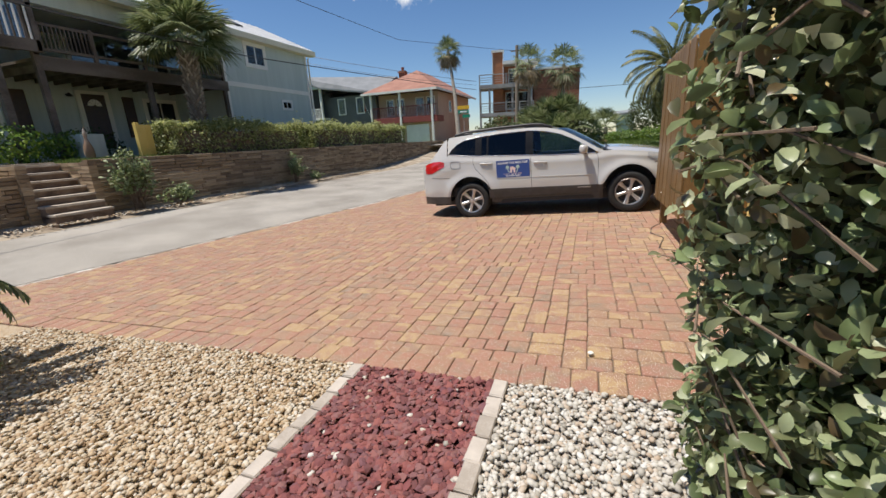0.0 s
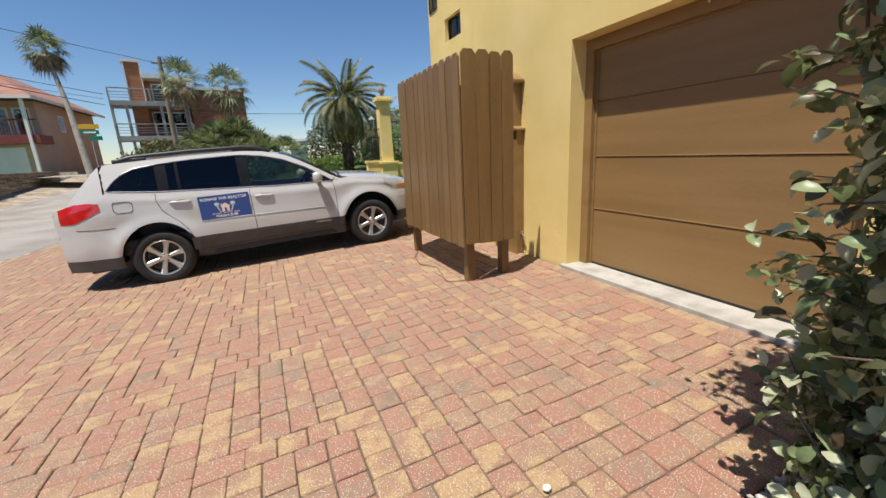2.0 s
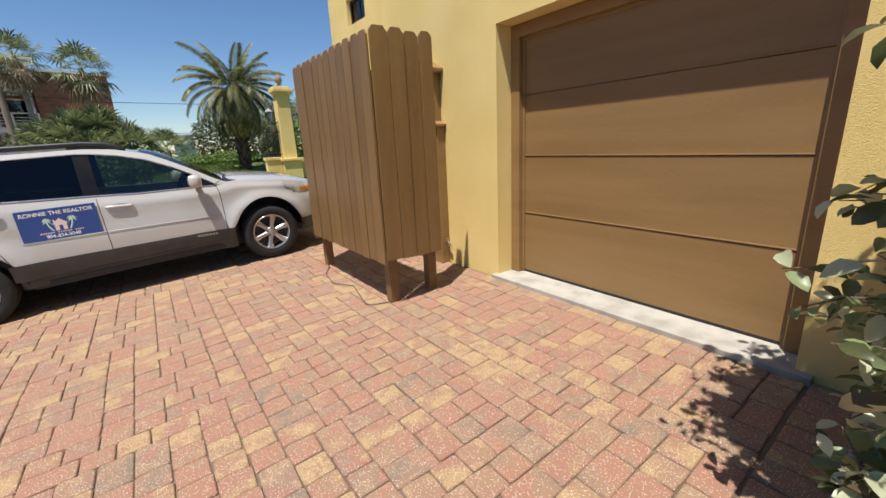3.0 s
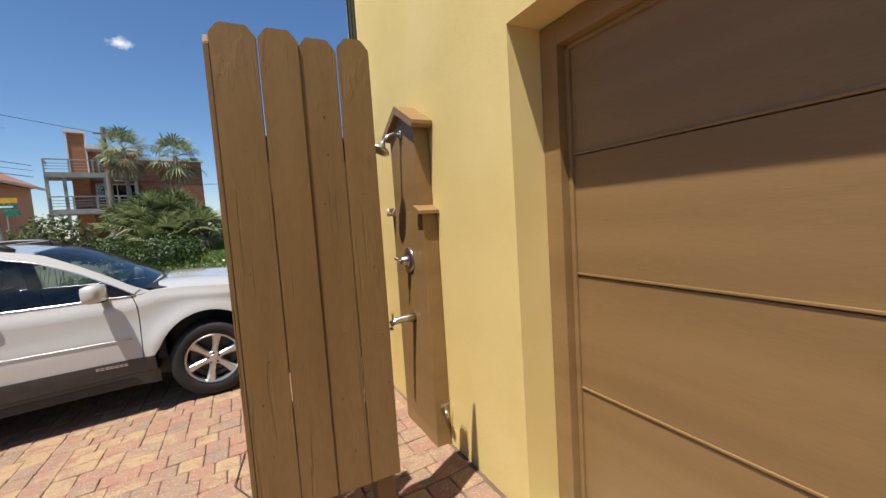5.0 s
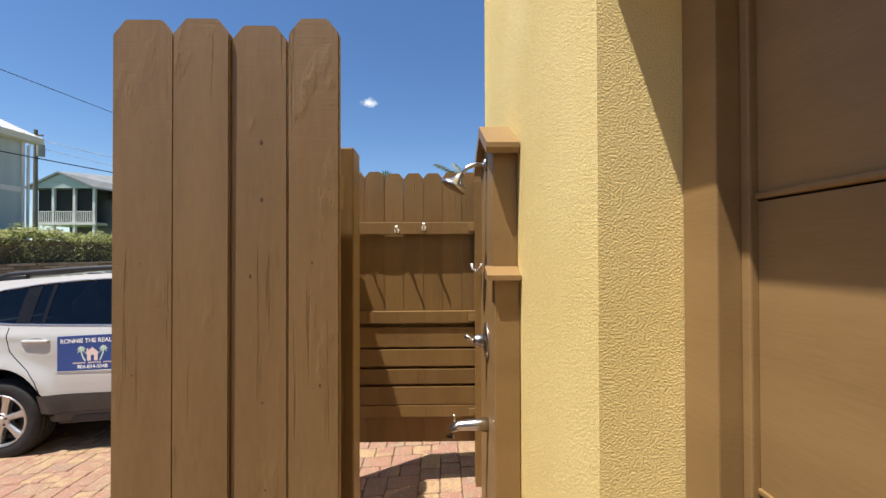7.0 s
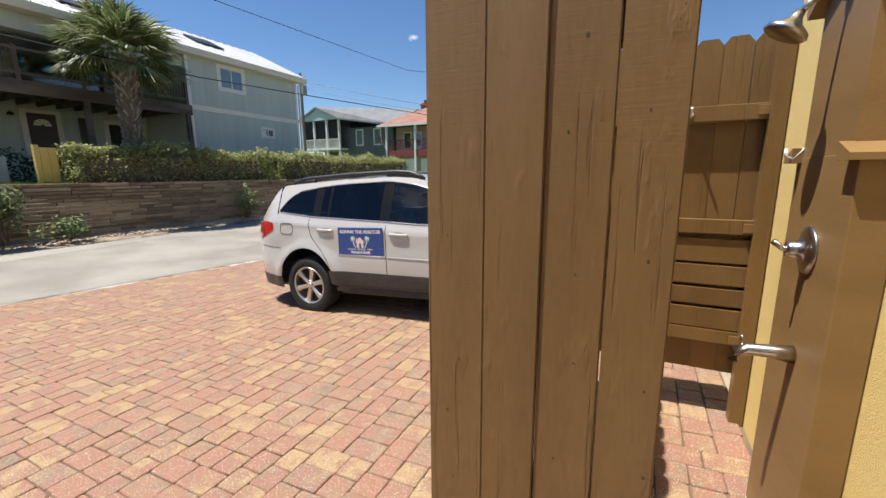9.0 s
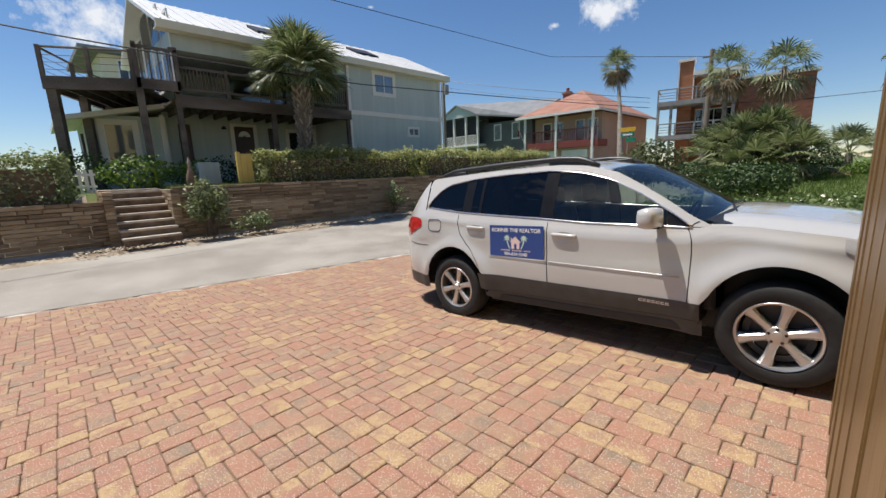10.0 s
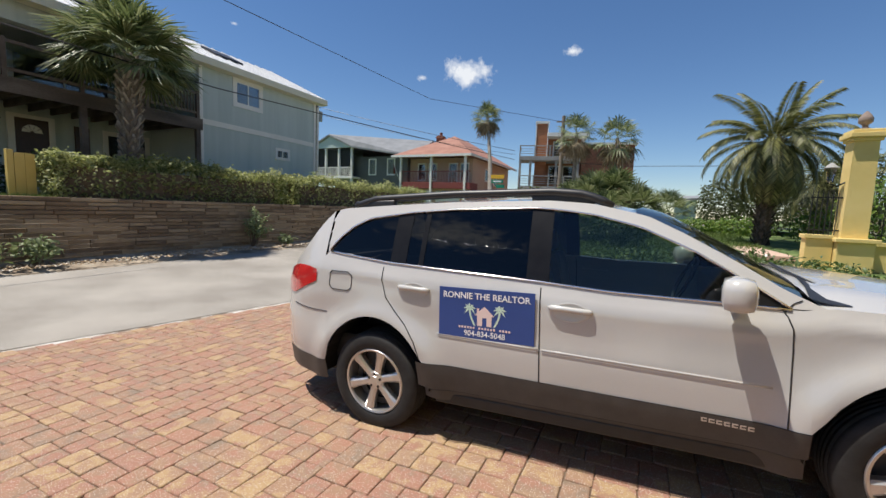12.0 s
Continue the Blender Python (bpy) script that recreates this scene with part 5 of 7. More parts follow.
for x0 in (-20.4, -16.9):
    wpart("garage_door", boxes((x0, x0 + 2.7, 36.12, 36.2, FAR, 3.0)), M_WHITE, oh)
window_x(oh, -13.6, 41.5, 42.3, 4.3, 5.3, 0.1, 0)
window_x(oh, -13.6, 44.5, 45.3, 4.0, 4.7, 0.1, 0)
bm = boxes((-20.6, -19.8, 43, 43.8, 6.4, 9.0), (-20.7, -19.7, 42.9, 43.9, 8.75, 8.85))
tube(bm, [(-20.2, 43.4, 9.0), (-20.2, 43.4, 9.35)], 0.2, 8)
wpart("chimney", bm, M_BRICK, oh, "brick chimney with a metal cowl")
flag = empty("flag", pose(-20.7, 36.3, 4.2), "small faded striped flag on a balcony staff", "flag")
bm = bmesh.new()
tube(bm, [(-20.4, 36.55, 3.6), (-20.9, 36.0, 5.4)], 0.02, 6)
wpart("staff", bm, M_WHITE, flag)
bm = bmesh.new()
sheet(bm, [[(-20.9 + 0.06 * math.sin(j), 36.0 + 0.05 * i, 5.35 - 0.25 * j - 0.05 * i) for i in range(6)] for j in range(4)])
wpart("cloth", bm, M_REDRAIL, flag)

oh.scale = (0.87, 0.87, 1.0)

# blue-grey cottage
bh = empty("house", pose(-26, 40, FAR), "blue-grey cottage with a screened white porch and grey roof", "house")
wpart("wall", boxes((-27.4, -20.6, 38.0, 46, FAR - 0.4, 6.3)), M_DARKGREY, bh)
wpart("wall", boxes((-31.2, -27.4, 40.0, 46, FAR - 0.4, 7.0)), M_DARKGREY, bh)
bm = bmesh.new()
slab(bm, [(-31.8, 36.6, 7.2), (-29.1, 36.6, 8.45), (-20.0, 42.0, 8.3), (-20.0, 47, 7.0), (-31.8, 47, 7.2)], 0.15)
slab(bm, [(-29.1, 36.6, 8.45), (-26.2, 36.6, 7.2), (-20.0, 37.4, 6.3), (-20.0, 42.0, 8.3)], 0.15)
wpart("roof", bm, M_GREYROOF, bh)
bm = bmesh.new()
prism(bm, [(-31.5, 7.1), (-26.4, 7.1), (-29.1, 8.3)], 0.1, pose(0, 36.75, 0))
wpart("gable", bm, M_GREY, bh)
wpart("porch_floor", boxes((-31.3, -26.2, 36.8, 40, 4.1, 4.3)), M_WHITE, bh)
for x in (-31.2, -29.7, -28.0, -26.4):
    wpart("column", boxes((x - 0.1, x + 0.1, 36.85, 37.05, FAR, 7.1)), M_WHITE, bh)
# near-black sheet paints the porch's inner shade behind the columns
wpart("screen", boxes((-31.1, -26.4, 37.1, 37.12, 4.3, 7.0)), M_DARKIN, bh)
wpart("rail", boxes((-31.2, -26.3, 36.85, 36.92, 5.15, 5.22)), M_WHITE, bh)
for k in range(32):
    wpart("picket", boxes((-31.15 + k * 0.15, -31.1 + k * 0.15, 36.86, 36.9, 4.3, 5.16)), M_WHITE, bh)
for x0 in (-25.0, -22.8):
    window_y(bh, 38.0, x0, x0 + 0.7, 4.6, 6.0, 0.12, 0, M_CURTAIN)

# tall orange cedar and brick house with decks
br = empty("house", pose(-6, 46, FAR), "orange cedar and brick house with stacked grey decks", "house")
wpart("wall", boxes((-9.6, -6.2, 43.6, 50, FAR - 0.4, 8.2)), M_ORANGE, br, "orange cedar siding")
wpart("brick_wall", boxes((-6.2, -1.9, 42.6, 51, FAR - 0.4, 7.55)), M_BRICK, br, "red-brown brick wall")
wpart("chimney", boxes((-10.25, -9.25, 42.4, 43.4, FAR, 9.35), bevel=0.02), M_ORANGE, br)
wpart("chimney_cap", boxes((-10.35, -9.15, 42.3, 43.5, 9.35, 9.55), (-10.3, -10.22, 42.35, 42.43, 6.2, 9.35), (-9.28, -9.2, 42.35, 42.43, 6.2, 9.35)), M_WHITE, br)
wpart("roof", boxes((-9.3, -5.8, 42.0, 50.5, 8.2, 8.5), (-6.4, -1.7, 42.4, 51.2, 7.55, 7.72)), M_WHITE, br)
for zz in (6.35, 3.75):
    dk = wpart("deck", boxes((-11.6, -6.4, 41.2, 43.6, zz - 0.35, zz)), M_GREYWOOD, br)
    wpart("rail", boxes((-11.6, -6.4, 41.22, 41.3, zz + 0.85, zz + 0.93), (-11.6, -11.52, 41.3, 43.6, zz + 0.85, zz + 0.93)), M_GREYWOOD, dk)
    for k in range(5):
        wpart("rail_post", boxes((-11.6 + k * 1.28, -11.5 + k * 1.28, 41.2, 41.3, zz, zz + 0.9)), M_GREYWOOD, dk)
    for j in range(3):
        wpart("rail_bar", boxes((-11.55, -6.4, 41.24, 41.27, zz + 0.2 + 0.2 * j, zz + 0.24 + 0.2 * j)), M_GREYWOOD, dk)
for x in (-11.5, -10.6, -8.4, -6.6):
    wpart("deck_post", boxes((x - 0.1, x + 0.1, 41.3, 41.5, FAR - 0.2, 6.1)), M_GREYWOOD, br)
window_y(br, 43.6, -8.9, -6.5, 4.2, 5.7, 0.1, 1)
window_y(br, 43.6, -8.6, -7.0, 6.7, 7.9, 0.1, 0)

br.rotation_euler = (0, 0, radians(13))

# small grey house far behind the garden
fh = empty("house", pose(4, 52, 1.3), "small distant grey house behind the trees", "house")
wpart("wall", boxes((2.7, 4.4, 50, 52, 1.0, 3.4)), M_GREY, fh)
bm = bmesh.new()
slab(bm, [(2.2, 49.4, 3.2), (4.7, 49.4, 3.4), (4.7, 52.5, 3.75), (2.2, 52.5, 3.6)], 0.2)
wpart("roof", bm, M_GREYROOF, fh)

# ---- gate pillar and garden wall of the yellow house ----
M_FINIAL = shade("weathered_finial_stone", [(0.20, 0.15, 0.125), (0.29, 0.225, 0.19)], 0.9, scale=9, bump=0.3)
pillar = empty("gate_pillar", pose(4.3, 18.55, 0.5), "tall yellow stucco gate pillar with moulded cap and finial", "pillar")
bm = bmesh.new()
sheet(bm, [[(x, y, z) for x, y in ((4.02 + s, 18.3 + s), (4.52 - s, 18.3 + s), (4.52 - s, 18.8 - s), (4.02 + s, 18.8 - s), (4.02 + s, 18.3 + s))] for z, s in ((1.1, 0.0), (3.5, 0.02))])
wpart("shaft", bm, M_STUCCO, pillar)
bm = boxes((3.99, 4.55, 18.27, 18.83, 3.48, 3.56), (3.93, 4.61, 18.21, 18.89, 3.56, 3.68), (3.98, 4.56, 18.26, 18.84, 3.68, 3.76), bevel=0.02)
wpart("cap", bm, M_STUCCO, pillar)
bm = bmesh.new()
lathe(bm, [(0.11, 3.76), (0.12, 3.80), (0.05, 3.84), (0.06, 3.89), (0.13, 3.95), (0.14, 4.03), (0.10, 4.12), (0.04, 4.20), (0.0005, 4.23)], 16, pose(4.27, 18.55, 0))
wpart("finial", bm, M_FINIAL, pillar, "weathered grey-brown stone finial", smooth=True)
bm = boxes((3.92, 4.62, 18.12, 19.0, 0.2, 1.02), (3.86, 4.68, 18.06, 19.06, 1.02, 1.12), bevel=0.015)
wpart("base", bm, M_STUCCO, pillar)
lamp = empty("wall_lantern", pose(3.8, 18.5, 2.7), "verdigris lantern on a scrolled bracket", "lantern")
bm = bmesh.new()
lathe(bm, [(0.0005, 3.0), (0.06, 2.95), (0.15, 2.86), (0.14, 2.84)], 12, pose(3.74, 18.5, 0))
wpart("hood", bm, M_GREYWOOD, lamp)
bm = bmesh.new()
lathe(bm, [(0.11, 2.84), (0.07, 2.52), (0.03, 2.46), (0.0005, 2.46)], 8, pose(3.74, 18.5, 0))
wpart("glass", bm, M_GLASS_HOUSE, lamp)
bm = bmesh.new()
tube(bm, [(4.03, 18.5, 2.5), (3.88, 18.5, 2.4), (3.76, 18.5, 2.46)], 0.02, 6)
wpart("bracket", bm, M_IRON, lamp)
bm = boxes((3.36, 3.9, 18.3, 18.62, 0.1, 1.08), (3.32, 3.9, 18.26, 18.66, 1.08, 1.18), (4.72, 9.5, 18.4, 18.7, 0.1, 0.95), (4.72, 9.5, 18.36, 18.74, 0.95, 1.05), bevel=0.01)
tagged(mesh_object("wall_garden", bm, M_STUCCO), "low yellow stucco garden wall with coping", "wall", kind="structure")
fence = empty("iron_fence", pose(6, 18.6, 1.05), "black wrought-iron fence on the low wall", "fence")
for k in range(30):
    x = 4.85 + k * 0.15
    bm = bmesh.new()
    tube(bm, [(x, 18.55, 1.05), (x, 18.55, 2.25), (x, 18.55, 2.36)], [0.012, 0.012, 0.003], 6)
    wpart("bar", bm, M_IRON, fence)
for zz in (1.2, 2.1):
    wpart("rail", boxes((4.72, 9.4, 18.53, 18.57, zz, zz + 0.035)), M_IRON, fence)
bm = boxes((2.0, 3.35, 16.6, 18.6, 0.1, 0.34), (1.6, 3.35, 18.6, 22.5, 0.1, 0.55), bevel=0.02)
tagged(mesh_object("pavement_2", bm, M_PINK), "pinkish paved garden steps beside the low wall", "paving", kind="structure")
ggate = empty("garden_gate", pose(3.7, 18.46, 1.18), "black iron railing between the low wall and the pillar", "railing")
for k in range(6):
    x = 3.44 + k * 0.10
    wpart("bar", tube(bmesh.new(), [(x, 18.46, 1.16), (x, 18.46, 2.2), (x, 18.46, 2.32)], [0.013, 0.013, 0.004], 6), M_IRON, ggate)
for zz in (1.28, 2.1):
    wpart("rail", boxes((3.40, 4.02, 18.44, 18.48, zz, zz + 0.035)), M_IRON, ggate)
M_STEPWOOD = shade("weathered_tie_wood", [(0.10, 0.065, 0.045), (0.17, 0.115, 0.08), (0.23, 0.165, 0.12)], 0.9, scale=3, fine=40, bump=0.4)
M_STEPSTONE = shade("weathered_step_concrete", [(0.30, 0.25, 0.20), (0.40, 0.34, 0.275), (0.47, 0.41, 0.34)], 0.9, scale=4, fine=60, bump=0.35)
M_STATUE = shade("painted_statue", [(0.16, 0.09, 0.05), (0.25, 0.16, 0.10), (0.7, 0.68, 0.62)], 0.7, scale=2, spread=0.5, bump=0.1)


# ---- steps, yard things ----
steps = empty("entrance_steps", pose(-12.3, 5.98, 0), "seven weathered concrete-and-timber garden steps", "steps")
for k in range(7):
    xf = -11.52 - 0.285 * k
    z1 = 0.19 + 0.188 * k
    wpart("riser", boxes((xf - 0.6, xf - 0.04, 5.47, 6.70, -0.1 if k == 0 else z1 - 0.30, z1 - 0.055)), M_STEPWOOD, steps)
    wpart("tread", boxes((xf - 0.34, xf, 5.45, 6.71, z1 - 0.055, z1), bevel=0.008), M_STEPSTONE, steps)
bm = boxes((-15.4, -13.45, 5.3, 6.7, 1.28, 1.37))
tagged(mesh_object("pavement_3", bm, M_STEPSTONE), "concrete landing behind the garden steps", "paving", kind="structure")
panel = empty("yellow_screen", pose(-13.3, 9.1, YARD), "yellow painted board screen beside the hedge", "screen")
for k in range(2):
    wpart("board", boxes((-13.3, -13.27, 9.02 + 0.18 * k, 9.195 + 0.18 * k, YARD, 2.36), bevel=0.004), M_YELLOWPANEL, panel)
wpart("post", boxes((-13.4, -13.26, 8.90, 9.01, YARD, 2.42), bevel=0.006), M_YELLOWPANEL, panel)
wbox = empty("utility_box", pose(-14.8, 8.6, YARD), "grey-white utility box beside the porch", "box")
wpart("casing", boxes((-15.2, -14.6, 8.1, 8.75, YARD, 2.15), bevel=0.02), M_GREY, wbox)
bm = bmesh.new()
lathe(bm, [(0.0005, 1.34), (0.09, 1.36), (0.13, 1.52), (0.12, 1.70), (0.07, 1.85), (0.035, 1.98), (0.055, 2.06), (0.045, 2.13), (0.02, 2.22), (0.0005, 2.27)], 14, pose(-13.4, 7.55, 0))
tagged(mesh_object("garden_statue", bm, M_STATUE, smooth=True), "small brown and white garden bird statue on the lawn", "statue")
gatew = empty("picket_gate", pose(-14.2, 5.2, YARD), "white picket gate beside the steps", "gate")
for k in range(3):
    wpart("picket", boxes((-14.2, -14.17, 5.0 + 0.13 * k, 5.08 + 0.13 * k, 1.3, 1.95), bevel=0.004), M_WHITE, gatew)
for zz in (1.45, 1.78):
    wpart("rail", boxes((-14.23, -14.2, 4.95, 5.39, zz, zz + 0.07)), M_WHITE, gatew)


# ---- plants ----
M_LEAF_BUSH = leaf_mat("silverthorn_leaf", [(0.11, 0.075, 0.037), (0.085, 0.12, 0.045), (0.17, 0.185, 0.085), (0.20, 0.265, 0.115), (0.29, 0.355, 0.18), (0.42, 0.465, 0.27), (0.58, 0.60, 0.42)], 0.38, 0.40)
M_LEAF_HEDGE = leaf_mat("hedge_leaf", [(0.16, 0.19, 0.06), (0.28, 0.31, 0.105), (0.39, 0.41, 0.17), (0.50, 0.50, 0.26)], 0.5, 0.58)
M_LEAF_DARK = leaf_mat("dark_garden_leaf", [(0.025, 0.05, 0.015), (0.045, 0.085, 0.02), (0.08, 0.13, 0.035)], 0.5)
M_LEAF_OLIVE = leaf_mat("olive_leaf", [(0.05, 0.065, 0.022), (0.085, 0.105, 0.036), (0.135, 0.155, 0.06)], 0.62)
M_LEAF_MID = leaf_mat("mid_green_leaf", [(0.05, 0.085, 0.022), (0.09, 0.14, 0.034), (0.15, 0.20, 0.055)], 0.5)
M_LEAF_BRIGHT = leaf_mat("bright_shrub_leaf", [(0.06, 0.13, 0.02), (0.12, 0.21, 0.03), (0.22, 0.30, 0.04)], 0.5)
M_LEAF_PALE = leaf_mat("pale_verge_leaf", [(0.13, 0.17, 0.06), (0.22, 0.27, 0.11), (0.33, 0.37, 0.19)], 0.5)
M_FROND = leaf_mat("fan_palm_frond", [(0.065, 0.09, 0.032), (0.125, 0.16, 0.058), (0.20, 0.235, 0.10), (0.32, 0.34, 0.18)], 0.42, 0.36)
M_FROND_DATE = leaf_mat("date_palm_frond", [(0.055, 0.058, 0.018), (0.095, 0.105, 0.034), (0.15, 0.16, 0.054), (0.24, 0.225, 0.08)], 0.5, 0.25)
M_FROND_DEAD = leaf_mat("dry_frond", [(0.16, 0.115, 0.06), (0.26, 0.19, 0.11), (0.34, 0.27, 0.17)], 0.8, 0.15)
M_BARK = shade("palm_bark", [(0.13, 0.11, 0.09), (0.21, 0.185, 0.155), (0.31, 0.28, 0.24)], 0.9, scale=5, fine=40, bump=0.6, depth=0.02, island=0.4)
M_BARK_DARK = shade("dark_palm_bark", [(0.045, 0.035, 0.026), (0.085, 0.066, 0.05), (0.13, 0.10, 0.078)], 0.92, scale=5, fine=40, bump=0.6, depth=0.02, island=0.4)
M_TWIG = shade("twig_bark", [(0.10, 0.07, 0.045), (0.18, 0.13, 0.09)], 0.85, bump=0.2)
M_FLOWER = shade("white_petals", [(0.7, 0.68, 0.6), (0.8, 0.78, 0.72)], 0.7, bump=0.0)
M_GRASS = leaf_mat("grass_blade", [(0.07, 0.12, 0.02), (0.12, 0.18, 0.035), (0.2, 0.24, 0.07)], 0.55)


def leaves(points, normals, size, rng, blunt=True, curl=0.25, aspect=0.55):
    """Vertices and faces of one small bent leaf at each point."""
    n = len(points)
    a = np.cross(normals, rng.normal(size=(n, 3)))
    a /= np.linalg.norm(a, axis=1, keepdims=True) + 1e-9
    b = np.cross(normals, a)
    s = size * rng.uniform(0.55, 1.25, (n, 1))
    c = curl * rng.uniform(-0.3, 1.2, (n, 1))
    prof = [(0.0, 0.0, 0), (0.30, 0.75, 0.10), (0.62, 1.0, 0.13), (0.88, 0.6, 0.05), (1.0, 0.0, -0.06)] if blunt else [(0.0, 0.0, 0), (0.25, 0.8, 0.08), (0.5, 0.9, 0.1), (0.78, 0.5, 0.04), (1.0, 0.0, -0.08)]
    out = []
    for u, w, h in prof:
        mid = points + a * (u * s) + normals * ((h - 0.5 * c * u * u) * s * 0.6)
        if w == 0:
            out.append(mid)
        else:
            up = normals * (0.10 * w * s)
            out.append(mid - b * (w * aspect * 0.5 * s) + up)
            out.append(mid)
            out.append(mid + b * (w * aspect * 0.5 * s) + up)
    v = np.stack(out, 1).reshape(-1, 3)
    k = len(out)
    base = [(0, 2, 1), (0, 3, 2), (1, 2, 5, 4), (2, 3, 6, 5), (4, 5, 8, 7), (5, 6, 9, 8), (7, 8, 10), (8, 9, 10)]
    faces = [tuple(i * k + j for j in f) for i in range(n) for f in base]
    return v.tolist(), faces


def blob_points(rng, n, centre, radii, shell=0.55, rough=0.16, flat_top=None):
    """Points near the uneven surface of a rounded mass, and outward directions."""
    d = rng.normal(size=(n, 3))
    d /= np.linalg.norm(d, axis=1, keepdims=True)
    bump = np.array([noise.noise(Vector(q) * 2.1 + Vector(centre)) + 0.6 * noise.noise(Vector(q) * 5.3 + Vector(centre)) for q in d])
    r = (shell + (1 - shell) * rng.uniform(0, 1, n) ** 0.5) * (1 + rough * bump * 1.6)
    p = np.array(centre) + d * r[:, None] * np.array(radii)
    return p, d


def box_points(rng, n, lo, hi, rough=0.08):
    """Points near the faces of a clipped block, and directions."""
    lo, hi = np.array(lo), np.array(hi)
    p = rng.uniform(0, 1, (n, 3))
    axis = rng.choice(3, n, p=[0.34, 0.16, 0.50])
    side = rng.integers(0, 2, n)
    side[axis == 2] = 1
    depth = rng.uniform(0, 0.22, n)
    d = rng.normal(size=(n, 3)) * 0.5
    for i in range(3):
        m = axis == i
        dd = depth[m] / (hi - lo)[i]
        p[m, i] = np.where(side[m] == 1, 1 - dd, dd)
        d[m, i] += np.where(side[m] == 1, 1.0, -1.0)
    q = lo + p * (hi - lo)
    w = np.array([noise.noise(Vector(a) * 1.1) + 0.7 * noise.noise(Vector(a) * 2.7) for a in q])
    q += d * (rough * w[:, None] * 1.8)
    return q, d / np.linalg.norm(d, axis=1, keepdims=True)


def bush(name, label, blobs, count, size, material, seed, category="shrub", stems=True, blunt=True, group="", kind=""):
    rng = np.random.default_rng(seed)
    base = blobs[0][0]
    ob = empty(name, pose(base[0], base[1], height(base[0], base[1])), label, category, group, kind)
    V, F = [], []
    tot = sum(b[1][0] * b[1][1] + b[1][0] * b[1][2] for b in blobs)
    for c, r in blobs:
        n = int(count * (r[0] * r[1] + r[0] * r[2]) / tot)
        p, d = blob_points(rng, n, c, r)
        nrm = d + rng.normal(size=(n, 3)) * 0.75 + np.array([0, 0, 0.35])
        nrm /= np.linalg.norm(nrm, axis=1, keepdims=True)
        v, f = leaves(p, nrm, size, rng, blunt)
        o = len(V)
        V += v
        F += [tuple(i + o for i in q) for q in f]
    inv = ob.matrix_basis.inverted()
    fol = raw_mesh("foliage", V, F, material, ob, smooth=True)
    fol.matrix_parent_inverse = inv
    tagged(fol, kind="stuff")
    if stems:
        rnd = random.Random(seed)
        for c, r in blobs[:6]:
            for k in range(5):
                bm = bmesh.new()
                x, y = c[0] + rnd.uniform(-0.25, 0.25) * r[0], c[1] + rnd.uniform(-0.25, 0.25) * r[1]
                z = height(x, y) - 0.05
                tip = (c[0] + rnd.uniform(-0.5, 0.5) * r[0], c[1] + rnd.uniform(-0.5, 0.5) * r[1], c[2] + rnd.uniform(-0.2, 0.6) * r[2])
                tube(bm, [(x, y, z), ((x + tip[0]) / 2, (y + tip[1]) / 2 - 0.03, (z + tip[2]) / 2 + 0.08 * r[2]), tip], [0.007 + 0.008 * r[2], 0.004 + 0.003 * r[2], 0.0025], 6)
                wpart("stem", bm, M_TWIG, ob)
    return ob


def fan_frond(V, F, base, out, droop, petiole, radius, blades, rng, up_tilt=0.2, wide=0.03):
    """A stalk and a fan of narrow folded blades."""
    base, out = Vector(base), Vector(out).normalized()
    side = out.cross(Vector((0, 0, 1)))
    side = side.normalized() if side.length > 0.05 else Vector((1, 0, 0))
    up = side.cross(out).normalized()
    hub = base + out * petiole - Vector((0, 0, droop * petiole * 0.35))
    w = 0.02
    o = len(V)
    V += [base - side * w, base + side * w, hub + side * w * 0.6, hub - side * w * 0.6]
    F.append((o, o + 1, o + 2, o + 3))
    for k in range(blades):
        a = radians(-115 + 230 * (k + 0.5) / blades)
        d = (out * math.cos(a) + side * math.sin(a) + up * (up_tilt - 0.25 * abs(math.sin(a)))).normalized()
        ln = radius * (0.75 + 0.25 * math.cos(a * 0.7)) * rng.uniform(0.85, 1.1)
        mid = hub + d * ln * 0.55
        tip = hub + d * ln - Vector((0, 0, ln * (0.16 + 0.34 * droop * rng.uniform(0.6, 1.3))))
        cr = d.cross(up).normalized() * ln * wide
        o = len(V)
        V += [hub, mid - cr, mid + up * ln * 0.02, mid + cr, tip]
        F += [(o, o + 1, o + 2), (o, o + 2, o + 3), (o + 1, o + 4, o + 2), (o + 2, o + 4, o + 3)]


def trunk(name, pts, radii, parent, boots=False, seed=1, bark=None):
    rnd = random.Random(seed)
    bm = bmesh.new()
    tube(bm, pts, radii, 14)
    if boots:
        P = [Vector(p) for p in pts]
        L = (P[-1] - P[0]).length
        n = int(L / 0.15)
        for k in range(n):
            t = k / n
            c = P[0].lerp(P[-1], t)
            r = np.interp(t, np.linspace(0, 1, len(radii)), radii)
            for j in range(5):
                a = j * math.tau / 5 + k * 0.63 + rnd.uniform(-0.10, 0.10)
                o = Vector((math.cos(a), math.sin(a), 0))
                ln = rnd.uniform(0.20, 0.32)
                for fork in (-1, 1):
                    m = Matrix.Translation(c + o * r * 0.88) @ Matrix.Rotation(a, 4, "Z") @ Matrix.Rotation(radians(rnd.uniform(20, 32)), 4, "Y") @ Matrix.Rotation(radians(-24 * fork), 4, "X")
                    box(bm, -0.02, 0.028, -0.026, 0.026, -0.02, ln, 0, m)
    return wpart(name, bm, bark or M_BARK, parent)


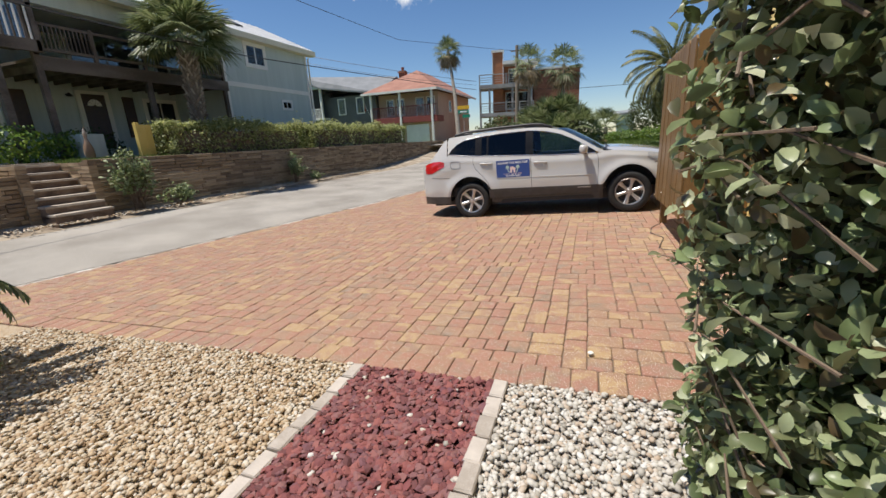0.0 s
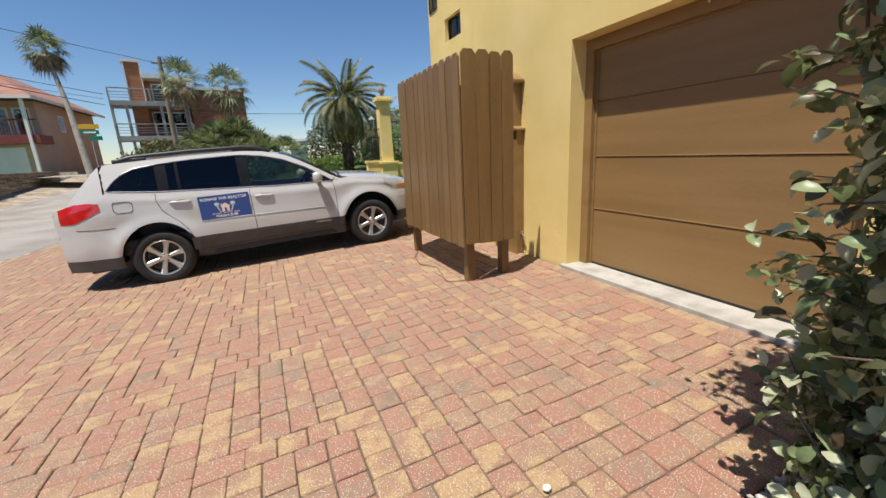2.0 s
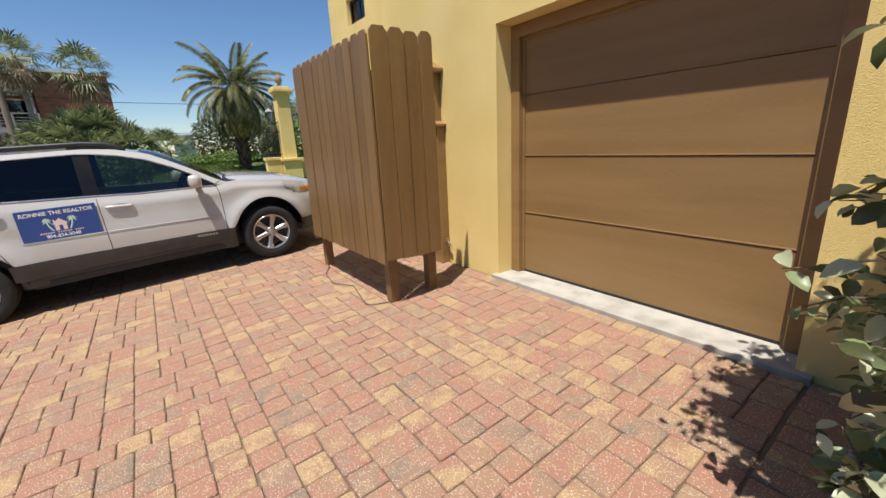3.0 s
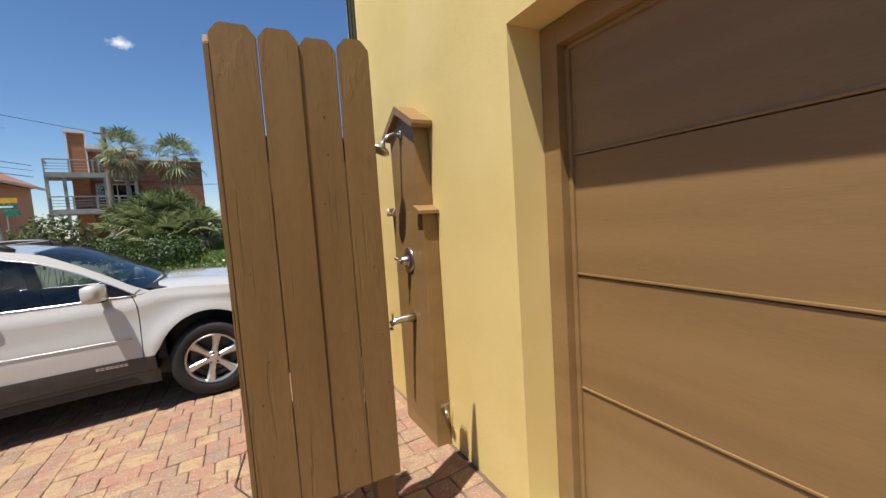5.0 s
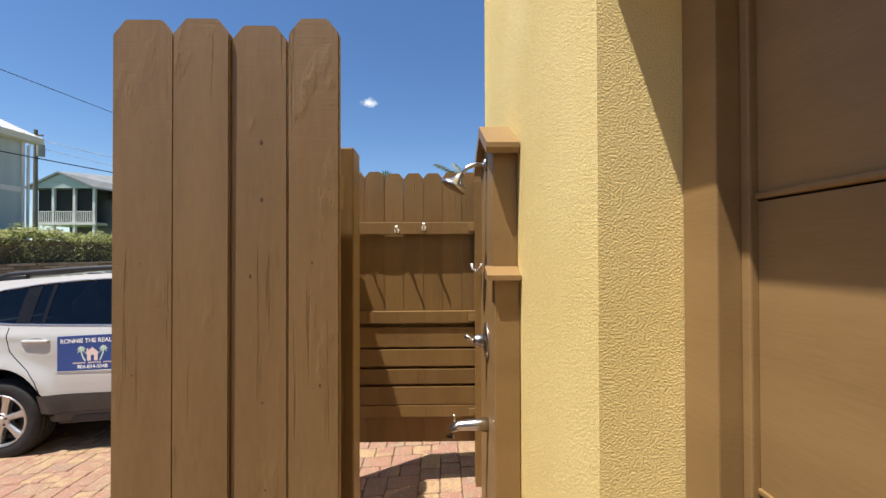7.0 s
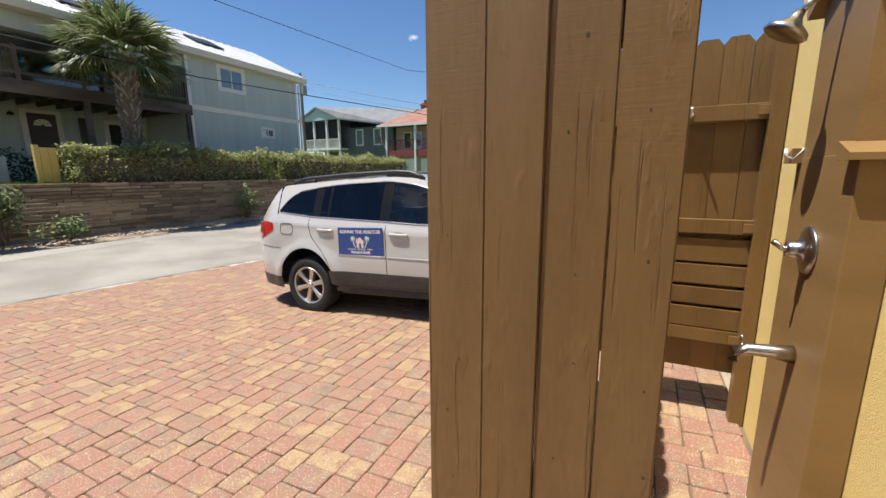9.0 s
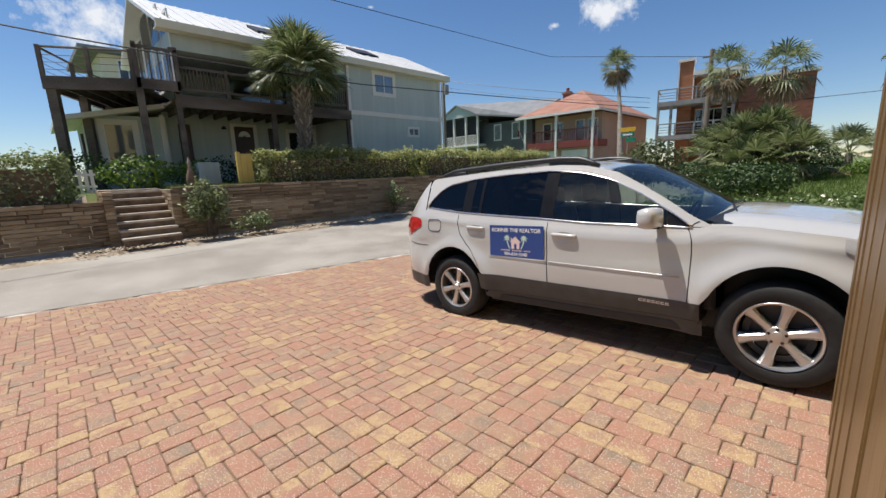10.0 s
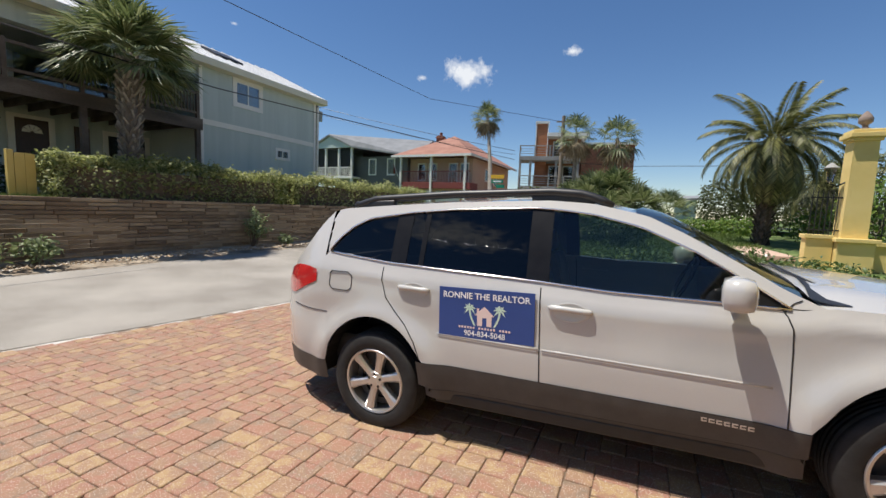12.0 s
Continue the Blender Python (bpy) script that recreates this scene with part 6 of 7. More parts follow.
def fan_palm(name, label, base, top, r0, r1, fronds, radius, petiole, seed, dead=10, boots=False, blades=22):
    rng = np.random.default_rng(seed)
    ob = empty(name, pose(*base), label, "palm tree")
    b, t = Vector(base), Vector(top)
    mid = b.lerp(t, 0.5) + Vector((0.1, 0, 0)) * (t - b).length * 0.12 * (0 if boots else 1)
    trunk("trunk", [tuple(b - Vector((0, 0, 0.2))), tuple(b.lerp(mid, 0.6)), tuple(mid), tuple(mid.lerp(t, 0.6)), tuple(t)], [r0 * 1.15, r0, (r0 + r1) / 2, r1, r1 * 0.9], ob, boots, seed)
    for nm, count, mt in (("crown", fronds, M_FROND), ("dry_skirt", dead, M_FROND_DEAD)):
        V, F = [], []
        for k in range(count):
            a = k * 2.39996 + rng.uniform(-0.2, 0.2)
            u = (k + 0.5) / count
            el = radians((80 if boots else 86) - (96 if boots else 118) * u ** (0.75 if boots else 0.9) + rng.uniform(-8, 8)) if nm == "crown" else radians(-42 - 35 * u + rng.uniform(-8, 8))
            o = (math.cos(a) * math.cos(el), math.sin(a) * math.cos(el), math.sin(el))
            fan_frond(V, F, t + Vector(o) * r1 * 0.6, o, (0.05 + 0.4 * u * u) if boots else (0.08 + 0.2 * u) if label.startswith("bushy") else (0.2 + 0.6 * u), petiole * rng.uniform(0.8, 1.15), radius * rng.uniform(0.85, 1.12), blades, rng, 0.05 if boots else 0.2, 0.034 if boots else 0.05)
        fo = raw_mesh(nm, [tuple(v) for v in V], F, mt, ob)
        fo.matrix_parent_inverse = ob.matrix_basis.inverted()
        tagged(fo, "dry brown hanging fronds" if nm == "dry_skirt" else "", kind="stuff")
    return ob


def feather_palm(name, label, base, top, r0, r1, fronds, length, seed, leaflets=46, lf=0.42, low=-35, arch=1.0, material=None):
    rng = np.random.default_rng(seed)
    ob = empty(name, pose(*base), label, "palm tree")
    b, t = Vector(base), Vector(top)
    trunk("trunk", [tuple(b - Vector((0, 0, 0.2))), tuple(b.lerp(t, 0.5)), tuple(t)], [r0, (r0 + r1) / 2, r1], ob, r0 > 0.15, seed, M_BARK_DARK)
    V, F = [], []
    for k in range(fronds):
        u = (k + 0.5) / fronds
        a = k * 2.39996 + rng.uniform(-0.15, 0.15)
        el = radians(84 - (84 - low) * u ** 0.9 + rng.uniform(-5, 5))
        L = length * rng.uniform(0.82, 1.08)
        h = Vector((math.cos(a), math.sin(a), 0))
        side = Vector((-math.sin(a), math.cos(a), 0))
        p, ang = t + h * r1 * 0.7, el
        n = leaflets // 2
        for j in range(n):
            s = j / n
            d = h * math.cos(ang) + Vector((0, 0, 1)) * math.sin(ang)
            q = p + d * (L / n)
            upv = side.cross(d).normalized()
            o = len(V)
            w = 0.03 * (1 - s) + 0.004
            V += [p - side * w, p + side * w, q + side * w, q - side * w]
            F.append((o, o + 1, o + 2, o + 3))
            if s > 0.12:
                ll = lf * (0.55 + 0.6 * math.sin(math.pi * min(1, s * 0.85 + 0.1))) * rng.uniform(0.85, 1.1)
                for sg in (-1, 1):
                    e = (side * sg * 0.8 + d * (0.55 + 0.3 * s) + upv * 0.28).normalized()
                    m = p + e * ll * 0.5
                    tip = p + e * ll - Vector((0, 0, 0.22 * ll))
                    cw = d * 0.033
                    o = len(V)
                    V += [p, m - cw, m + cw, tip]
                    F.append((o, o + 1, o + 3, o + 2))
            p = q
            ang -= arch * (1.15 * L / length) / n * (0.55 + 0.9 * math.cos(el) + 0.35 * s)
    fo = raw_mesh("crown", [tuple(v) for v in V], F, material or M_FROND_DATE, ob)
    fo.matrix_parent_inverse = ob.matrix_basis.inverted()
    tagged(fo, kind="stuff")
    return ob


def hedge(name, label, lo, hi, count, size, material, seed):
    rng = np.random.default_rng(seed)
    ob = empty(name, pose((lo[0] + hi[0]) / 2, (lo[1] + hi[1]) / 2, lo[2]), label, "hedge")
    p, d = box_points(rng, count, lo, hi, 0.15)
    nrm = d * 0.7 + np.array([0, 0, 0.55]) + rng.normal(size=d.shape) * 0.5
    nrm /= np.linalg.norm(nrm, axis=1, keepdims=True)
    v, f = leaves(p, nrm, size, rng)
    fo = raw_mesh("foliage", v, f, material, ob, smooth=True)
    fo.matrix_parent_inverse = ob.matrix_basis.inverted()
    tagged(fo, kind="stuff")
    bm = bmesh.new()
    box(bm, lo[0] + 0.28, hi[0] - 0.28, lo[1] + 0.25, hi[1] - 0.25, lo[2], hi[2] - 0.3)
    wpart("twig_core", bm, M_TWIG, ob)
    return ob


# tall silverthorn beside the drive
rngb = np.random.default_rng(5)
bush("silverthorn_shrub", "tall silvery-green evergreen shrub growing in the gravel bed", [((1.02, 1.38, 0.78), (0.55, 0.50, 0.75)), ((1.0, 1.42, 1.6), (0.58, 0.54, 0.75)), ((1.05, 1.44, 2.4), (0.64, 0.60, 0.70)), ((1.5, 1.25, 1.4), (0.5, 0.72, 1.35)), ((0.68, 1.32, 0.36), (0.34, 0.42, 0.38)), ((1.1, 0.75, 1.25), (0.55, 0.6, 1.3)), ((0.82, 1.12, 2.1), (0.48, 0.55, 0.7)), ((0.86, 1.64, 0.80), (0.35, 0.33, 0.55)), ((0.90, 1.67, 1.6), (0.37, 0.34, 0.6)), ((0.95, 1.72, 2.35), (0.40, 0.38, 0.58)), ((1.45, 1.66, 1.2), (0.45, 0.34, 1.1)), ((0.74, 1.62, 2.65), (0.40, 0.40, 0.55)), ((0.58, 1.46, 1.3), (0.30, 0.30, 0.75)), ((0.58, 1.50, 2.25), (0.36, 0.34, 0.55)), ((0.74, 1.62, 0.32), (0.32, 0.30, 0.34))], 42000, 0.070, M_LEAF_BUSH, 5)
bm = bmesh.new()
V, F, rnd = [], [], random.Random(8)
sprig = empty("silverthorn_shoots", pose(0.75, 1.9, 0.1), "loose leafy shoots of the silvery shrub over the drive", "shrub")
pts, nr = [], []
for k in range(130):
    zz = rnd.uniform(0.35, 2.75)
    a = Vector((rnd.uniform(0.62, 1.4), rnd.uniform(1.76, 1.90) + 0.06 * zz, zz))
    if k % 3 == 0:
        a = Vector((rnd.uniform(0.34, 0.46), rnd.uniform(1.15, 1.72), zz))
    dirn = Vector((rnd.uniform(-0.5, 0.2), rnd.uniform(0.1, 0.8), rnd.uniform(-0.15, 0.8))).normalized()
    L = rnd.uniform(0.10, 0.27)
    b = a + dirn * L + Vector((0, 0, -0.03))
    tube(bm, [tuple(a - dirn * 0.25), tuple(a), tuple(a.lerp(b, 0.6) + Vector((0, 0, 0.02))), tuple(b)], [0.005, 0.004, 0.003, 0.0015], 5)
    for j in range(9):
        q = a.lerp(b, 0.1 + 0.9 * j / 8)
        pts.append(q + Vector((rnd.uniform(-1, 1), rnd.uniform(-1, 1), rnd.uniform(-1, 1))) * 0.012)
        nr.append(Vector((rnd.uniform(-1, 0.6), rnd.uniform(-0.6, 1), rnd.uniform(0.2, 1.3))).normalized())
v, f = leaves(np.array([tuple(p) for p in pts]), np.array([tuple(p) for p in nr]), 0.078, rngb)
fo = raw_mesh("leaves", v, f, M_LEAF_BUSH, sprig, smooth=True)
fo.matrix_parent_inverse = sprig.matrix_basis.inverted()
tagged(fo, kind="stuff")
tagged(wpart("twig_growth", bm, M_TWIG, sprig), kind="stuff")

# cycad at the far end of the gravel
feather_palm("sago_palm", "low dark green sago palm in the gravel bed", (-4.55, 0.62, height(-4.55, 0.62)), (-4.55, 0.62, 0.62), 0.14, 0.12, 44, 1.25, 21, 50, 0.16, 8, 1.1, M_FROND)

# hedge and shrubs on the retaining wall
hedge("clipped_hedge", "sunlit clipped green hedge above the retaining wall", (-13.9, 9.45, 1.3), (-12.5, 16.0, 2.45), 13000, 0.105, M_LEAF_HEDGE, 31)
hedge("clipped_hedge", "sunlit clipped green hedge above the retaining wall", (-13.8, 16.5, 1.3), (-12.45, 27.0, 2.50), 14000, 0.115, M_LEAF_HEDGE, 32)
bush("yellow_shrub", "yellow-green shrub between the hedges", [((-13.3, 16.3, 1.85), (0.35, 0.28, 0.5))], 420, 0.08, M_LEAF_BRIGHT, 33)
hedge("wall_hedge", "grey-green clipped hedge above the low stone wall", (-13.9, -5.0, 1.05), (-12.45, 4.75, 2.25), 15000, 0.095, M_LEAF_PALE, 34)
bush("garden_shrub", "bright green shrubs before the porch", [((-14.9, 6.5, 1.85), (0.7, 1.0, 0.55)), ((-15.3, 8.1, 1.75), (0.6, 0.8, 0.5))], 2600, 0.11, M_LEAF_BRIGHT, 35)
bush("garden_shrub", "dark green shrubs before the porch", [((-16.3, 9.3, 1.8), (0.7, 1.0, 0.6)), ((-15.8, 5.2, 1.9), (0.7, 0.9, 0.7))], 1800, 0.11, M_LEAF_DARK, 36)


def leggy_shrub(x, y, stems, tall, wide_y, seed):
    """Bare arching stems that carry their leaves towards the tips."""
    rnd, rng = random.Random(seed), np.random.default_rng(seed)
    z = height(x, y) - 0.06
    ob = empty("verge_shrub", pose(x, y, z), "straggly pale-leaved shrub before the stone wall", "shrub", "shrubs on the verge")
    bm = bmesh.new()
    pts, nr = [], []
    for k in range(stems):
        a = rnd.uniform(0, math.tau)
        far = rnd.uniform(0.25, 1.0)
        tip = Vector((x + 0.32 * math.cos(a) * far, y + wide_y * math.sin(a) * far, z + tall * rnd.uniform(0.45, 1.0) * (1.1 - 0.45 * far)))
        root = Vector((x + rnd.uniform(-0.07, 0.07), y + rnd.uniform(-0.12, 0.12), z))
        mid = root.lerp(tip, 0.5) + Vector((0, 0, 0.10 * tall))
        line = [root.lerp(mid, t / 5).lerp(mid.lerp(tip, t / 5), t / 5) for t in range(6)]
        tube(bm, [tuple(q) for q in line], [0.014, 0.012, 0.010, 0.008, 0.006, 0.003], 5)
        for j in range(26):
            t = 0.42 + 0.58 * rnd.random() ** 0.8
            q = line[int(t * 4.999)].lerp(line[int(t * 4.999) + 1], (t * 4.999) % 1)
            pts.append(tuple(q + Vector([rnd.gauss(0, 0.055) for _ in range(3)])))
            nr.append(tuple(Vector((rnd.gauss(0.25, 0.6), rnd.gauss(-0.1, 0.6), rnd.uniform(0.2, 1.2))).normalized()))
    tagged(wpart("stem_growth", bm, M_TWIG, ob), kind="stuff")
    v, f = leaves(np.array(pts), np.array(nr), 0.125, rng, aspect=0.5)
    fo = raw_mesh("foliage", v, f, M_LEAF_PALE, ob, smooth=True)
    fo.matrix_parent_inverse = ob.matrix_basis.inverted()
    tagged(fo, kind="stuff")


leggy_shrub(-11.75, 7.5, 40, 1.95, 0.66, 41)
leggy_shrub(-11.72, 8.75, 13, 0.75, 0.75, 42)
leggy_shrub(-11.85, 14.1, 17, 1.55, 0.85, 43)
leggy_shrub(-11.75, 15.4, 7, 0.45, 0.5, 44)

# palms
fan_palm("cabbage_palm", "cabbage palm with crossed leaf boots on its trunk", (-13.75, 11.55, 1.36), (-13.7, 11.6, 5.35), 0.20, 0.24, 50, 1.02, 0.82, 51, dead=0, boots=True, blades=30)
fan_palm("washingtonia_palm", "tall slender fan palm with a dry skirt", (-10.4, 33.2, 1.0), (-12.0, 36.0, 8.9), 0.19, 0.12, 26, 0.85, 0.62, 52, dead=26, blades=16)
fan_palm("washingtonia_palm", "fan palm with ragged sunlit crown before the brick house", (-5.0, 35.0, 1.0), (-4.9, 35.0, 7.1), 0.15, 0.11, 22, 0.9, 0.85, 53, dead=20, blades=15)
fan_palm("washingtonia_palm", "fan palm with ragged sunlit crown before the brick house", (-2.3, 35.0, 1.0), (-2.2, 35.0, 6.7), 0.15, 0.12, 24, 0.98, 0.9, 54, dead=24, blades=15)
feather_palm("date_palm", "date palm with a wide arching crown and dark trunk", (3.6, 23.5, 0.5), (3.65, 23.4, 4.3), 0.19, 0.21, 66, 2.55, 55, 76, 0.40, -52, 0.95)
for k, (x, y, h, r, n) in enumerate(((-2.6, 25.6, 1.25, 0.9, 38), (-1.7, 26.2, 1.5, 0.9, 38), (-3.5, 26.4, 1.0, 0.85, 34), (-0.7, 25.4, 0.9, 0.8, 34), (0.9, 29.5, 0.9, 0.7, 26), (-2.0, 24.4, 0.5, 0.8, 34))):
    fan_palm("palmetto", "bushy fan palmetto in the corner garden", (x, y, 0.5), (x, y, 0.8 + h), 0.14, 0.14, n, r, 0.75, 60 + k, dead=4, blades=20)
feather_palm("feather_palm", "drooping feathery palm behind the garden gate", (6.3, 27, 0.9), (6.3, 27, 3.0), 0.18, 0.2, 50, 2.4, 71, 40, 0.5, -40)
bush("sea_grape", "rounded glossy sea grape shrub by the street corner", [((-4.2, 20.3, 1.6), (1.0, 0.9, 0.75)), ((-5.0, 21.2, 1.4), (0.8, 0.9, 0.65))], 3000, 0.13, M_LEAF_OLIVE, 72)
bush("garden_shrub", "low dark shrubs in the corner garden", [((-1.2, 20.0, 0.95), (1.15, 0.9, 0.5)), ((-3.6, 23, 1.0), (1.0, 0.8, 0.5)), ((0.0, 27.4, 1.45), (0.75, 0.7, 0.85))], 4600, 0.12, M_LEAF_DARK, 73)
bush("garden_tree", "dense green trees behind the garden", [((3.3, 30.3, 2.2), (1.15, 1.2, 1.4)), ((5.4, 31.5, 2.5), (1.6, 1.5, 1.7)), ((7.8, 28, 2.6), (2.0, 1.6, 1.9)), ((9.5, 24, 2.2), (1.8, 2, 1.6))], 17000, 0.15, M_LEAF_OLIVE, 74, "tree")
bush("garden_shrub", "mixed green shrubs behind the iron fence", [((6.0, 21.2, 1.8), (1.2, 0.9, 1.2)), ((8.2, 20.5, 2.0), (1.5, 1.0, 1.4)), ((5.3, 24.2, 1.3), (0.9, 0.8, 0.7))], 4200, 0.12, M_LEAF_BRIGHT, 75)
# ground cover behind the car
bush("ground_cover", "low leafy green ground cover beside the drive", [((0.7, 13.0, 0.48), (1.2, 0.9, 0.46)), ((-0.9, 12.9, 0.42), (1.4, 0.9, 0.42)), ((-2.7, 13.2, 0.3), (1.3, 0.8, 0.40)), ((0.3, 14.6, 0.45), (1.6, 1.0, 0.40)), ((2.1, 13.6, 0.45), (0.9, 1.2, 0.42)), ((-1.6, 14.9, 0.4), (1.3, 1.0, 0.40)), ((1.5, 16.0, 0.45), (0.7, 0.9, 0.45))], 12000, 0.085, M_LEAF_MID, 76, stems=False)
bush("flower_bed", "green bed dotted with small white flowers", [((1.9, 28.0, 1.05), (1.1, 0.6, 0.42)), ((3.7, 27.6, 1.1), (1.3, 0.7, 0.5))], 2800, 0.11, M_LEAF_BRIGHT, 77, stems=False)
rng = np.random.default_rng(78)
fp = np.concatenate([blob_points(rng, 16, (0.7, 13.0, 0.5), (1.2, 0.9, 0.46), 1.0)[0] + (0, 0, 0.8), blob_points(rng, 22, (0.3, 14.6, 0.47), (1.6, 1.0, 0.40), 1.0)[0] + (0, 0, 0.8), blob_points(rng, 34, (1.9, 28.0, 1.12), (1.1, 0.6, 0.42), 0.97)[0], blob_points(rng, 40, (3.7, 27.6, 1.17), (1.3, 0.7, 0.5), 0.97)[0]])
fp = fp[fp[:, 2] > 1.25]
fp[fp[:, 1] < 20, 2] -= 0.8
nn = rng.normal(size=fp.shape) * 0.3 + np.array([0, -0.4, 0.8])
nn /= np.linalg.norm(nn, axis=1, keepdims=True)
v, f = leaves(fp, nn, 0.06, rng, aspect=0.9)
tagged(raw_mesh("flowers", v, f, M_FLOWER), "small white flowers on the garden bed", "flowers", kind="stuff")


def grass(name, n, area, size, seed, label):
    """Blades scattered on the ground."""
    rng = np.random.default_rng(seed)
    V, F = [], []
    for k in range(n):
        x, y = rng.uniform(area[0], area[1]), rng.uniform(area[2], area[3])
        z = height(x, y) - 0.07
        h = size * rng.uniform(0.5, 1.3)
        a = rng.uniform(0, math.tau)
        c, s = math.cos(a) * 0.012, math.sin(a) * 0.012
        lx, ly = rng.normal() * 0.35 * h, rng.normal() * 0.35 * h
        o = len(V)
        V += [(x - c, y - s, z), (x + c, y + s, z), (x + lx, y + ly, z + h)]
        F.append((o, o + 1, o + 2))
    return tagged(raw_mesh(name, V, F, M_GRASS), label, "grass", kind="stuff")


grass("grass", 26000, (-3.6, 3.4, 11.6, 27), 0.14, 81, "tufty green lawn of the corner garden")
grass("grass", 5000, (-14.8, -12.6, 6.9, 9.5), 0.14, 82, "lawn beside the garden steps")


# ---- poles, cables and small things ----
M_POLE = shade("utility_pole_wood", [(0.16, 0.13, 0.10), (0.24, 0.20, 0.16)], 0.9, scale=3, bump=0.3, stretch=(3, 3, 0.3))
M_STREETSIGN = shade("green_street_sign", [(0.0, 0.16, 0.09), (0.0, 0.2, 0.12)], 0.5, bump=0.0)
M_STREETYEL = shade("yellow_street_sign", [(0.6, 0.36, 0.02), (0.65, 0.4, 0.03)], 0.5, bump=0.0)


def pole(x, y, z0, z1, r, label):
    ob = empty("utility_pole", pose(x, y, z0), label, "utility pole")
    bm = bmesh.new()
    tube(bm, [(0, 0, -0.3), (0, 0, (z1 - z0) / 2), (0, 0, z1 - z0)], [r * 1.2, r * 1.05, r * 0.85], 12)
    part("shaft", bm, M_POLE, ob)
    part("cross_arm", boxes((-0.5, 0.5, -0.05, 0.05, z1 - z0 - 0.45, z1 - z0 - 0.35)), M_POLE, ob)
    return ob


pole(-6.1, 36.4, 1.0, 8.7, 0.15, "weathered wooden utility pole by the far corner")
tp = pole(-25.9, 31.6, 1.36, 10.3, 0.13, "thin utility pole behind the grey house")
bm = bmesh.new()
lathe(bm, [(0.0005, 7.9), (0.22, 7.88), (0.22, 7.1), (0.0005, 7.08)], 14, pose(0.35, 0, 0))
part("transformer", bm, M_GREYWOOD, tp, "grey pole transformer")


def cable(points, r, sag, label="black overhead cable strung between poles"):
    bm = bmesh.new()
    for a, b in zip(points, points[1:]):
        a, b = Vector(a), Vector(b)
        tube(bm, [tuple(a.lerp(b, t / 14) - Vector((0, 0, sag * 4 * (t / 14) * (1 - t / 14)))) for t in range(15)], r, 5)
    return tagged(mesh_object("overhead_cable", bm, M_IRON), label, "cable", group="overhead cables")


cable([(-12.6, -12, 9.2), (-12.9, 11.94, 7.72), (-12.95, 28, 8.35), (-6.1, 36.3, 8.25)], 0.014, 0.0)
cable([(-13, -8, 6.0), (-13.0, 5.0, 5.11), (-13, 13.7, 5.03), (-9.6, 36, 5.51)], 0.020, 0.05)
cable([(-25.9, 31.6, 9.7), (-9.6, 36, 6.19)], 0.018, 0.15)
cable([(-25.9, 31.6, 9.1), (-9.6, 36, 5.9)], 0.012, 0.25)
cable([(-6.1, 36.4, 5.3), (-1.5, 36, 4.9), (3.6, 36, 4.85), (22, 35, 5.3)], 0.018, 0.0)

ss = empty("street_sign", pose(-9.9, 33, 1.0), "green and yellow street name signs on a post", "street sign")
bm = bmesh.new()
tube(bm, [(0, 0, -0.2), (0, 0, 3.1)], 0.03, 8)
part("post", bm, M_GREYWOOD, ss)
part("green_plate", boxes((-0.45, 0.45, -0.04, -0.02, 2.45, 2.7)), M_STREETSIGN, ss)
part("green_plate", boxes((-0.1, 0.55, -0.04, -0.02, 2.1, 2.35)), M_STREETSIGN, ss)
part("yellow_plate", boxes((-0.5, 0.5, -0.04, -0.02, 2.78, 3.05)), M_STREETYEL, ss)
part("plate_text", boxes((-0.3, 0.3, -0.045, -0.04, 2.53, 2.62)), M_SIGNWHITE, ss)

# loose cable on the pavers under the shower screen
bm = bmesh.new()
gz = lambda x, y: 0.03 + 0.045 * x + 0.012
pl = [(1.0, 6.35), (0.86, 6.1), (0.80, 5.75), (0.92, 5.5), (0.86, 5.25), (0.80, 5.0), (0.84, 4.93), (1.0, 4.86)]
tube(bm, [(x, y, gz(x, y)) for x, y in pl], 0.004, 6)
tagged(mesh_object("ground_cable", bm, M_CLAD, smooth=True), "thin dark cable lying loose on the pavers", "cable")
bm = bmesh.new()
bmesh.ops.create_icosphere(bm, subdivisions=2, radius=0.02, matrix=Matrix.Translation((0.06, 2.42, gz(0.06, 2.4) + 0.008)) @ Matrix.Diagonal((1, 0.8, 0.6, 1)))
tagged(mesh_object("stray_pebble", bm, M_FLOWER, smooth=True), "stray white pebble lying on the pavers", "pebble")


# ---- loose stone and laid pieces ----
M_PEB_TAN = shade("tan_pebble", [(0.25, 0.17, 0.10), (0.40, 0.285, 0.165), (0.45, 0.38, 0.28), (0.52, 0.46, 0.37), (0.34, 0.225, 0.125), (0.42, 0.33, 0.22), (0.56, 0.52, 0.45)], 0.75, scale=20, fine=200, bump=0.15, island=0.85)
M_PEB_WHITE = shade("white_pebble", [(0.30, 0.275, 0.235), (0.43, 0.40, 0.35), (0.52, 0.50, 0.455), (0.38, 0.29, 0.21), (0.57, 0.555, 0.52)], 0.75, scale=20, fine=200, bump=0.15, island=0.85)
M_PEB_RED = shade("red_lava_chip", [(0.10, 0.035, 0.035), (0.17, 0.05, 0.05), (0.23, 0.075, 0.065), (0.20, 0.09, 0.085), (0.13, 0.05, 0.06)], 0.85, scale=30, fine=260, bump=0.4, island=0.8)
M_EDGING = shade("grey_edging_block", [(0.30, 0.26, 0.22), (0.40, 0.355, 0.31), (0.47, 0.42, 0.37)], 0.9, scale=10, fine=150, bump=0.35, island=0.4)
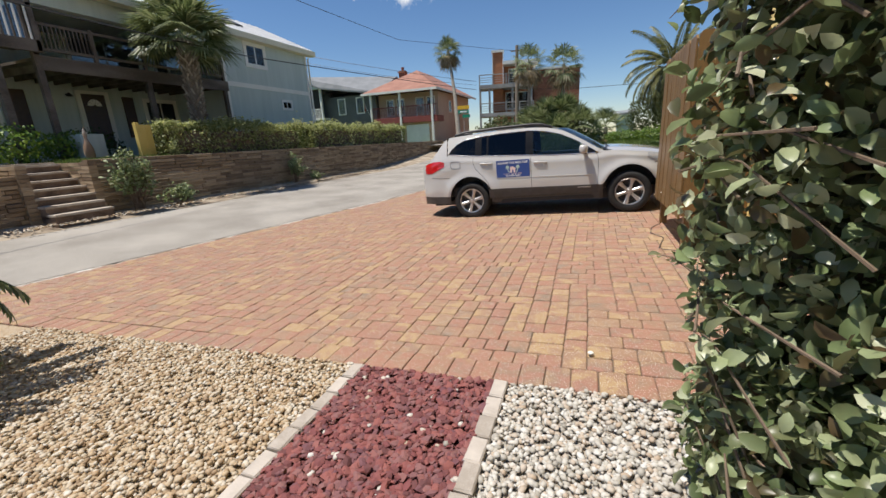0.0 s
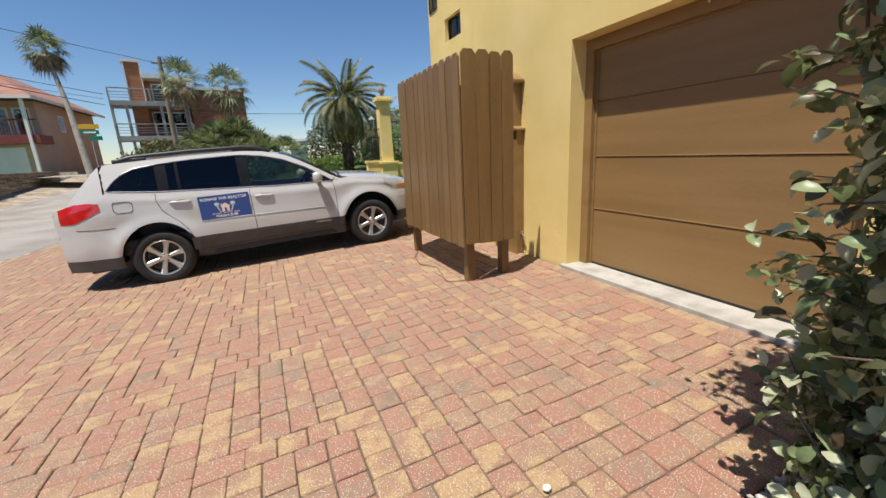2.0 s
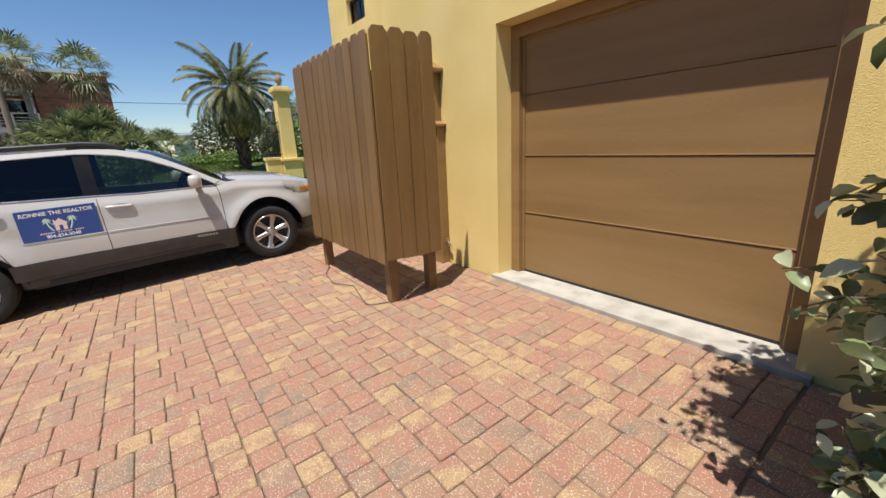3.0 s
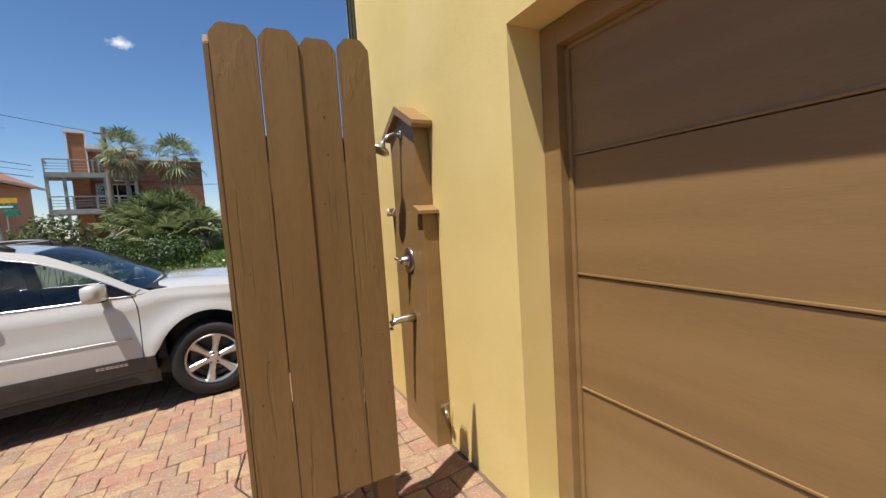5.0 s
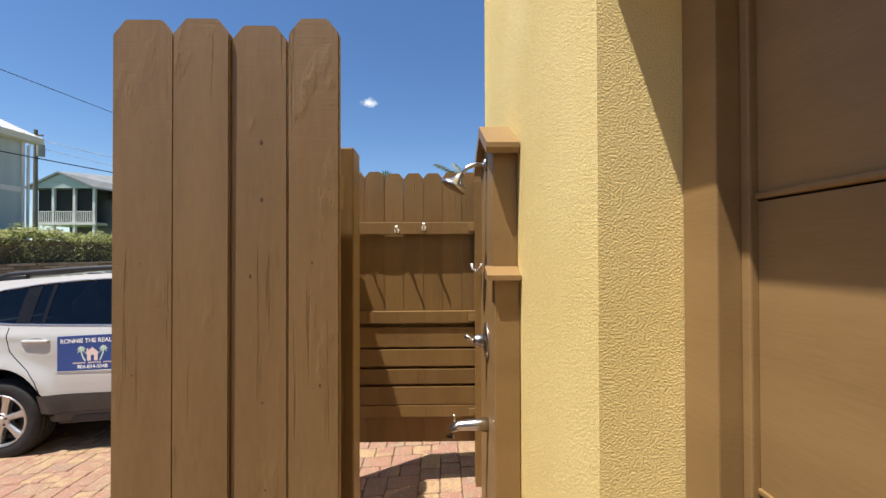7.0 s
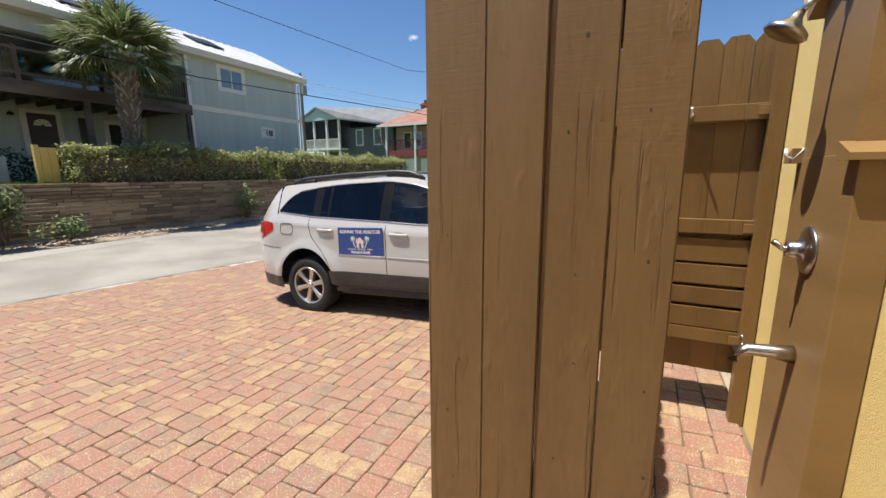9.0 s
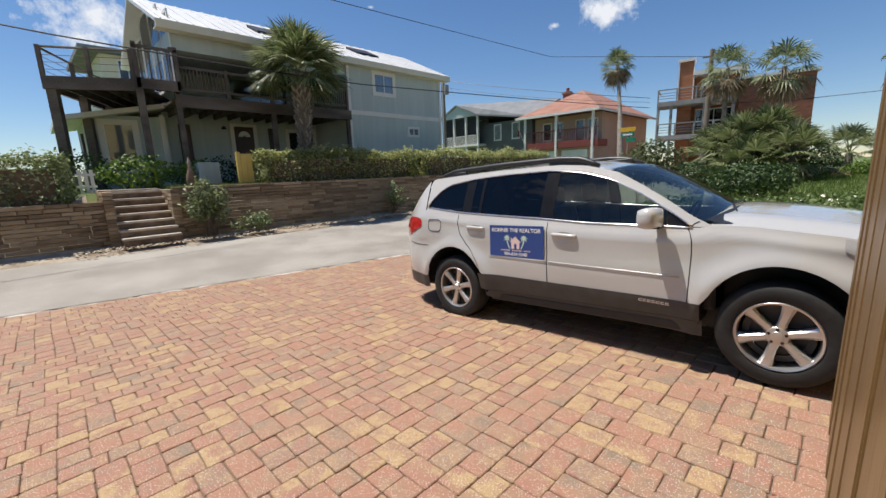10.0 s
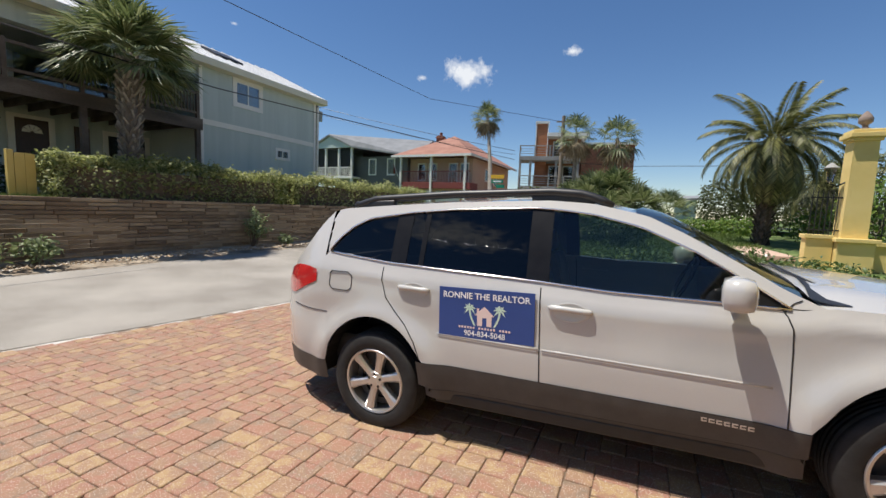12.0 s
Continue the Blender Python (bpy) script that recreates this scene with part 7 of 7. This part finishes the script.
M_WALLSTONE = shade("stacked_wall_block", [(0.10, 0.065, 0.04), (0.19, 0.13, 0.08), (0.28, 0.20, 0.125), (0.36, 0.27, 0.175), (0.15, 0.10, 0.063)], 0.92, scale=3, fine=45, bump=0.55, island=0.55, depth=0.012)


def stones(name, label, n, area, size, material, seed, flat=0.6, angular=0.25, keep=None, level=1):
    """Thousands of loose stones, each an uneven little solid."""
    rng = np.random.default_rng(seed)
    bm = bmesh.new()
    bmesh.ops.create_icosphere(bm, subdivisions=level, radius=0.5)
    base = np.array([v.co[:] for v in bm.verts])
    faces = np.array([[v.index for v in f.verts] for f in bm.faces])
    bm.free()
    shapes = [base * (1 + angular * rng.normal(size=(len(base), 1))) for _ in range(24)]
    V, F = [], []
    k = 0
    while k < n:
        x, y = rng.uniform(area[0], area[1]), rng.uniform(area[2], area[3])
        if keep is not None and not keep(x, y):
            n -= 1
            continue
        s = size * rng.uniform(0.6, 1.35)
        q = Euler((rng.uniform(-0.5, 0.5), rng.uniform(-0.5, 0.5), rng.uniform(0, 6.28))).to_matrix()
        m = np.array(q) @ np.diag((s * rng.uniform(1.0, 1.5), s, s * flat))
        z = 0.03 + 0.045 * x - 0.012 + rng.uniform(0, 0.018)
        V.append(shapes[rng.integers(24)] @ m.T + np.array((x, y, z)))
        F.append(faces + len(base) * k)
        k += 1
    V, F = np.concatenate(V), np.concatenate(F)
    me = bpy.data.meshes.new(name)
    me.from_pydata(V.tolist(), [], F.tolist())
    me.materials.append(material)
    me.polygons.foreach_set("use_smooth", [angular < 0.2] * len(me.polygons))
    return tagged(new(name, me), label, "gravel", kind="stuff")


def bed(name, x0, x1, y0, y1, material, label):
    bm = bmesh.new()
    sheet(bm, [[(x0 + (x1 - x0) * i / 10, y, 0.03 + 0.045 * (x0 + (x1 - x0) * i / 10) - 0.022) for i in range(11)] for y in (y0, (y0 + y1) / 2, y1)])
    return tagged(mesh_object(name, bm, material), label, "ground", kind="structure")


EDGE_Y = 2.03
M_BED_TAN = shade("tan_gravel_bed", [(0.25, 0.17, 0.10), (0.40, 0.285, 0.165), (0.45, 0.38, 0.28), (0.34, 0.225, 0.125), (0.52, 0.46, 0.37)], 0.85, scale=38, fine=160, bump=1.0, depth=0.02)
M_BED_WHITE = shade("white_gravel_bed", [(0.30, 0.275, 0.235), (0.43, 0.40, 0.35), (0.38, 0.29, 0.21), (0.55, 0.53, 0.49)], 0.85, scale=38, fine=160, bump=1.0, depth=0.02)
M_BED_RED = shade("red_chip_bed", [(0.10, 0.035, 0.035), (0.17, 0.05, 0.05), (0.23, 0.075, 0.065)], 0.9, scale=30, fine=160, bump=1.0, depth=0.02)
bed("gravel_bed_1", -7.2, -1.42, -3, EDGE_Y, M_BED_TAN, "bed of the tan gravel")
bed("gravel_bed_2", -1.42, -0.4, -3, EDGE_Y, M_BED_RED, "bed of the red lava stone")
bed("gravel_bed_3", -0.4, 2.06, -3, EDGE_Y, M_BED_WHITE, "bed of the white gravel")
stones("tan_gravel", "tan and cream river pebbles in the garden bed", 18500, (-5.2, -1.45, 0.45, EDGE_Y), 0.026, M_PEB_TAN, 91, 0.7, 0.13)
stones("white_gravel", "white and grey river pebbles in the garden bed", 10200, (-0.38, 2.05, 0.55, EDGE_Y), 0.027, M_PEB_WHITE, 92, 0.7, 0.12)
stones("red_lava_rock", "dark red lava rock chips between the edgings", 3000, (-1.36, -0.46, 0.6, EDGE_Y - 0.01), 0.038, M_PEB_RED, 93, 0.55, 0.22)
stones("stray_gravel", "pale stray pebbles among the red chips", 60, (-1.36, -0.46, 0.6, EDGE_Y), 0.03, M_PEB_WHITE, 94, 0.7, 0.1)
stones("verge_gravel", "pale shell grit and litter on the verge", 2600, (-12.2, -10.9, 4.5, 20), 0.045, M_PEB_TAN, 95, 0.5, 0.2, level=1).location = (0, 0, 0.48)


def block_mesh(name, w, l, h, chamfer, rnd, rough=0.0):
    """A laid block: top face drawn in by the chamfer, no underside."""
    j = lambda a: a + rnd.uniform(-rough, rough)
    x, y, c = w / 2, l / 2, chamfer
    v = [(j(-x), j(-y), -h), (j(x), j(-y), -h), (j(x), j(y), -h), (j(-x), j(y), -h), (j(-x), j(-y), -c), (j(x), j(-y), -c), (j(x), j(y), -c), (j(-x), j(y), -c), (j(-x + c), j(-y + c), 0), (j(x - c), j(-y + c), 0), (j(x - c), j(y - c), 0), (j(-x + c), j(y - c), 0)]
    f = [(8, 9, 10, 11)]
    for a in (0, 4):
        for i in range(4):
            f.append((a + i, a + (i + 1) % 4, a + 4 + (i + 1) % 4, a + 4 + i))
    return v, f


def piece_mesh(name, vf, material):
    me = bpy.data.meshes.new(name)
    me.from_pydata(vf[0], [], vf[1])
    me.materials.append(material)
    return me


# edging blocks along the red chips
rnd = random.Random(3)
for xe, nm in ((-1.40, "left"), (-0.43, "right")):
    ed = empty("edging", pose(xe, 1.0, 0.03 + 0.045 * xe), "grey tumbled concrete edging blocks beside the red chips", "edging", "garden edgings")
    y = EDGE_Y - 0.004
    meshes = [piece_mesh("block", block_mesh("block", 0.085, 0.155, 0.08, 0.008, rnd, 0.003), M_EDGING) for _ in range(5)]
    while y > -1.2:
        b = new("block", rnd.choice(meshes))
        b.parent = ed
        b.location = (rnd.uniform(-0.006, 0.006), y - 0.08 - 1.0, 0.016 + rnd.uniform(-0.003, 0.005))
        b.rotation_euler = (0, rnd.uniform(-0.03, 0.03), rnd.uniform(-0.04, 0.04))
        y -= 0.162

# retaining wall of stacked blocks
rnd = random.Random(12)
for nm, y0, y1, x0, top in (("wall_retaining_1", 6.78, 34.0, -12.2, 1.40), ("wall_retaining_2", -14.0, 5.41, -12.2, 1.12)):
    bm = boxes((x0 - 0.30, x0 - 0.13, y0 + 0.02, y1, -0.15, top - 0.03))
    wall = tagged(mesh_object(nm, bm, M_STEPWOOD), "retaining wall of stacked brown and tan flat blocks", "wall", kind="structure")
    V, F = [], []
    variants = {}
    courses = int((top + 0.1) / 0.094)
    for c in range(courses):
        y = y0 - rnd.uniform(0, 0.3)
        zc = -0.08 + c * (top + 0.08) / courses
        hh = (top + 0.08) / courses - 0.010
        while y < y1:
            ln = rnd.choice((0.4, 0.55, 0.75, 0.95))
            a, b = max(y, y0), min(y + ln - 0.012, y1)
            y += ln
            if b - a < 0.06:
                continue
            off = rnd.uniform(-0.022, 0.018) + 0.05 * (1 - c / courses) * 0.6
            if nm.endswith("1") and a < 15.5 and abs((b - a) - (ln - 0.012)) < 1e-6:
                key = (ln, rnd.randrange(3))
                if key not in variants:
                    vf = block_mesh("block", hh, ln - 0.012, 0.20, 0.012, rnd, 0.004)
                    variants[key] = piece_mesh("block", vf, M_WALLSTONE)
                ob = new("block", variants[key])
                ob.parent = wall
                ob.matrix_basis = pose(x0 + off, (a + b) / 2, zc + hh / 2, 0, 90, 0)
            else:
                v, f = block_mesh("block", hh, b - a, 0.20, 0.012, rnd, 0.004)
                o = len(V)
                V += [(x0 + off + p[2], (a + b) / 2 + p[1], zc + hh / 2 - p[0]) for p in v]
                F += [tuple(i + o for i in q) for q in f]
    tagged(raw_mesh("blocks", V, F, M_WALLSTONE, wall), kind="stuff")
# return of the wall beside the steps
for nm, yy in (("wall_return_1", 6.80), ("wall_return_2", 5.37)):
    V, F = [], []
    for c in range(14):
        x = -12.1
        zc = -0.02 + c * 0.097
        while x > -13.6:
            ln = rnd.choice((0.3, 0.4, 0.5))
            o = len(V)
            for dx, dy, dz in ((0, 0, 0), (-ln + 0.01, 0, 0), (-ln + 0.01, 0.2, 0), (0, 0.2, 0), (0, 0, 0.086), (-ln + 0.01, 0, 0.086), (-ln + 0.01, 0.2, 0.086), (0, 0.2, 0.086)):
                V.append((x + dx, yy - 0.1 + dy + rnd.uniform(-0.008, 0.008), zc + dz))
            F += [tuple(o + i for i in q) for q in ((0, 1, 2, 3), (4, 7, 6, 5), (0, 4, 5, 1), (1, 5, 6, 2), (2, 6, 7, 3), (3, 7, 4, 0))]
            x -= ln
    tagged(raw_mesh(nm, V, F, M_WALLSTONE), "stacked block wall beside the garden steps", "wall", kind="structure")

# pavers: squares and oblongs laid at random on a half-paver grid, a soldier row at the gravel
rnd = random.Random(77)
U, GAP = 0.0745, 0.0036
near = 0
V, F = [], []
slope = math.atan(0.045)
KINDS = ((2, 2), (3, 2), (2, 3), (1, 2), (2, 1), (1, 3), (3, 1), (1, 1))


def tumbled(w, l):
    """A paver with blunted corners and a worn upper edge, no underside."""
    x, y = w / 2, l / 2
    rings = []
    for z, inset, cut in ((-0.05, 0.0, 0.010), (-0.007, 0.0, 0.010), (-0.0015, 0.004, 0.011), (0.0, 0.010, 0.012)):
        a, b = x - inset, y - inset
        rings.append([(px, py, z) for px, py in ((-a + cut, -b), (a - cut, -b), (a, -b + cut), (a, b - cut), (a - cut, b), (-a + cut, b), (-a, b - cut), (-a, -b + cut))])
    wob = [(rnd.uniform(-0.003, 0.003), rnd.uniform(-0.003, 0.003)) for _ in range(8)]
    v = [(q[0] + wob[k][0], q[1] + wob[k][1], q[2]) for ring in rings for k, q in enumerate(ring)]
    f = [(24, 25, 26, 27, 28, 29, 30, 31)]
    for r in range(3):
        f += [(r * 8 + k, r * 8 + (k + 1) % 8, r * 8 + 8 + (k + 1) % 8, r * 8 + 8 + k) for k in range(8)]
    return v, f


pm = {k: [piece_mesh("paver", tumbled(k[0] * U - GAP, k[1] * U - GAP), M_PAVER) for _ in range(5)] for k in KINDS}


def lay(x, y, kind):
    global near
    z = 0.03 + 0.045 * x + rnd.uniform(-0.0025, 0.0025)
    m = Matrix.Translation((x, y, z)) @ Euler((rnd.uniform(-0.010, 0.010), -slope + rnd.uniform(-0.010, 0.010), rnd.uniform(-0.022, 0.022))).to_matrix().to_4x4()
    if -1.75 < x < 0.85 and 2.2 < y < 4.9 and near < 300:
        near += 1
        ob = new("paver", rnd.choice(pm[kind]))
        ob.parent = driveway
        ob.matrix_basis = m
        return
    v, f = tumbled(kind[0] * U - GAP, kind[1] * U - GAP)
    o = len(V)
    V.extend(tuple(m @ Vector(p)) for p in v)
    F.extend(tuple(i + o for i in q) for q in f)


NX, NY = 152, 154
X0, Y0 = 2.04 - NX * U, EDGE_Y + 3 * U
taken = np.zeros((NX, NY), bool)
own = np.zeros((NX + 8, NY), int)
line = np.zeros(NX + 8, int)
laid = 0
for i in range(0, NX, 2):
    x = X0 + (i + 1) * U
    if x > interp(EDGE_Y + 0.1, ROAD_NEAR) + 0.05:
        lay(x, EDGE_Y + 1.5 * U, (2, 3))
for j in range(NY):
    for i in range(NX):
        if taken[i, j]:
            continue
        x, y = X0 + i * U, Y0 + j * U
        if x < interp(y, ROAD_NEAR) + 0.01 or y > (13.5 if x < -3.0 else 11.3):
            taken[i, j] = True
            continue
        run = 0
        while i + run < NX and run < 7 and not taken[i + run, j]:
            run += 1
        first = rnd.choices(((2, 2), (3, 2), (2, 3)), (5, 4, 1.5))[0]
        options = sorted([first] + [k for k in ((2, 2), (3, 2), (2, 3)) if k != first], key=lambda k: line[i + k[0]] >= 3)
        for kind in (*options, (1, 3), (1, 2), (3, 1), (2, 1), (1, 1)):
            a, b = kind
            if a > run or (run < 7 and run - a == 1 and kind != (1, 1)):
                continue
            if j + b <= NY and not taken[i:i + a, j:j + b].any():
                break
        else:
            a, b = kind = (1, 1)
        taken[i:i + a, j:j + b] = True
        laid += 1
        own[i:i + a, j:j + b] = laid
        line[i + 1:i + a] = 0
        back = 0
        while j - 1 - back >= 0 and own[i + a, j - 1 - back] != own[i + a - 1, j - 1 - back]:
            back += 1
        line[i + a] = back + b
        cx, cy = x + a * U / 2, y + b * U / 2
        lay(cx + 0.014 * math.sin(cy * 0.9) + 0.012 * noise.noise((cx * 0.8, cy * 0.8, 1)), cy + 0.014 * math.sin(cx * 1.1) + 0.012 * noise.noise((cx * 0.8, cy * 0.8, 7)), kind)
tagged(raw_mesh("pavers", V, F, M_PAVER, driveway), kind="stuff")
